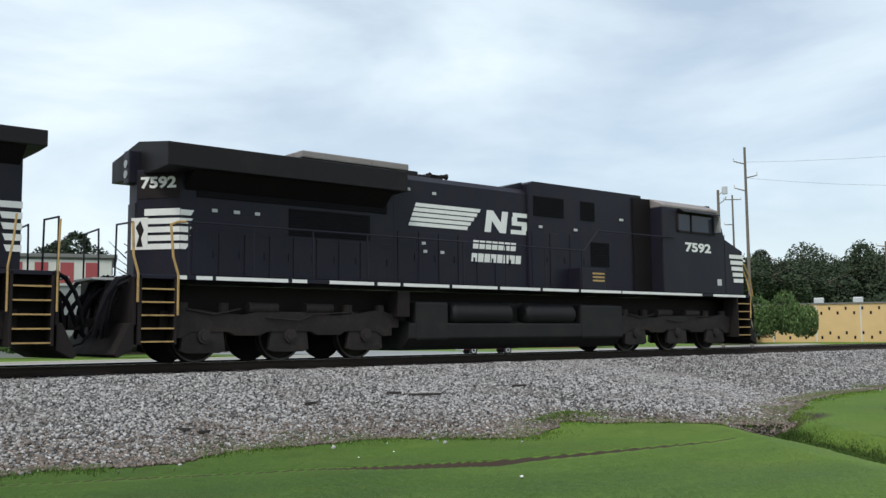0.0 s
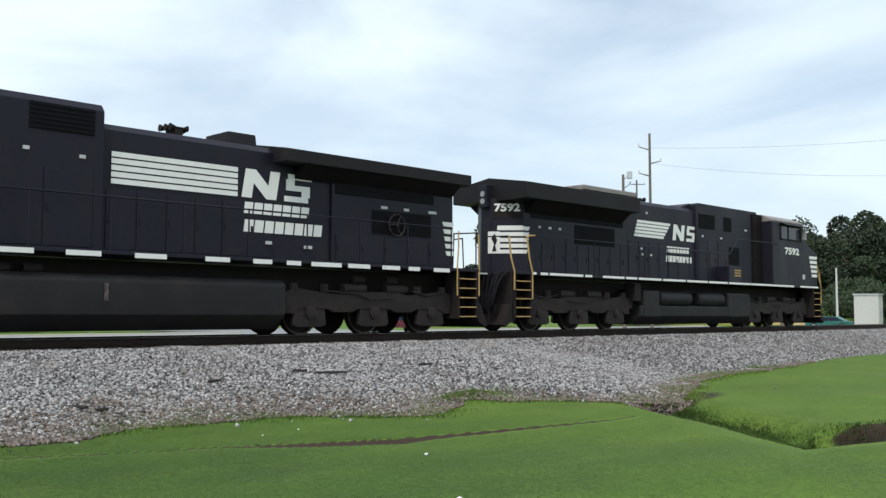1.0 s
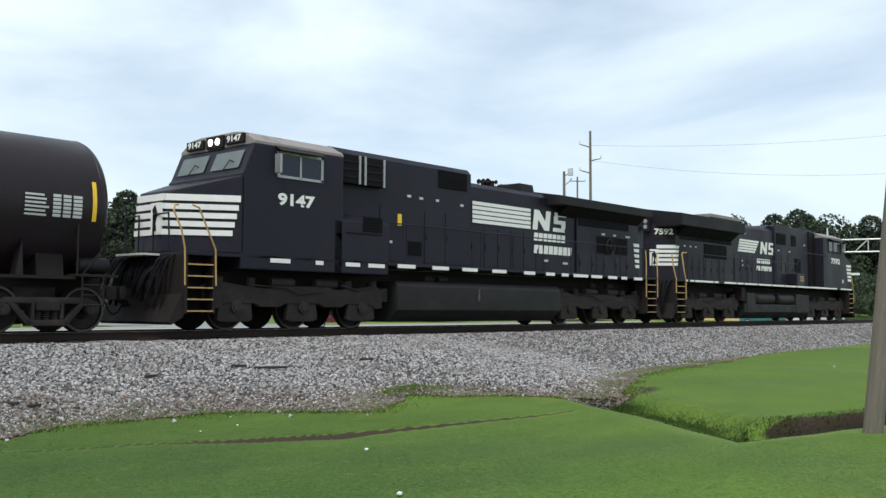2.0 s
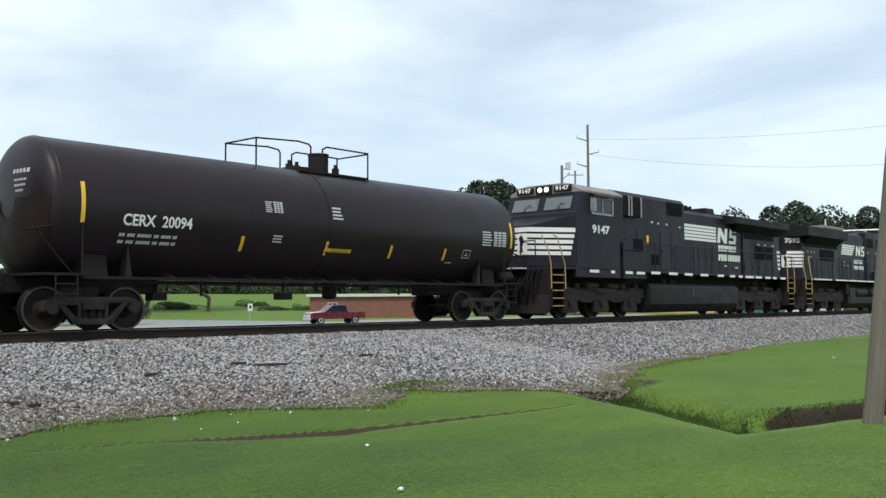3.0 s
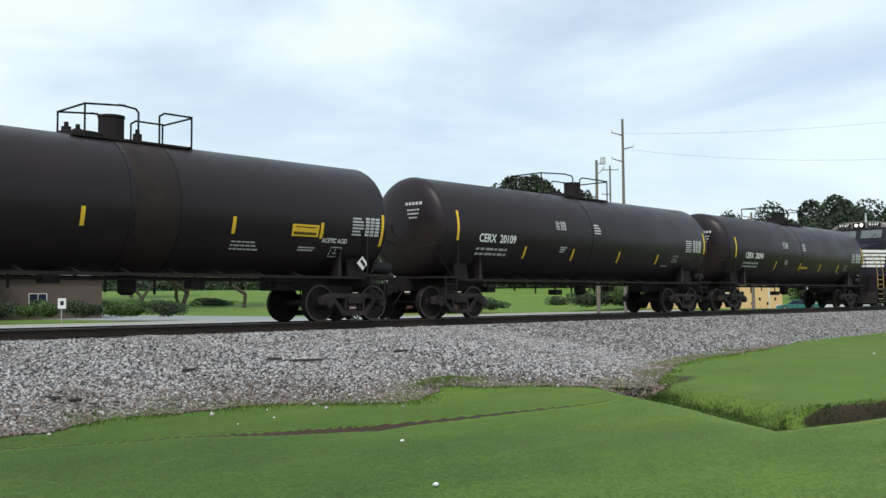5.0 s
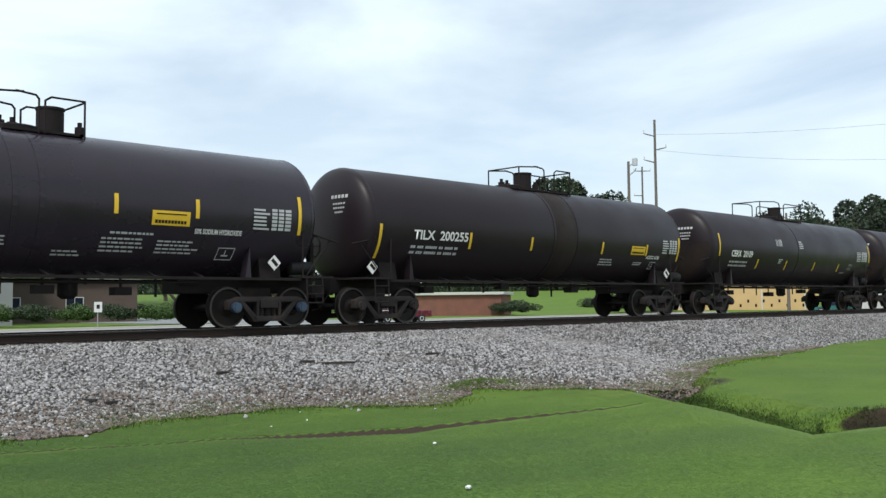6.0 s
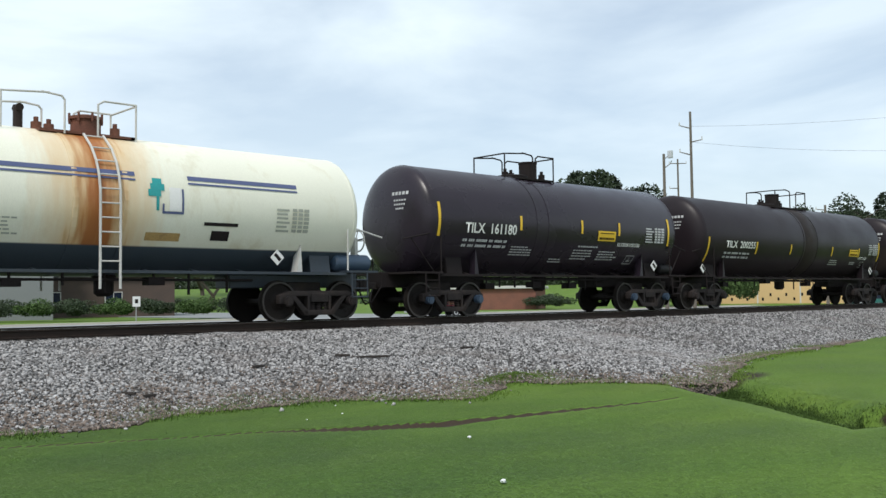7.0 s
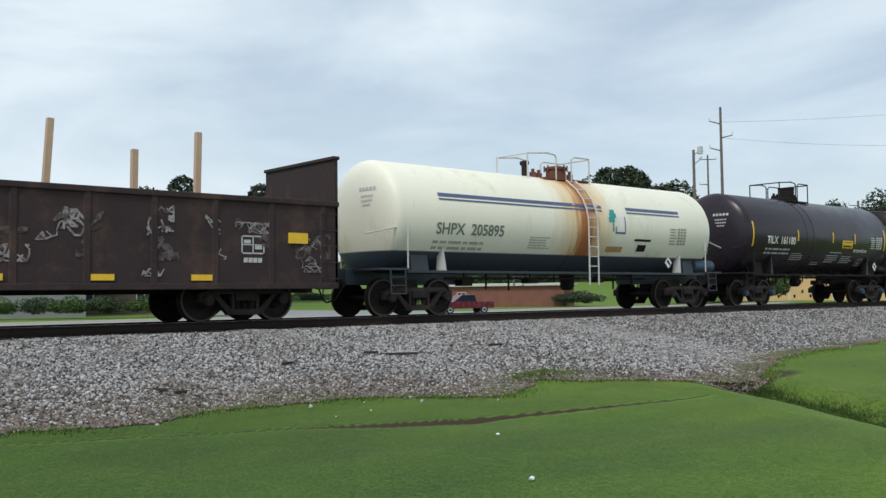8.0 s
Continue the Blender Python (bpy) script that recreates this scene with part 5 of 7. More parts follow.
    for i in range(20):
        a0, a1 = i * 0.314159, (i + 1) * 0.314159
        rod(bm, (3.42 + 0.28 * math.cos(a0), 1.08, 2.80 + 0.28 * math.sin(a0)), (3.42 + 0.28 * math.cos(a1), 1.08, 2.80 + 0.28 * math.sin(a1)), 0.022, seg=6)
    for i in range(3):
        a0 = i * 2.094
        rod(bm, (3.42, 1.06, 2.80), (3.42 + 0.27 * math.cos(a0), 1.08, 2.80 + 0.27 * math.sin(a0)), 0.018, seg=6)
    rod(bm, (3.42, 0.98, 2.80), (3.42, 1.1, 2.80), 0.05, seg=10)
    part("brake_wheel", bm, M_TRUCK, car, "round hand brake wheel")
    for y in (-0.95, 0.65):
        nb = part("board_number", letters("9147", 0.16, M_WHITE, width=0.56, bold=0.006), None, body)
        nb.matrix_basis = pose(19.885, y - 0.13 + 0.0, 4.44, 90, 0, 90)
    part("cab_door_line", box(B(), 15.6, 16.9, 1.503, 1.512, 2.42, 2.46), M_GRILLE, car)
    # yellow grab irons at the nose
    handrails(car, [[(21.6, 1.5, 1.0), (21.62, 1.5, 1.8), (21.7, 1.48, 2.2), (21.85, 1.4, 2.6), (21.7, 1.2, 2.75), (21.55, 1.1, 2.78)],
                    [(20.82, 1.53, 1.0), (20.85, 1.53, 1.8), (21.05, 1.53, 2.2), (21.3, 1.53, 2.7), (21.45, 1.5, 2.75)],
                    [(0.74, 1.5, 1.0), (0.74, 1.5, 1.8), (0.7, 1.45, 2.7)], [(1.6, 1.5, 1.0), (1.6, 1.5, 1.8), (1.5, 1.45, 2.3), (1.45, 1.40, 2.75)]], M_YELLOW)
    handrails(car, [[(1.75, 1.46, 2.80), (15.2, 1.46, 2.80)], [(0.70, 1.35, 1.75), (0.70, 1.35, 2.75), (0.70, 0.5, 2.78), (0.70, 0.45, 1.75)], [(0.70, -1.35, 1.75), (0.70, -1.35, 2.75), (0.70, -0.5, 2.78), (0.70, -0.45, 1.75)],
                    [(21.62, 0.9, 1.75), (21.66, 0.9, 2.6), (21.66, 0.3, 2.6), (21.66, 0.3, 1.75)], [(21.62, -0.9, 1.75), (21.66, -0.9, 2.6), (21.66, -0.3, 2.6), (21.66, -0.3, 1.75)]], M_BLACK)
    for i in range(9):
        part("stanchion", rod(B(), (1.8 + i * 1.6, 1.46, 1.72), (1.8 + i * 1.6, 1.46, 2.8), 0.018, seg=6), M_BLACK, car)
    tk = part("fuel_tank", prism(B(), [(-1.42, 0.48), (-1.42, 1.14), (-1.30, 1.27), (1.30, 1.27), (1.42, 1.14), (1.42, 0.48), (1.05, 0.15), (-1.05, 0.15)], 7.15, 14.9, "x", 0.04), M_TANKGREY, car, "large dusty black fuel tank", True)
    part("tank_gauge", box(B(), 11.4, 11.48, 1.42, 1.44, 0.75, 1.1), M_SMEAR, tk)
    for d in (3.5, 4.6, 12.6, 13.2):
        part("air_filter", rod(B(), (d, 1.1, 1.35), (d + 0.35, 1.1, 1.35), 0.1, seg=10), M_UNDER, car)
    return car


# -- tank cars. x from the middle of the car
def tank_car(u, length, radius, zc, half_tank, truck_x, r, paint, label, name, number, small, marks, dome, rails, bands=(), caps=None, head_steps=False, bar_z=2.45, cream=False, size=0.25, panel_x=None, letter=None, walkway=True, wrap=None, shield=False):
    car = thing("tank_car", label, "tank car", "tank cars of the train")
    moving.append((car, u, 0))
    R, hb = radius, 0.42
    # knuckle heads: flatter middle, tight shoulder
    line = [(-half_tank + hb * (1 - (1 - (q ** 2.6)) ** 0.5), R * q) for q in (0.02, 0.2, 0.4, 0.55, 0.68, 0.78, 0.86, 0.92, 0.96, 0.985, 1.0)]
    line += [(0.0, R)] + [(-x, q) for x, q in reversed(line)]
    shell = part("tank_shell", lathe(B(), line, 56, "x"), paint, car, "long cylindrical tank with domed ends", True, at=pose(0, 0, zc))
    # weld seams and bands
    for x in bands:
        part("band", lathe(B(), [(x - 0.05, R - 0.002), (x - 0.05, R + 0.012), (x + 0.05, R + 0.012), (x + 0.05, R - 0.002)], 48, "x", caps=False), paint if not cream else M_CREAM, shell)
    if wrap:
        part("seam_wrap", lathe(B(), [(wrap[0], R - 0.002), (wrap[0] + 0.02, R + 0.006), (wrap[1] - 0.02, R + 0.006), (wrap[1], R - 0.002)], 56, "x", caps=False), M_BAND, shell, "rusty brown band round the tank", True)
    for x in (-half_tank + hb, half_tank - hb):
        part("head_seam", lathe(B(), [(x - 0.012, R - 0.002), (x, R + 0.006), (x + 0.012, R - 0.002)], 48, "x", caps=False), paint, shell)
    # stub sills, side rails, end platforms
    L = length / 2
    trim = M_SLATE if cream else M_UNDER
    for s in (-1, 1):
        part("stub_sill", box(B(), *sorted((s * (truck_x - 1.9), s * (L - 0.42))), -0.32, 0.32, 0.78, 1.18, 0.02), trim, car)
        part("saddle", prism(B(), [(-1.15, 1.12), (-1.0, zc - 0.55), (1.0, zc - 0.55), (1.15, 1.12)], *sorted((s * (truck_x - 0.28), s * (truck_x + 0.28))), "x", 0.015), trim, car)
        for k in (-1, 1):
            part("saddle_gusset", prism(B(), [(s * (truck_x - 0.75), 1.12), (s * (truck_x - 0.60), 1.12), (s * (truck_x - 0.64), zc - 0.75)], *sorted((1.05 * k, 1.28 * k)), "y"), M_PALE if cream else paint, car)
        pl = part("end_platform", box(B(), *sorted((s * (L - 1.55), s * (L - 0.62))), -1.42, 1.42, 1.12, 1.17), trim, car, "steel end platform")
        pm = M_PALE if cream else M_UNDER
        for k in (-1, 1):
            bm = B()
            e = s * (L - 0.70)
            f = s * (L - 1.50)
            bend(bm, [(f, 1.40 * k, 1.15), (f, 1.40 * k, 2.12), (f + 0.08 * s, 1.36 * k, 2.2), (e + 0.35 * s, 1.25 * k, 1.98)], 0.02)
            if not cream:
                bend(bm, [(f + 0.15 * s, 1.30 * k, 1.15), (e + 0.1 * s, 1.25 * k, 2.03)], 0.016)
            part("end_handrail", bm, pm, car, "bent pipe end handrail")
            bm = B()
            bend(bm, [(f + 0.1 * s, 1.42 * k, 1.12), (f + 0.1 * s, 1.44 * k, 0.55), (f + 0.55 * s, 1.44 * k, 0.55), (f + 0.55 * s, 1.42 * k, 1.12)], 0.018)
            for z in (0.75, 0.95):
                rod(bm, (f + 0.1 * s, 1.44 * k, z), (f + 0.55 * s, 1.44 * k, z), 0.014, seg=6)
            part("stirrup_step", bm, trim, car)
        coupler(car, s * L, s)
    # half-height shield before the rear head
    if shield:
        bm = B()
        qs = (0.0, 0.25, 0.45, 0.62, 0.76, 0.86, 0.93)
        rows = []
        for i in range(21):
            a = math.pi + math.pi * i / 20
            rows.append([bm.verts.new((-half_tank + hb * (1 - (1 - q ** 2.6) ** 0.5) - 0.03, R * q * math.cos(a), zc + 0.12 + R * q * math.sin(a) * 1.05)) for q in qs[1:]])
        for a, b in zip(rows, rows[1:]):
            for i in range(len(qs) - 2):
                bm.faces.new((a[i], a[i + 1], b[i + 1], b[i]))
        bmesh.ops.recalc_face_normals(bm, faces=bm.faces[:])
        bmesh.ops.solidify(bm, geom=bm.faces[:], thickness=0.015)
        part("head_shield", bm, M_BAND, car, "dusty brown half-height head shield", True)
    # hand brake stand on the forward platform
    bx_, by_ = L - 0.72, -0.62
    stand = part("brake_stand", box(B(), bx_ - 0.05, bx_ + 0.05, by_ - 0.09, by_ + 0.09, 1.15, 2.0, 0.01), M_PALE if cream else M_UNDER, car)
    bm = B()
    ring = [(bx_ + 0.12, by_ + 0.26 * math.cos(i * 0.3927), 1.92 + 0.26 * math.sin(i * 0.3927)) for i in range(17)]
    bend(bm, ring, 0.02, 6)
    for i in range(0, 16, 4):
        rod(bm, (bx_ + 0.05, by_, 1.92), ring[i], 0.014, seg=5)
    part("brake_wheel", bm, M_PALE if cream else M_TRUCK, stand, "spoked hand brake wheel")
    for k in (-1, 1):
        part("running_rail", box(B(), -L + 1.5, L - 1.5, *sorted((1.30 * k, 1.37 * k)), 1.06, 1.12), trim if not cream else M_SLATE, car)
    bracket = finish("rail_bracket", prism(B(), [(-1.34, 1.10), (-1.34, 1.06), (-0.9, zc - R * 0.93), (-0.86, zc - R * 0.90)], -0.03, 0.03, "x"), trim)
    for i in range(int(L * 1.6)):
        x = -L + 2.6 + i * 1.1
        if x < L - 2.4:
            for turn in (0, 180):
                part("rail_bracket", bracket, None, car, at=pose(x, 0, 0, 0, 0, turn))
    # belly pipes, brake gear
    rs = random.Random(int(-u * 10))
    bm = B()
    for i in range(9):
        x = -truck_x + 2.0 + i * (2 * truck_x - 4.0) / 8 + rs.uniform(-0.2, 0.2)
        dz = rs.uniform(0.12, 0.42)
        rod(bm, (x, -0.4, zc - R + 0.1), (x, -0.4, zc - R - dz), 0.03, seg=6)
        if i % 3 == 0:
            box(bm, x - 0.18, x + 0.18, -0.55, -0.25, zc - R - dz - 0.05, zc - R - dz + 0.12)
    rod(bm, (-truck_x + 1.4, -0.45, zc - R - 0.08), (truck_x - 1.4, -0.45, zc - R - 0.08), 0.028, seg=6)
    part("belly_piping", bm, M_UNDER, car)
    bm = B()
    q, w = (0.2, 0.55) if cream else (0.16, 0.36)
    lathe(bm, [(-w, 0.02), (-w + 0.03, q * 0.8), (-w + 0.08, q), (w - 0.08, q), (w - 0.03, q * 0.8), (w, 0.02)], 16, "x", (truck_x + 0.95, -1.0, 1.36))
    part("brake_reservoir", bm, M_CAPBLUE if cream else M_TANKGREY, car, smooth=True)
    part("bottom_outlet", lathe(B(), [(zc - R - 0.42, 0.12), (zc - R - 0.35, 0.2), (zc - R - 0.1, 0.2), (zc - R + 0.1, 0.3)], 14, "z", (dome + 0.4, 0, 0)), M_UNDER, car)
    # manway, valves and the railed platform on top
    top = zc + R
    if cream:
        dm = part("manway", lathe(B(), [(top - 0.15, 0.30), (top + 0.30, 0.30), (top + 0.30, 0.34), (top + 0.36, 0.34), (top + 0.40, 0.2)], 24, "z", (dome, 0, 0)), M_RUSTV if cream else paint, car, "round manway dome", True)
        bolt = finish("dome_bolt", rod(B(), (0, 0, 0.24), (0, 0, 0.42), 0.025, seg=6), M_RUSTV if cream else M_UNDER)
        for i in range(8):
            part("dome_bolt", bolt, None, dm, at=pose(dome + 0.34 * math.cos(i * 0.785), 0.34 * math.sin(i * 0.785), top))
    else:
        dm = part("manway", lathe(B(), [(top - 0.15, 0.27), (top + 0.46, 0.27), (top + 0.47, 0.285), (top + 0.52, 0.285), (top + 0.53, 0.2)], 24, "z", (dome, 0, 0)), M_UNDER, car, "plain round valve housing", True)
        part("base_plate", lathe(B(), [(top - 0.10, 0.48), (top + 0.04, 0.48), (top + 0.06, 0.44)], 20, "z", (dome - 0.72, 0, 0)), M_UNDER, dm, "round manway cover", True)
    for dx, hgt in ((-1.0, 0.16), (-0.75, 0.14), (0.62, 0.2)):
        bm = B()
        rod(bm, (dome + dx, 0, top - 0.05), (dome + dx, 0, top + hgt), 0.10, seg=10)
        rod(bm, (dome + dx, 0, top + hgt), (dome + dx, 0, top + hgt + 0.1), 0.05, seg=8)
        part("valve", bm, M_RUSTV if cream else M_UNDER, car)
    if cream:
        bm = B()
        rod(bm, (dome - 1.35, 0, top - 0.05), (dome - 1.35, 0, top + 0.45), 0.09, seg=10)
        rod(bm, (dome - 1.35, -0.12, top + 0.40), (dome - 1.35, 0.12, top + 0.40), 0.08, seg=8)
        part("valve", bm, M_BAND, car, "tall dark rusty relief valve")
    r0, r1 = rails
    if walkway:
        bm = B()
        box(bm, dome - 1.15, r1, -0.62, -0.40, top - 0.10, top - 0.05)
        box(bm, dome - 1.15, r1, 0.40, 0.62, top - 0.10, top - 0.05)
        box(bm, r1 - 0.1, r1, -0.62, 0.62, top - 0.10, top - 0.05)
        part("walkway", bm, M_RUSTV if cream else M_UNDER, car)
    pm = M_PALE if cream else M_UNDER
    hz = top + 0.62
    for k in (-0.62, 0.62):
        bm = B()
        zf = top - 0.12
        bend(bm, [(r0, k, zf), (r0, k, hz - 0.04), (r0 + 1.35 if r1 - r0 > 3.6 else r0 + 0.9, k, hz + 0.04)], 0.022)
        m0 = r0 + (1.75 if r1 - r0 > 3.6 else 1.2)
        bend(bm, [(m0 - 0.45, k, hz + 0.04), (m0 - 0.06, k, hz), (m0, k, hz - 0.07), (m0, k, zf)], 0.022)
        part("platform_railing", bm, pm, car, "bent pipe railing beside the top platform")
        bm = B()
        bend(bm, [(r1 - 1.65 if r1 - r0 > 3.6 else r1 - 0.8, k, zf), (r1 - 1.65 if r1 - r0 > 3.6 else r1 - 0.8, k, hz - 0.08), (r1 - 1.5 if r1 - r0 > 3.6 else r1 - 0.68, k, hz), (r1, k, hz), (r1, k, zf - 0.1)], 0.022)
        part("platform_railing", bm, pm, car, "bent pipe railing beside the top platform")
    for x, zz in ((r0, hz - 0.04), (r1, hz - 0.02)):
        part("end_bar", bend(B(), [(x, -0.62, zz), (x, 0.62, zz)], 0.022), pm, car)
    # ladder on the near and far flank
    for k in (-1, 1):
        bm = B()
        lx = r1 - 0.35 if not cream else 0.5
        n, rungs = 9, []
        for e in (-0.2, 0.2):
            pts = []
            for i in range(n + 1):
                z = 1.15 + (top - 0.1 - 1.15) * i / n
                q = min(0.999, abs(z - zc) / R)
                yy = max(R * math.sqrt(1 - q * q), 0.62) if z > zc else R
                pts.append((lx + e, (yy + 0.07) * k, z))
            if cream:
                pts = [(lx + e, (R + 0.07) * k, 0.75)] + pts
            bend(bm, pts, 0.02 if not cream else 0.026, 6)
        for i in range(1, 9 if not cream else 11):
            z = 1.0 + i * (0.28 if cream else 0.36)
            if z > top - 0.1:
                break
            q = min(0.999, abs(z - zc) / R)
            yy = max(R * math.sqrt(1 - q * q), 0.62) if z > zc else R
            rungs.append(((yy + 0.07) * k, z))
        if cream:
            ld = part("ladder", bm, pm, car, "white tank ladder")
            for yy, z in rungs:
                part("rung", rod(B(), (lx - 0.2, yy, z), (lx + 0.2, yy, z), 0.016, seg=6), pm, ld)
        else:
            bm.free()
    for s in (-1, 1):
        freight_truck(car, s * truck_x, r, caps)
    # writing and reflective bars on the near flank
    tm = letter or M_WHITE
    stick_round(letters(name + "  " + number, size, tm, width=marks["w"], bold=0.006), "car_number", car, marks["x"], marks["z"], R, zc, "stencilled car number")
    words = ((0, 0.10, 2), (0.14, 0.27, 3), (0.31, 0.56, 6), (0.60, 0.69, 2), (0.73, 0.91, 5), (0.94, 1.02, 2))
    stick_round(word_bars("small_lines", [(small * a, small * b, y, y + 0.065, n) for y in (0, 0.14) for a, b, n in words], M_FAINT if cream else M_LIGHTTXT), "weight_lines", car, marks["x"] - 0.05, marks["z"] - 0.36, R, zc)
    for x, z0, z1 in marks["bars"]:
        stick_round(bars_mesh("reflector", [(0, 0.09, 0, z1 - z0)], M_BRIGHTY), "reflector", car, x, z0, R, zc, "yellow reflective bar")
    for x, z, w, hgt, n in marks["panels"]:
        rects = []
        for i in range(n):
            y = hgt * i / n
            if w > 0.5 and n < 6:
                x1 = 0.0
                while x1 < w * rs.uniform(0.75, 1.0):
                    x2 = x1 + rs.uniform(0.05, 0.16)
                    rects.append((x1, x2, y, y + hgt / n * 0.42))
                    x1 = x2 + 0.025
            elif w > 0.5:
                rects += [(0, w * 0.42 * rs.uniform(0.7, 1), y, y + hgt / n * 0.5), (w * 0.48, w * 0.62, y, y + hgt / n * 0.72), (w * 0.66, w * 0.80, y, y + hgt / n * 0.72), (w * 0.84, w, y, y + hgt / n * 0.72)]
            else:
                rects.append((0, w * rs.uniform(0.6, 1), y, y + hgt / n * 0.5, 0.1))
        stick_round(bars_mesh("data_panel", rects, M_FAINT if cream else M_LIGHTTXT), "data_panel", car, x, z, R, zc, "panel of small stencilled lines")
    for x, z, w, hgt in marks["boxes"]:
        t = 0.018
        stick_round(bars_mesh("stencil_box", [(0, w, 0, t), (0, w, hgt - t, hgt), (0, t, 0, hgt), (w - t, w, 0, hgt), (w * 0.3, w * 0.7, hgt * 0.3, hgt * 0.42), (w * 0.45, w * 0.5, hgt * 0.3, hgt * 0.8)], M_LIGHTTXT), "stencil_box", car, x, z, R, zc)
    for x, z, w, hgt in marks["yellow"]:
        pn = stick_round(bars_mesh("yellow_notice", [(0, w, 0, hgt)], M_BRIGHTY), "yellow_notice", car, x, z, R, zc, "yellow notice panel")
        stick_round(bars_mesh("notice_lines", [(w * (0.08 + 0.084 * i), w * (0.145 + 0.084 * i), hgt * 0.14, hgt * 0.36) for i in range(10)] + [(w * 0.1, w * 0.9, hgt * 0.74, hgt * 0.82)], M_UNDER), "notice_lines", pn, x, z, R, zc, lift=0.018)
    for x, z in marks["placards"]:
        pl = part("placard", box(B(), -0.125, 0.125, -0.012, 0.0, -0.125, 0.125), M_WHITE, car, "diamond hazard placard")
        pl.matrix_basis = pose(x, -1.26, z) @ pose(0, 0, 0, 0, 45, 0)
        hf = part("placard_band", box(B(), -0.10, 0.10, -0.016, -0.013, -0.03, 0.05), M_UNDER, pl)
    # writing on the rear head
    for i, (z, w) in enumerate(((zc + 0.62, 0.62), (zc + 0.46, 0.46), (zc + 0.35, 0.42), (zc + 0.24, 0.3))):
        me = bars_mesh("head_lines", [(k * w / 5, k * w / 5 + w / 7, 0, 0.085 if i == 0 else 0.045) for k in range(5)], M_LIGHTTXT)
        co = np.empty(len(me.vertices) * 3)
        me.vertices.foreach_get("co", co)
        co = co.reshape(-1, 3)
        yy, zz = -0.50 - (co[:, 0] - w / 2), z + co[:, 1] - zc
        q = np.clip(np.hypot(yy, zz) / R, 0, 0.999)
        me.vertices.foreach_set("co", np.stack([-half_tank + hb * (1 - (1 - q ** 2.6) ** 0.5) - 0.012, -0.50 + (co[:, 0] - w / 2) * -1.0, z + co[:, 1]], 1).ravel())
        part("head_lines", me, None, car)
    return car


def gondola(u, length):
    car = thing("gondola_car", "rusty brown high-ended gondola car with faded graffiti", "gondola car")
    moving.append((car, u, 0))
    L = length / 2
    half, z0, z1 = 1.5, 0.72, 2.54
    for k in (-1, 1):
        sd = part("side_wall", box(B(), -L + 0.6, L - 0.6, *sorted(((half - 0.03) * k, half * k)), z0, z1, 0.004), M_GONDOLA, car, "rusty steel side wall")
        part("top_chord", box(B(), -L + 0.58, L - 0.58, *sorted(((half - 0.08) * k, (half + 0.05) * k)), z1 - 0.02, z1 + 0.10, 0.02), M_GONDOLA, sd)
        part("bottom_sill", box(B(), -L + 0.6, L - 0.6, *sorted(((half - 0.06) * k, (half + 0.035) * k)), z0 - 0.04, z0 + 0.09, 0.015), M_GONDOLA, sd)
        for i in range(13):
            x = -L + 1.0 + i * (length - 2.0) / 12
            part("side_post", prism(B(), [(x - 0.09, (half - 0.01) * k), (x - 0.05, (half + 0.03) * k), (x + 0.05, (half + 0.03) * k), (x + 0.09, (half - 0.01) * k)], z0, z1, "z"), M_GONDOLA, sd)
    part("floor", box(B(), -L + 0.6, L - 0.6, -half + 0.03, half - 0.03, 0.95, 1.05), M_UNDER, car)
    part("centre_sill", box(B(), -L + 0.5, L - 0.5, -0.3, 0.3, 0.6, 0.95), M_UNDER, car)
    for s in (-1, 1):
        x = s * (L - 0.63)
        bk = part("end_wall", box(B(), x - 0.05, x + 0.05, -half, half, z0, 3.62, 0.02), M_GONDOLA, car, "tall rusty end wall")
        for y in (-1.1, 0, 1.1):
            part("end_post", box(B(), *sorted((x + 0.05 * s, x + 0.13 * s)), y - 0.07, y + 0.07, z0, 3.5, 0.01), M_GONDOLA, bk)
        part("end_cap", box(B(), x - 0.09, x + 0.09, -half - 0.02, half + 0.02, 3.60, 3.68, 0.015), M_GONDOLA, bk)
        bm = B()
        for i in range(5):
            z = 0.9 + i * 0.36
            for k in (-1, 1):
                bend(bm, [(s * (L - 1.05), (half + 0.04) * k, z), (s * (L - 1.05), (half + 0.10) * k, z), (s * (L - 0.68), (half + 0.10) * k, z), (s * (L - 0.68), (half + 0.04) * k, z)], 0.013, 6)
        part("grab_iron", bm, M_GONDOLA, car)
        for i in range(3):
            part("end_plate", box(B(), *sorted((s * (L - 0.6), s * (L - 0.57))), -half + 0.02, -half + 0.10, 1.5 + i * 0.42, 1.78 + i * 0.42), M_LIGHTTXT, car)
        coupler(car, s * L, s)
        freight_truck(car, s * (L - 2.71), 0.46)
    # stakes of the load
    for x, y, zt, lean in ((2.26, 0.0, 4.12, 3.6), (4.15, 0.0, 3.65, 0.8), (5.57, 0.0, 4.16, 1.3)):
        st = part("stake", box(B(), -0.065, 0.065, -0.065, 0.065, 0, zt - 1.05, 0.01), M_WOOD, car, "pale wooden stake standing in the load")
        st.matrix_basis = pose(x, y, 1.05, 0, lean, 0)
    # reflectors, panels and worn graffiti
    y = half + 0.004
    for x, z, w, h in ((7.0, 1.67, 0.48, 0.23), (4.73, 0.86, 0.45, 0.12), (2.70, 0.86, 0.44, 0.12), (0.7, 0.86, 0.44, 0.12)):
        part("reflector", box(B(), x, x + w, -y - 0.04, -y, z, z + h), M_BRIGHTY, car, "yellow reflector")
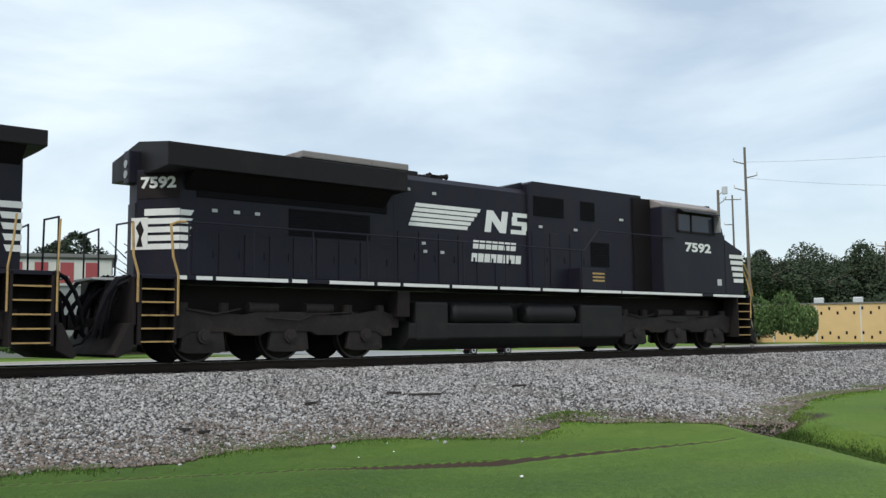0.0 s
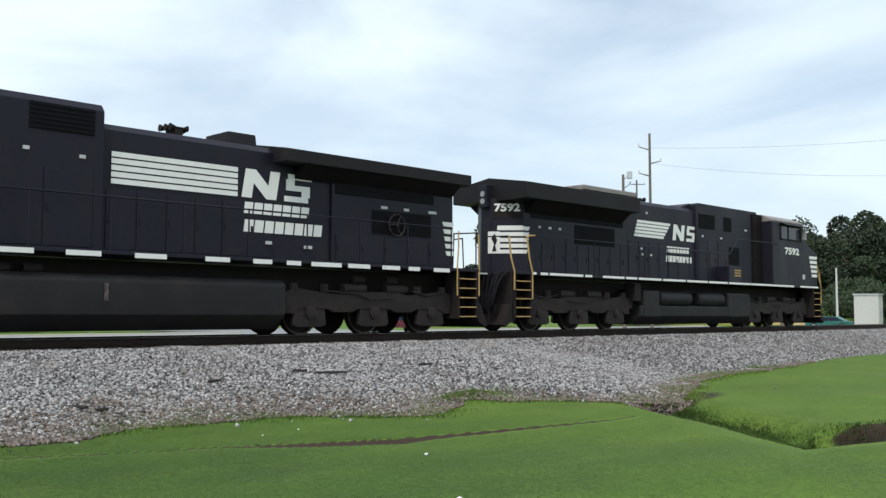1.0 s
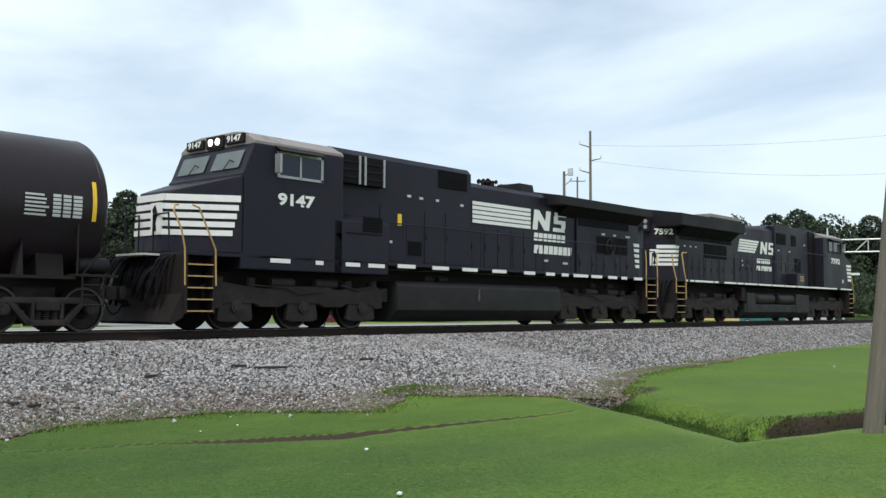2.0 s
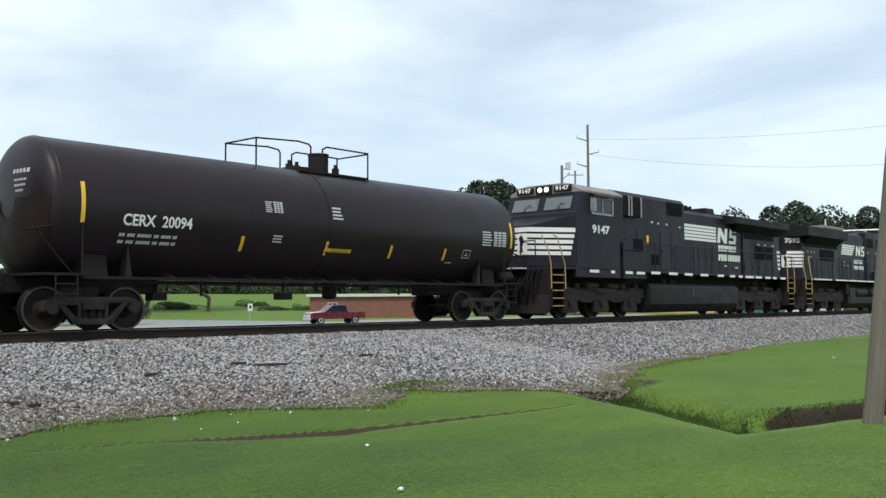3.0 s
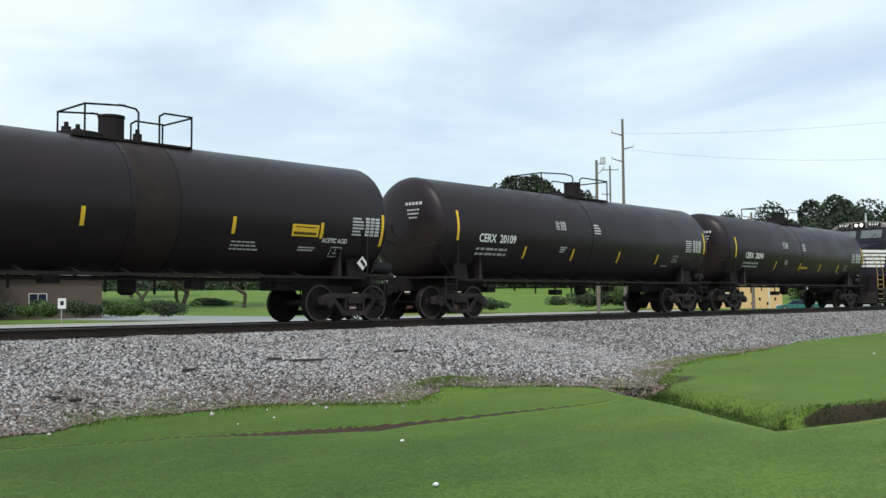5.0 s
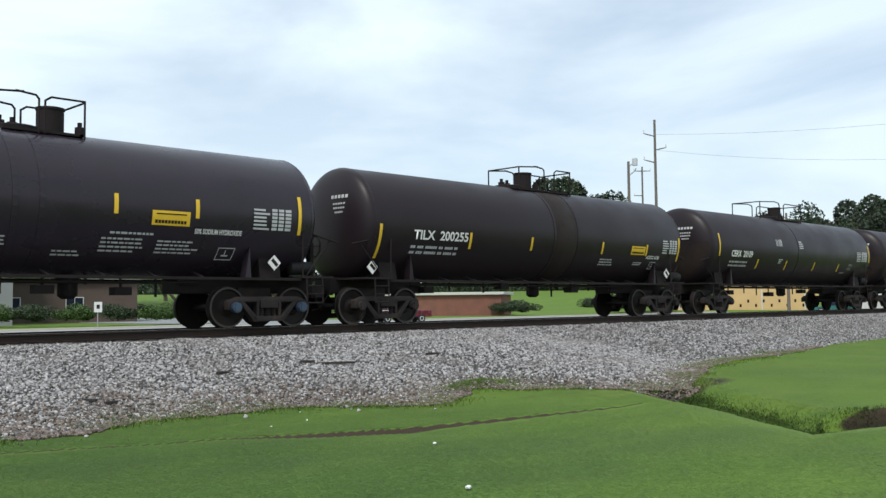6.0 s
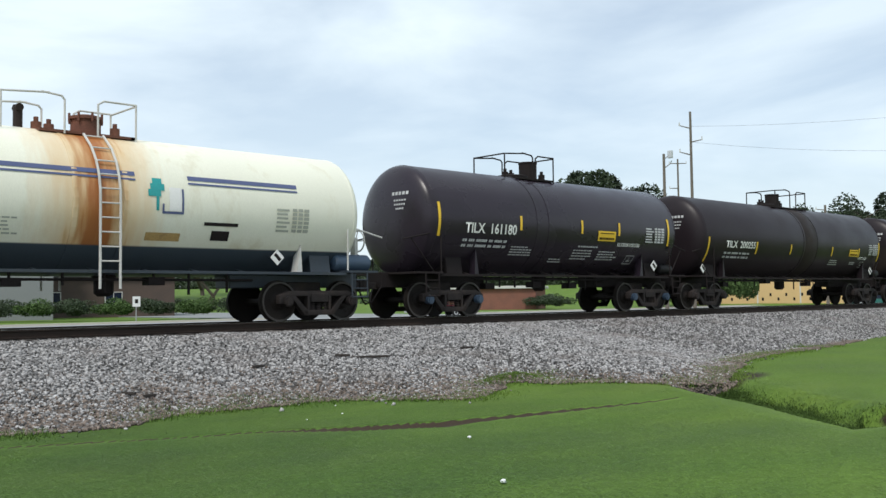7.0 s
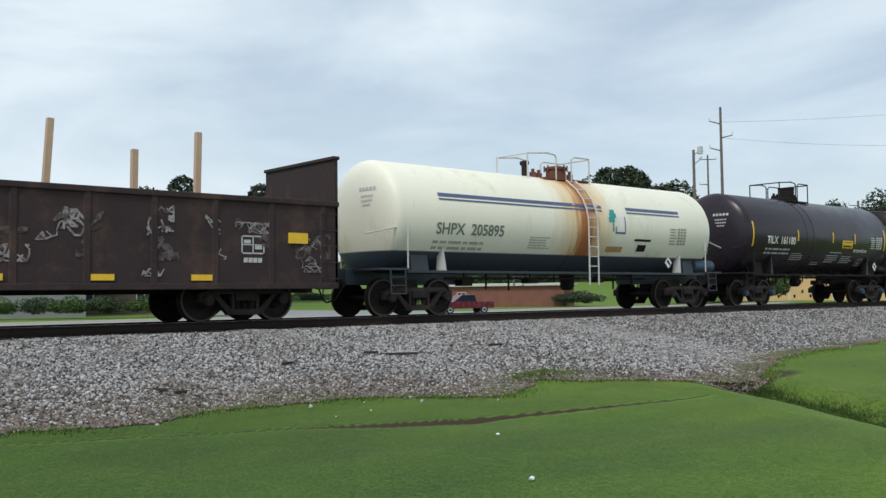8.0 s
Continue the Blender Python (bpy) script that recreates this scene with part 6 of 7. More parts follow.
    fr = [(0, 0.55, 0, 0.03), (0, 0.55, 0.36, 0.39), (0, 0.03, 0, 0.39), (0.52, 0.55, 0, 0.39), (0.26, 0.29, 0, 0.39), (0.06, 0.22, 0.22, 0.30), (0.32, 0.49, 0.10, 0.18), (0.03, 0.52, 0.185, 0.205)]
    stick_flat(bars_mesh("consolidated_stencil", fr, M_LIGHTTXT), "consolidated_stencil", car, 5.86, 1.42, -y - 0.004, -1)
    stick_flat(word_bars("stencil_line", [(0, 0.45, 0, 0.1, 4)], M_LIGHTTXT), "stencil_line", car, 5.9, 1.24, -y - 0.004, -1)
    rs = random.Random(5)

    def scrawl(x, z, w, h, n, r, mat=M_CHALK):
        bm = B()
        dep = 0.008 if mat is M_CHALK else 0.004
        for _ in range(n):
            p = [(x + rs.uniform(0, w), -y - dep, z + rs.uniform(0, h))]
            for _ in range(9):
                q = p[-1]
                p.append((min(x + w, max(x, q[0] + rs.uniform(-0.14, 0.16))), -y - dep, min(z + h, max(z, q[2] + rs.uniform(-0.16, 0.16)))))
            for a, b in zip(p, p[1:]):
                d = Vector((b[0] - a[0], 0, b[2] - a[2]))
                if d.length < 0.01:
                    continue
                nrm = Vector((-d.z, 0, d.x)).normalized() * r
                lift = Vector((0, -0.00015 * len(bm.faces), 0))
                vs = [bm.verts.new(Vector(c) + o + lift) for c, o in ((a, -nrm), (b, -nrm), (b, nrm), (a, nrm))]
                bm.faces.new(vs)
        part("graffiti", bm, mat, car, "worn pale graffiti scrawl")

    for a in ((5.72, 1.86, 0.85, 0.22, 9, 0.010), (L - 5.1, 1.75, 0.55, 0.6, 5, 0.016), (L - 3.9, 1.3, 0.5, 0.9, 3, 0.012), (L - 1.75, 1.05, 0.75, 0.75, 6, 0.010), (L - 6.7, 1.7, 0.4, 0.5, 4, 0.022), (L - 7.2, 1.6, 0.6, 0.35, 3, 0.012), (L - 5.6, 0.95, 1.2, 0.14, 3, 0.012), (L - 8.2, 1.2, 0.9, 0.3, 6, 0.014), (L - 9.6, 1.5, 0.8, 0.5, 5, 0.012), (-1.6, 1.3, 0.9, 0.6, 6, 0.012), (-4.2, 1.2, 1.1, 0.7, 6, 0.013)):
        scrawl(*a)
    for x in (5.75, L - 1.7, L - 5.0, L - 6.9, L - 8.3, L - 9.7, -1.7, -4.3):
        scrawl(x, rs.uniform(1.15, 1.6), rs.uniform(0.6, 1.0), rs.uniform(0.5, 0.85), 5, rs.uniform(0.022, 0.045), M_SMEAR)
    return car


leading_loco()
second_loco()
NONE = {"bars": [], "panels": [], "boxes": [], "yellow": [], "placards": []}


def marks(x, z, w, **k):
    return {**NONE, "x": x, "z": z, "w": w, **k}


RC, ZC = 1.47, 2.56
for u, num, extra in ((-30.88, "20094", 0), (-47.65, "20109", 1)):
    tank_car(u, 16.75, RC, ZC, 7.75, 6.45, 0.46, M_TANK, "dusty black tank car with yellow reflective bars and white number", "CERX", num, 1.35,
             marks(-6.02, 2.17, 1.66,
                   bars=[(-6.98, 2.18, 3.02), (-3.88, 1.76, 2.12), (-1.40, 1.76, 2.12), (1.28, 1.76, 2.12), (3.80, 1.76, 2.10), (7.12, 2.22, 3.02)] if extra else [(-6.95, 2.18, 3.0), (-3.0, 1.76, 2.10), (-0.4, 1.76, 2.10), (1.9, 1.76, 2.10), (4.1, 1.76, 2.10), (7.12, 2.22, 3.02)],
                   panels=[(5.75, 2.26, 1.15, 0.46, 6), (-2.36, 2.70, 0.52, 0.28, 6), (-2.1, 2.0, 0.35, 0.2, 3), (-0.25, 2.66, 0.4, 0.35, 4), (4.3, 1.7, 0.45, 0.05, 1)],
                   boxes=[(4.94, 1.86, 0.34, 0.24)], yellow=[] if extra else [(-0.3, 1.84, 0.8, 0.09)]),
             0.55, (-2.0, 1.80), bands=(-0.3,), shield=True)
tank_car(-64.43, 16.0, RC, ZC, 7.45, 6.35, 0.46, M_TANK, "black tank car with a brown seam band and yellow reflective bars", "TILX", "200255", 1.7,
         marks(-5.74, 2.16, 2.02,
               bars=[(-6.92, 1.65, 2.50), (-3.66, 1.98, 2.42), (-1.06, 2.02, 2.40), (2.44, 2.02, 2.40), (4.95, 2.02, 2.40), (6.92, 1.90, 2.70)],
               panels=[(5.95, 2.14, 0.90, 0.48, 6), (2.5, 1.68, 0.75, 0.24, 3), (4.4, 1.72, 0.5, 0.12, 2)],
               boxes=[(5.4, 1.60, 0.34, 0.24)], yellow=[(4.1, 2.05, 0.8, 0.28)], placards=[(-7.0, 1.42), (6.45, 1.46)]),
         0.30, (-0.60, 1.90), bands=(0.05, 1.2), wrap=(0.10, 1.15))
tank_car(-78.75, 13.2, RC, ZC, 5.72, 4.38, 0.46, M_TANKB, "glossy black short tank car with yellow reflective bars and white number", "TILX", "161180", 1.65,
         marks(-4.27, 2.20, 1.96,
               bars=[(-5.25, 2.08, 2.96), (-2.18, 2.34, 2.74), (0.48, 2.34, 2.74), (2.28, 2.34, 2.74), (4.92, 2.10, 2.98)],
               panels=[(3.72, 2.18, 1.0, 0.50, 6), (-2.4, 1.66, 0.9, 0.28, 4), (0.3, 1.60, 0.95, 0.32, 4), (1.5, 1.60, 0.9, 0.3, 4), (-0.6, 1.5, 0.6, 0.14, 2), (0.45, 1.95, 0.9, 0.1, 1)],
               boxes=[(2.97, 1.50, 0.42, 0.26)], yellow=[(1.30, 2.16, 0.86, 0.30)], placards=[(4.40, 1.46)]),
         -0.20, (-1.87, 0.25), bands=(-1.42, -0.92), caps=M_CAPBLUE, size=0.28)
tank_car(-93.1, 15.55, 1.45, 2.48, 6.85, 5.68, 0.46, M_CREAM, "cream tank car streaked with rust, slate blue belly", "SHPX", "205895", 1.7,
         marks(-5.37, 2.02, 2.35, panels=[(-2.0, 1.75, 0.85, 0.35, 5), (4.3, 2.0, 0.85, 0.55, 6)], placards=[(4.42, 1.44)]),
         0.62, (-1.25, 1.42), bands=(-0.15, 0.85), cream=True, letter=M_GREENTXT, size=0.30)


def cargo_words(car, words, x, z, size, width):
    stick_round(letters(words, size, M_WHITE, "cargo_words", width=width, bold=0.003), "cargo_words", car, x, z, RC, ZC, "white stencilled cargo name")


cargo_words(moving[4][0], "ACETIC ACID", 5.05, 1.93, 0.11, 0.80)
cargo_words(moving[5][0], "50% SODIUM HYDROXIDE", 2.30, 2.02, 0.11, 1.15)


def cream_marks():
    car = moving[-1][0]
    R, zc = 1.45, 2.48
    for x0, x1 in ((-5.27, 1.05), (2.19, 4.87)):
        stick_round(bars_mesh("blue_stripe", [(0, x1 - x0, 0, 0.09), (0, x1 - x0, -0.09, -0.05)], M_BLUE), "blue_stripe", car, x0, 2.98, R, zc, "thin double blue stripe")
    stick_round(bars_mesh("emblem", [(0.0, 0.30, 0.30, 0.44), (0.05, 0.25, 0.44, 0.55), (-0.05, 0.22, 0.18, 0.32), (0.12, 0.18, -0.1, 0.3)], M_TEAL), "emblem", car, 1.35, 2.42, R, zc, "teal and blue emblem")
    stick_round(bars_mesh("emblem_frame", [(0.15, 0.62, -0.1, -0.05), (0.58, 0.62, -0.1, 0.42), (0.15, 0.19, -0.1, 0.1)], M_BLUE), "emblem_frame", car, 1.45, 2.36, R, zc)
    stick_round(bars_mesh("emblem_patch", [(0.30, 0.57, -0.04, 0.44)], M_WHITE), "emblem_patch", car, 1.45, 2.36, R, zc)
    stick_round(bars_mesh("black_plate", [(0, 0.8, 0, 0.07)], M_UNDER), "black_plate", car, 2.55, 2.06, R, zc)
    stick_round(bars_mesh("dark_notice", [(0, 0.42, 0, 0.2)], M_UNDER), "dark_notice", car, 2.75, 1.76, R, zc)
    stick_round(bars_mesh("rust_notice", [(0, 0.75, 0, 0.16)], M_YELLOW), "rust_notice", car, 1.3, 1.72, R, zc, "faded orange notice")


cream_marks()
gondola(-109.8, 17.8)


# ---- behind the track ----
def plain(name, x0, x1, y0, y1, z0, z1, mat, label, category):
    return tagged(new(name, finish(name, box(B(), x0, x1, y0, y1, z0, z1), mat)), label, category, kind="structure")


GZ = -1.13
plain("road", -300, 420, 22, 46, GZ - 0.3, -1.06, M_ROAD, "pale worn asphalt road along the railway", "road")
plain("side_road", 43, 62, 46, 150, GZ - 0.3, -1.065, M_DRIVE, "grey asphalt side road", "road")
for a, b in ((-300, 43), (62, 420)):
    plain("kerb", a, b, 46, 46.5, GZ - 0.3, -0.93, M_KERB, "weathered concrete kerb", "kerb")


def clump_mesh(name, mat, n, rx, ry, rz, leaf, seed, lobes=9, hole=0.25):
    """Many small leaf cards gathered in uneven lobes."""
    rs = np.random.RandomState(seed)
    c = rs.normal(0, 0.45, (lobes, 3)) * np.array([rx, ry, rz])
    c[:, 2] = np.abs(c[:, 2]) * 0.6 + c[:, 2] * 0.4
    size = rs.uniform(0.32, 0.62, lobes)
    k = rs.randint(0, lobes, n)
    d = rs.normal(0, 1, (n, 3))
    d /= np.linalg.norm(d, axis=1)[:, None]
    p = c[k] + d * (size[k] * rs.uniform(0.55, 1.0, n) ** 0.6)[:, None] * np.array([rx, ry, rz])
    u = rs.normal(0, 1, (n, 3))
    u /= np.linalg.norm(u, axis=1)[:, None]
    w = np.cross(u, rs.normal(0, 1, (n, 3)))
    w /= np.linalg.norm(w, axis=1)[:, None]
    s = leaf * rs.uniform(0.6, 1.4, (n, 1))
    v = np.stack([p - u * s, p + w * s * 0.55, p + u * s, p - w * s * 0.55], 1).reshape(-1, 3)
    f = np.arange(n * 4).reshape(-1, 4)
    me = bpy.data.meshes.new(name)
    me.from_pydata(v.tolist(), [], f.tolist())
    me.materials.append(mat)
    return me


def trunk_mesh(hgt, r, seed):
    rs = random.Random(seed)
    bm = B()
    p = Vector((0, 0, -0.3))
    pts = [p]
    for i in range(5):
        pts.append(Vector((rs.uniform(-0.25, 0.25), rs.uniform(-0.25, 0.25), hgt * (i + 1) / 5)))
    for i, (a, b) in enumerate(zip(pts, pts[1:])):
        rod(bm, a, b, r * (1 - i * 0.16), r * (1 - (i + 1) * 0.16), 8)
    for i in range(7):
        a = pts[2] + (pts[5] - pts[2]) * rs.random()
        g = rs.uniform(0, 6.28)
        rod(bm, a, a + Vector((math.cos(g) * hgt * 0.22, math.sin(g) * hgt * 0.22, hgt * 0.14)), r * 0.3, r * 0.08, 6)
    return finish("trunk", bm, M_BARK)


TREE = []
for i, (lobes, rx, rz, m, seed) in enumerate(((11, 0.24, 0.30, 0, 41), (13, 0.30, 0.34, 1, 42), (8, 0.20, 0.22, 0, 43), (12, 0.28, 0.36, 1, 44))):
    TREE.append((clump_mesh("crown", M_LEAF[m], 10500, rx, rx, rz, 0.0140, seed, lobes), trunk_mesh(0.75, 0.018, seed)))


def tree(x, y, top, kind, turn, wide=1.0, label="tall broad-leaved tree with dense dark green crown"):
    hgt = top - GZ
    ob = thing("tree", label, "tree", at=pose(x, y, GZ, 0, 0, turn) @ Matrix.Diagonal((hgt * wide, hgt * wide, hgt, 1)))
    part("trunk", TREE[kind][1], None, ob)
    part("crown", TREE[kind][0], None, ob, at=Matrix.Translation((0, 0, 0.60)))
    return ob


rt = random.Random(77)
for x, y, z in ((180.9, 122.9, 30.0), (186, 118.0, 28.5), (176.5, 127.0, 27.5), (49.0, 96.0, 13.0), (55.0, 104.0, 13.5), (40.0, 98.0, 13.0), (66.0, 106.0, 13.0), (72.0, 108.0, 12.5), (79.0, 106.0, 13.0), (231.2, 99.8, 21.0), (239.4, 82.2, 24.7), (235.9, 63.6, 23.8), (238.3, 52.0, 22.4), (76.2, 110.0, 17.0), (214.4, 109.3, 23.0), (217.7, 103.7, 22.5), (213.8, 89.9, 20.0), (216.8, 83.6, 21.5), (66.6, 126.3, 19.0), (82.3, 129.6, 19.0), (62.8, 127.9, 17.5), (220.8, 74.7, 23.0), (225.3, 63.5, 23.2), (60.3, 165, 19.0), (85.6, 104.0, 15.0)):
    kind = rt.randrange(4)
    tree(x, y, z * (1.02 if (213 < x < 222 and y > 70) else 1.13 if x > 222 else 1.14) + (0 if x > 210 or z < 14 else 1.0), 2 if z < 14 else kind, rt.uniform(0, 360), rt.uniform(0.9, 1.15))
# the wood that closes the view
for i in range(46):
    a = radians(14 + i * 1.72 + rt.uniform(-0.6, 0.6))
    d = rt.uniform(262, 320)
    low = 15 + 6 * max(0, math.sin(i * 0.31)) if i > 20 else 13.5
    tree(math.sin(a) * d, math.cos(a) * d - 19, low + 2.0 + rt.uniform(-2, 2.5), rt.randrange(4), rt.uniform(0, 360), rt.uniform(1.0, 1.4), "distant tree of the dark green wood")
for i in range(16):
    x = 175 + i * 6 + rt.uniform(-2, 2)
    tree(x, 100 - i * 4.4 + rt.uniform(-4, 4), rt.uniform(13, 18), rt.randrange(4), rt.uniform(0, 360), 1.5, "lower tree at the edge of the wood")
BUSH = [clump_mesh("shrub", M_LEAF[2], 5600, 1.0, 1.0, 0.75, 0.052, 61, 10), clump_mesh("shrub", M_LEAF[1], 5000, 1.0, 1.0, 0.8, 0.052, 62, 12)]


def shrub(x, y, w, hgt, kind, label="rounded green shrub"):
    ob = new("bush", BUSH[kind])
    ob.matrix_basis = pose(x, y, GZ + hgt * 0.42, 0, 0, rt.uniform(0, 360)) @ Matrix.Diagonal((w / 2, w / 2, hgt / 1.7, 1))
    return tagged(ob, label, "bush")


for x, y, w, hgt in ((98, 41.5, 5.0, 7.0), (99.3, 39.0, 4.8, 7.4), (100.3, 37.4, 3.8, 5.6)):
    shrub(x, y, w, hgt, 0, "large leafy green bush beside a tan wall")
for i in range(8):
    shrub(24 + i * 2.9, 66.5 - i * 1.5 + rt.uniform(-0.4, 0.4), 3.4, 2.3, i % 2, "clipped hedge bush by the roadside")
for x, y, w, hgt in ((91.5, 61.5, 4.5, 2.4), (93.5, 60.5, 3.5, 2.0), (112, 52, 7, 4.5), (115, 54, 6, 4), (108, 55, 5, 3.2)):
    shrub(x, y, w, hgt, 1, "green shrub beside a brick building")

for i in range(26):
    a, d = radians(26 + i * 1.45), 150 + 25 * rt.random()
    shrub(math.sin(a) * d, math.cos(a) * d - 19, rt.uniform(3, 6), rt.uniform(1.5, 3.2), i % 2, "low brush on the grassy rise")

# brush close behind the crossing
for i in range(22):
    a, d = radians(68.5 + i * 0.45 + rt.uniform(-0.2, 0.2)), rt.uniform(136, 165)
    shrub(math.sin(a) * d, math.cos(a) * d - 19, rt.uniform(6, 9), rt.uniform(5, 8.5), 1, "dark brush below the trees")

for i in range(64):
    a, d = radians(16 + i * 1.12 + rt.uniform(-0.4, 0.4)), rt.uniform(212, 240)
    ob = shrub(math.sin(a) * d, math.cos(a) * d - 19, rt.uniform(9, 15), rt.uniform(9, 13), 1, "undergrowth at the edge of the wood")


def building(x, y, turn, w, depth, hgt, mat, label, windows, roof_mat=None, over=0.4, door=None):
    ob = thing("building", label, "building", at=pose(x, y, GZ, 0, 0, turn))
    wall = part("wall", box(B(), 0, w, 0, depth, -0.2, hgt), mat, ob)
    part("roof", box(B(), -over, w + over, -over, depth + over, hgt + 0.004, hgt + 0.35, 0.05), roof_mat or M_ROOFB, ob, "flat roof with a pale edge")
    for a, b, z0, z1 in windows:
        wi = part("window", box(B(), a, b, -0.02, 0.06, z0, z1), M_GLASS, ob)
        bm = B()
        for q in ((a - 0.08, a, z0 - 0.08, z1 + 0.08), (b, b + 0.08, z0 - 0.08, z1 + 0.08), (a, b, z1, z1 + 0.08), (a, b, z0 - 0.08, z0), ((a + b) / 2 - 0.03, (a + b) / 2 + 0.03, z0, z1)):
            box(bm, q[0], q[1], -0.05, 0.0, q[2], q[3])
        part("frame", bm, M_PALE, wi)
    return ob


building(82.0, 75.5, -56, 16.5, 10, 2.7, M_BRICK, "low red brick building with pale canopy", [(2.5, 3.6, 1.0, 1.9)], M_PALE)
building(32.5, 81.5, -21, 17, 14, 4.2, M_DIMBRICK, "long low brick building behind hedges", [(4 + 6 * i, 5.6 + 6 * i, 1.4, 2.6) for i in range(2)])


def store():
    ob = building(8.0, 79.0, -20, 27, 12, 9.2, M_DRIVE, "grey store building with red sign letters", [(3, 8, 0.8, 3.0), (11, 18, 0.8, 3.0)], M_ROOFB)
    sg = part("sign", box(B(), 6.5, 26.9, -0.16, -0.04, 6.6, 9.0, 0.03), M_PALE, ob, "white sign board with red shapes")
    for i in range(6):
        x = 13.6 + i * 2.2
        part("sign_letter", box(B(), x, x + 1.15, -0.22, -0.164, 6.85, 8.75), M_SIGNRED, sg)
    return ob


M_SIGNRED = material("red_sign_paint", (0.30, 0.05, 0.055), 0.5, spread=0.08)


def tan_wall():
    """A long tan panel wall with rows of dark openings and pale joints."""
    ob = thing("panel_building", "tan panel building with rows of small dark openings", "building", at=pose(118.8, 55.8, GZ, 0, 0, -63.4))
    part("wall", box(B(), 0, 21.2, 0, 8, -0.2, 5.45), M_TAN, ob)
    part("roof", box(B(), -0.15, 21.35, -0.15, 8.2, 5.454, 5.62), M_ROOFB, ob)
    rs = random.Random(9)
    for i in range(40):
        x, z = 0.6 + (i % 20) * 1.03, (0.7, 4.0)[i // 20]
        part("opening", box(B(), x, x + 0.26, -0.012, 0.05, z + 0.62 * (i % 2), z + 0.62 * (i % 2) + 0.42), M_GRILLE, ob)
    for i in range(4):
        part("joint", box(B(), 2.6 + i * 5.6, 2.78 + i * 5.6, -0.03, 0.0, 0, 5.4), M_PALE, ob)
    for x in (8, 13):
        part("roof_vent", box(B(), x, x + 1.3, 2, 3.4, 5.62, 6.4, 0.1), M_SILVER, ob)
    return ob


tan_wall()


def pole(x, y, top, r, mat, label, arms=(), lean=(0, 0), name="utility_pole"):
    ob = thing(name, label, "pole", at=pose(x, y, GZ, lean[0], lean[1], 0))
    hgt = top - GZ
    part("shaft", rod(B(), (0, 0, -0.5), (0, 0, hgt), r, r * 0.62, 12), mat, ob)
    for z, dx, dy, dz, w in arms:
        arm = part("arm", rod(B(), (0, 0, hgt * z), (dx, dy, hgt * z + dz), w, w * 0.7, 6), mat, ob)
        part("insulator", rod(B(), (dx, dy, hgt * z + dz - 0.05), (dx, dy, hgt * z + dz + 0.35), 0.08, 0.05, 8), M_PALE, arm)
    return ob


pole(88.7, 37.0, 20.2, 0.20, M_POLE, "tall utility pole with three short arms", [(0.915, -0.75, 0.9, 0.35, 0.07), (0.845, 0.75, -0.9, 0.25, 0.07), (0.78, -0.75, 0.9, 0.35, 0.07)])
lp = pole(78.8, 33.8, 14.3, 0.20, M_POLE, "wooden pole carrying a square floodlight", [])
for z in (14.5, 15.4):
    part("bracket", bend(B(), [(0, 0, z - 0.5), (0.40, -0.50, z), (0.40, -0.62, z + 0.25)], 0.05), M_STEEL, lp)
part("floodlight", box(B(), 0.22, 0.56, -0.72, -0.26, 15.0, 15.75, 0.05), M_SILVER, lp)
pole(125.6, 62.8, 21.4, 0.2, M_POLE, "distant utility pole with crossarms", [(0.97, -0.9, 0.9, 0, 0.08), (0.97, 0.9, -0.9, 0, 0.08), (0.80, -0.9, 0.9, 0, 0.08)])
pole(116.5, 35.5, 11.6, 0.22, M_POLE, "leaning weathered pole before the wood", [(0.95, -0.8, 0.8, 0.1, 0.07)])
pole(115.7, 28.1, 6.2, 0.16, M_PALE, "short pale post beside a white hut")
near = pole(12.9, -15.25, 9.0, 0.130, M_POLE, "near weathered wooden utility pole on the lawn", lean=(4.5, 5.4))
# wires from pole to pole
for a, b, sag in (((88.7, 37.0, 16.9), (120.0, -10.0, 17.8), 2.4), ((88.7, 37.0, 18.6), (120.0, -10.0, 22.4), 1.6)):
    bm = B()
    pts = [tuple(Vector(a).lerp(Vector(b), i / 12) - Vector((0, 0, 4 * sag * (i / 12) * (1 - i / 12)))) for i in range(13)]
    for p, q in zip(pts, pts[1:]):
        rod(bm, p, q, 0.010, seg=5)
    tagged(part("overhead_wire", bm, M_UNDER), "thin sagging overhead wire between poles", "wire")

hut = thing("equipment_hut", "white metal equipment hut beside the railway", "hut", at=pose(112, 23.0, GZ, 0, 0, 10))
part("body", box(B(), -1.3, 1.3, -1.3, 1.3, 0, 3.9, 0.05), M_PALE, hut)
part("hut_roof", box(B(), -1.4, 1.4, -1.4, 1.4, 3.904, 4.05), M_SILVER, hut)
part("hut_door", box(B(), -0.45, 0.45, -1.33, -1.30, 0.1, 2.2), M_SILVER, hut)

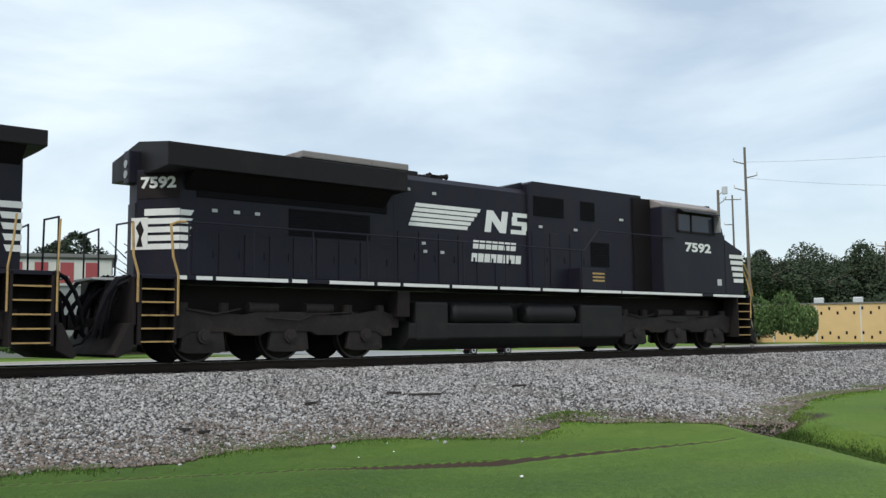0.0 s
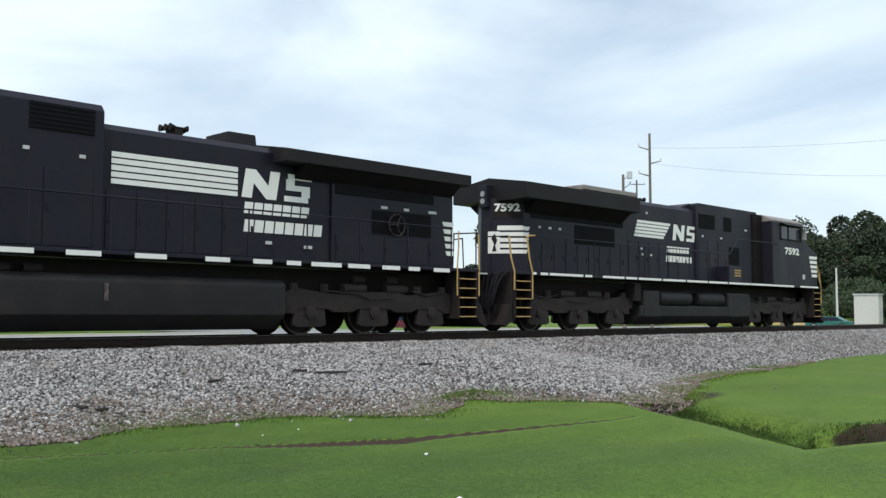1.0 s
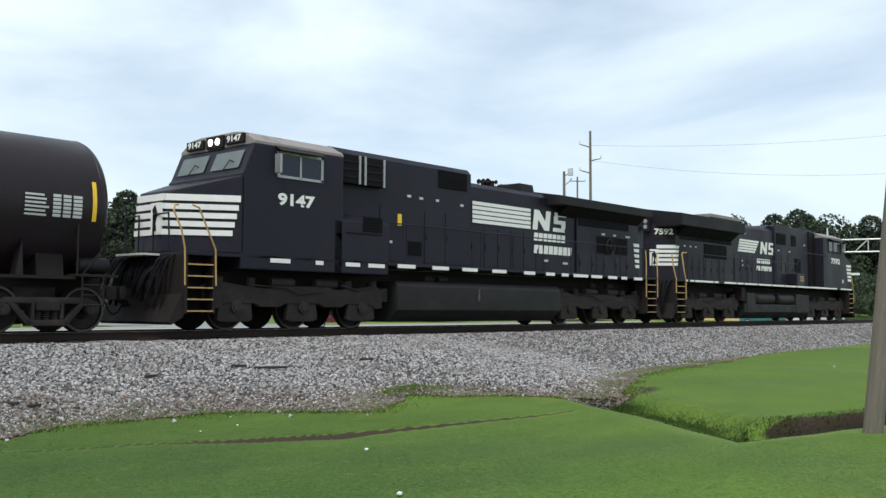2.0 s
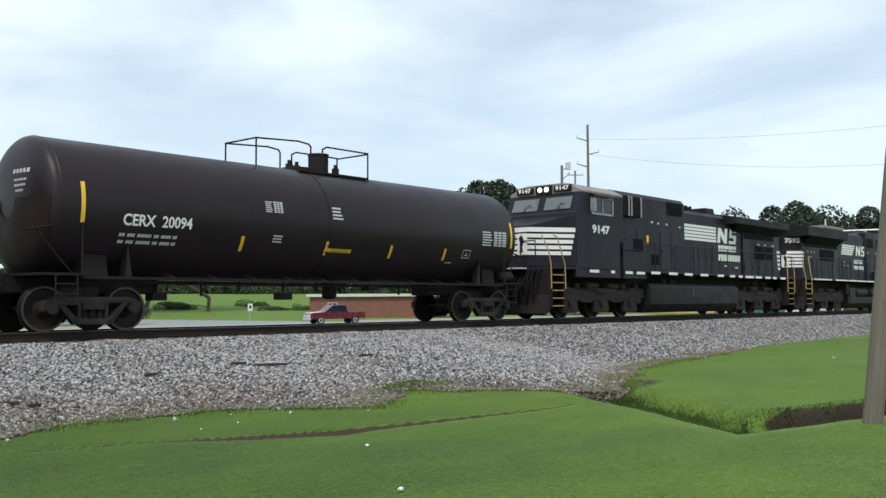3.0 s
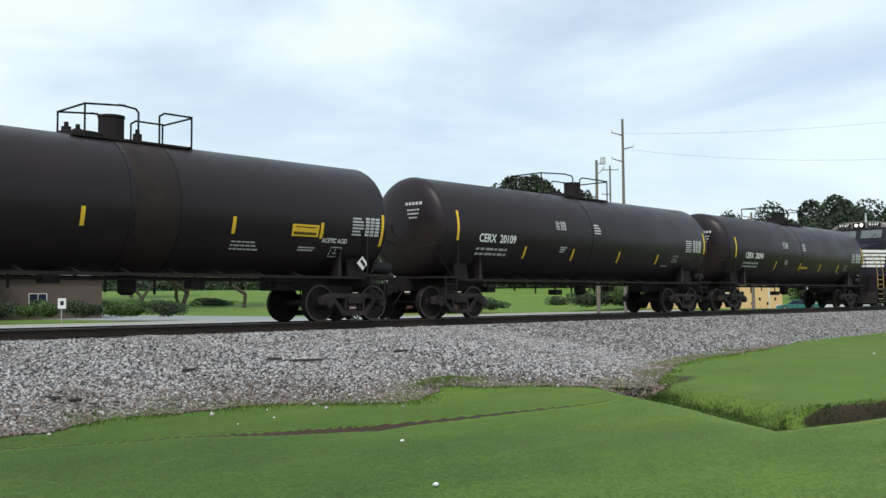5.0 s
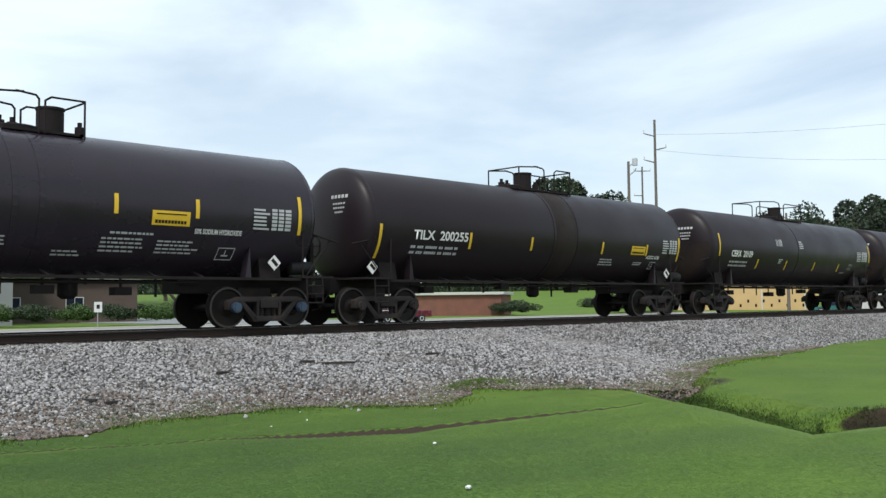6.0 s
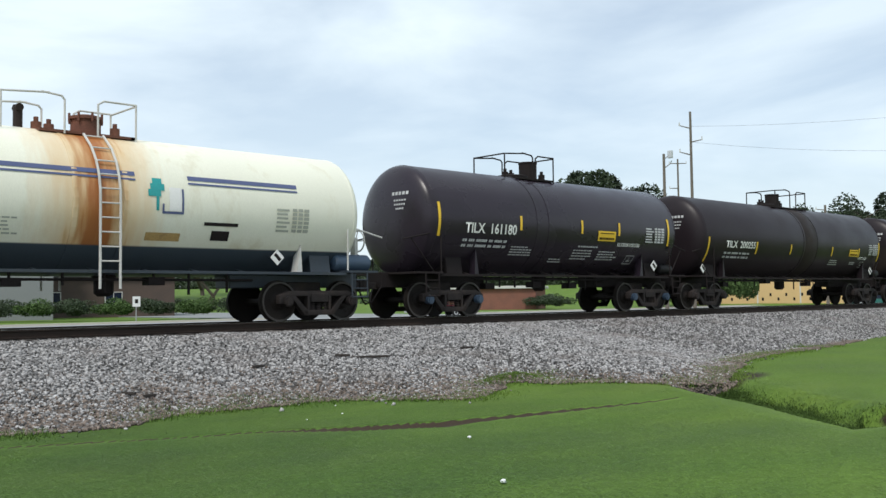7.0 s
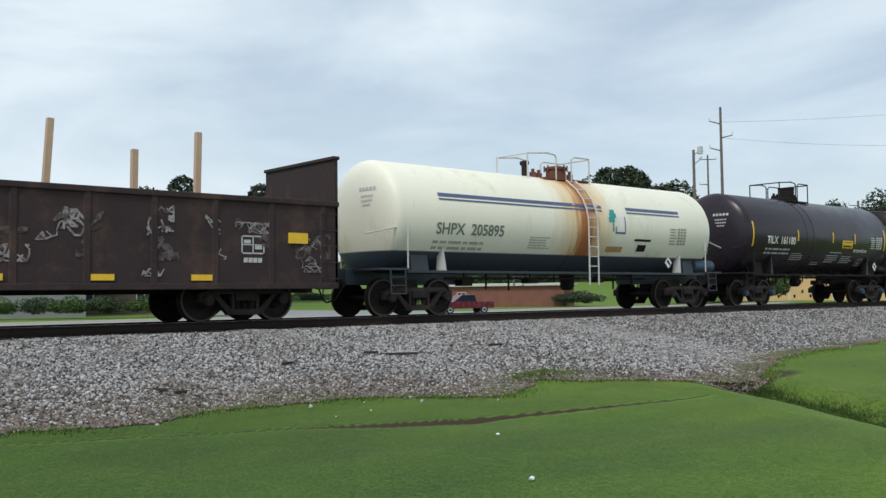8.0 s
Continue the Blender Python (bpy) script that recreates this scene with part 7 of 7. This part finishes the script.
# signal bridge over the road crossing
sb = thing("crossing_signal", "pale cantilever signal mast with gate mechanism by the crossing", "signal", at=pose(70.9, 5.4, -1.0))
part("mast", rod(B(), (0, 0, -0.3), (0, 0, 6.7), 0.19, 0.17, 14), M_SILVER, sb)
part("mast_cap", rod(B(), (0, 0, 6.7), (0, 0, 7.6), 0.10, 0.04, 10), M_SILVER, sb)
part("second_mast", rod(B(), (0.35, -0.9, -0.3), (0.35, -0.9, 5.6), 0.08, seg=10), M_SILVER, sb)
bm = B()
for z in (5.8, 6.7):
    rod(bm, (0, 0, z), (1.5, -5.2, z), 0.06, seg=8)
for i in range(6):
    rod(bm, (0.25 * i, -0.87 * i, 5.8), (0.25 * (i + 1), -0.87 * (i + 1), 6.7) if i % 2 == 0 and i < 5 else (0.25 * i, -0.87 * i, 6.7), 0.04, seg=6)
part("cantilever_truss", bm, M_SILVER, sb)
part("far_leg", rod(B(), (1.45, -5.0, -0.3), (1.45, -5.0, 5.8), 0.11, seg=10), M_SILVER, sb)
for y, z in ((-3.3, 6.2), (-4.2, 6.2), (0.3, 3.4), (0.3, 2.6)):
    lampb = part("signal_lamp", rod(B(), (-0.15 - 0.25 * y / 0.9 * 0, y, z), (0.12, y, z), 0.18, 0.14, 12), M_UNDER, sb)
part("gate_box", box(B(), -0.35, 0.35, -0.3, 0.5, 0.6, 1.7, 0.05), M_SILVER, sb)
part("gate_arm", box(B(), -0.06, 0.06, -2.2, 0.0, 4.1, 4.25), M_WHITE, sb)


def small_sign(x, y, top):
    ob = thing("road_sign", "small white sign on a thin post", "sign", at=pose(x, y, GZ))
    part("post", rod(B(), (0, 0, -0.2), (0, 0, top - GZ), 0.04, seg=8), M_STEEL, ob)
    part("plate", box(B(), -0.3, 0.3, -0.06, -0.045, top - GZ - 0.75, top - GZ), M_WHITE, ob)
    part("plate_mark", box(B(), -0.12, 0.12, -0.068, -0.061, top - GZ - 0.5, top - GZ - 0.2), M_UNDER, ob)


small_sign(31.0, 47.4, 0.87)
small_sign(60.7, 60.2, 0.72)


def road_vehicle(x, y, turn, kind, paint, label):
    ob = thing("pickup_truck" if kind else "car", label, "pickup truck" if kind else "car", at=pose(x, y, -1.06, 0, 0, turn) @ Matrix.Diagonal((0.89, 0.92, 0.92, 1) if kind else (1.0, 1.0, 1.0, 1)))
    if kind:
        prof = [(-2.75, 0.45), (-2.75, 0.85), (-2.6, 1.02), (-1.35, 1.12), (-0.55, 1.72), (0.75, 1.75), (0.95, 1.12), (2.7, 1.10), (2.75, 0.5)]
        cabin = [(-1.15, 1.14), (-0.50, 1.66), (0.70, 1.68), (0.86, 1.14)]
    else:
        prof = [(-2.3, 0.35), (-2.3, 0.72), (-1.3, 0.9), (-0.5, 1.38), (0.9, 1.38), (1.7, 0.95), (2.3, 0.85), (2.3, 0.4)]
        cabin = [(-1.1, 0.92), (-0.45, 1.32), (0.85, 1.32), (1.5, 0.95)]
    body = part("body", prism(B(), prof, -0.92, 0.92, "y", 0.06), paint, ob)
    if kind:
        part("bed", box(B(), 1.05, 2.65, -0.78, 0.78, 0.8, 1.105), M_UNDER, body)
        # silver sheet paints the pale reflection on the red bonnet
        part("hood_reflection", prism(B(), [(-2.72, 0.86), (-2.58, 1.035), (-1.4, 1.135), (-1.4, 1.10)], -0.90, 0.90, "y"), M_SILVER, body, "silver panel painted as the bonnet's reflection")
    for k in (-1, 1):
        part("side_glass", prism(B(), cabin, *sorted((0.925 * k, 0.935 * k)), "y"), M_GLASS, body)
        for a in (-1.75, 1.7) if kind else (-1.4, 1.4):
            wh = part("wheel", lathe(B(), [(0.70 * k, 0.05), (0.70 * k, 0.36), (0.94 * k, 0.36), (0.95 * k, 0.22)], 20, "y", (a, 0, 0.36)), M_TYRE, ob)
            part("rim", lathe(B(), [(0.94 * k, 0.02), (0.955 * k, 0.2), (0.93 * k, 0.22)], 14, "y", (a, 0, 0.36)), M_SILVER, wh)
        part("headlight", box(B(), prof[0][0] - 0.01, prof[0][0] + 0.06, *sorted((0.55 * k, 0.85 * k)), 0.66, 0.82), M_WHITE, body)
    part("windscreen", prism(B(), [(cabin[0][0] - 0.16, cabin[0][1] + 0.0), (cabin[1][0] - 0.14, cabin[1][1] - 0.02), (cabin[1][0] - 0.12, cabin[1][1] - 0.02), (cabin[0][0] - 0.14, cabin[0][1])], -0.8, 0.8, "y"), M_GLASSL, body)
    part("grille", box(B(), prof[0][0] - 0.03, prof[0][0] + 0.05, -0.55, 0.55, 0.60, 0.86, 0.02), M_SILVER, body, "bright silver grille")
    part("bumper", box(B(), prof[0][0] - 0.08, prof[0][0] + 0.05, -0.9, 0.9, 0.38, 0.6, 0.03), M_SILVER, body)
    return ob


road_vehicle(54.0, 40.0, -20, 1, M_RED, "dark red pickup truck on the road, pale reflection painted on its bonnet")
road_vehicle(101.6, 23.2, -80, 0, M_GREENCAR, "green saloon car parked beside the railway")
store()


# ---- what moves ----
def motions():
    ts, ss = [t for t, _ in TRAVEL], [s for _, s in TRAVEL]
    for car, u, turn in moving:
        walk(car, [(t, pose(u + s, 0, 0, 0, 0, turn)) for t, s in TRAVEL])
    steps_ = [i / FPS for i in range(int(8 * FPS) + 1)]
    way = np.interp(steps_, ts, ss) - ss[0]
    for n, (ws, x, r) in enumerate(rolling):
        back = -1 if ws.parent.parent is moving[1][0] else 1
        walk(ws, [(t, pose(x, 0, r, 0, back * math.degrees(w / r) + n * 37, 0)) for t, w in zip(steps_, way)])


motions()
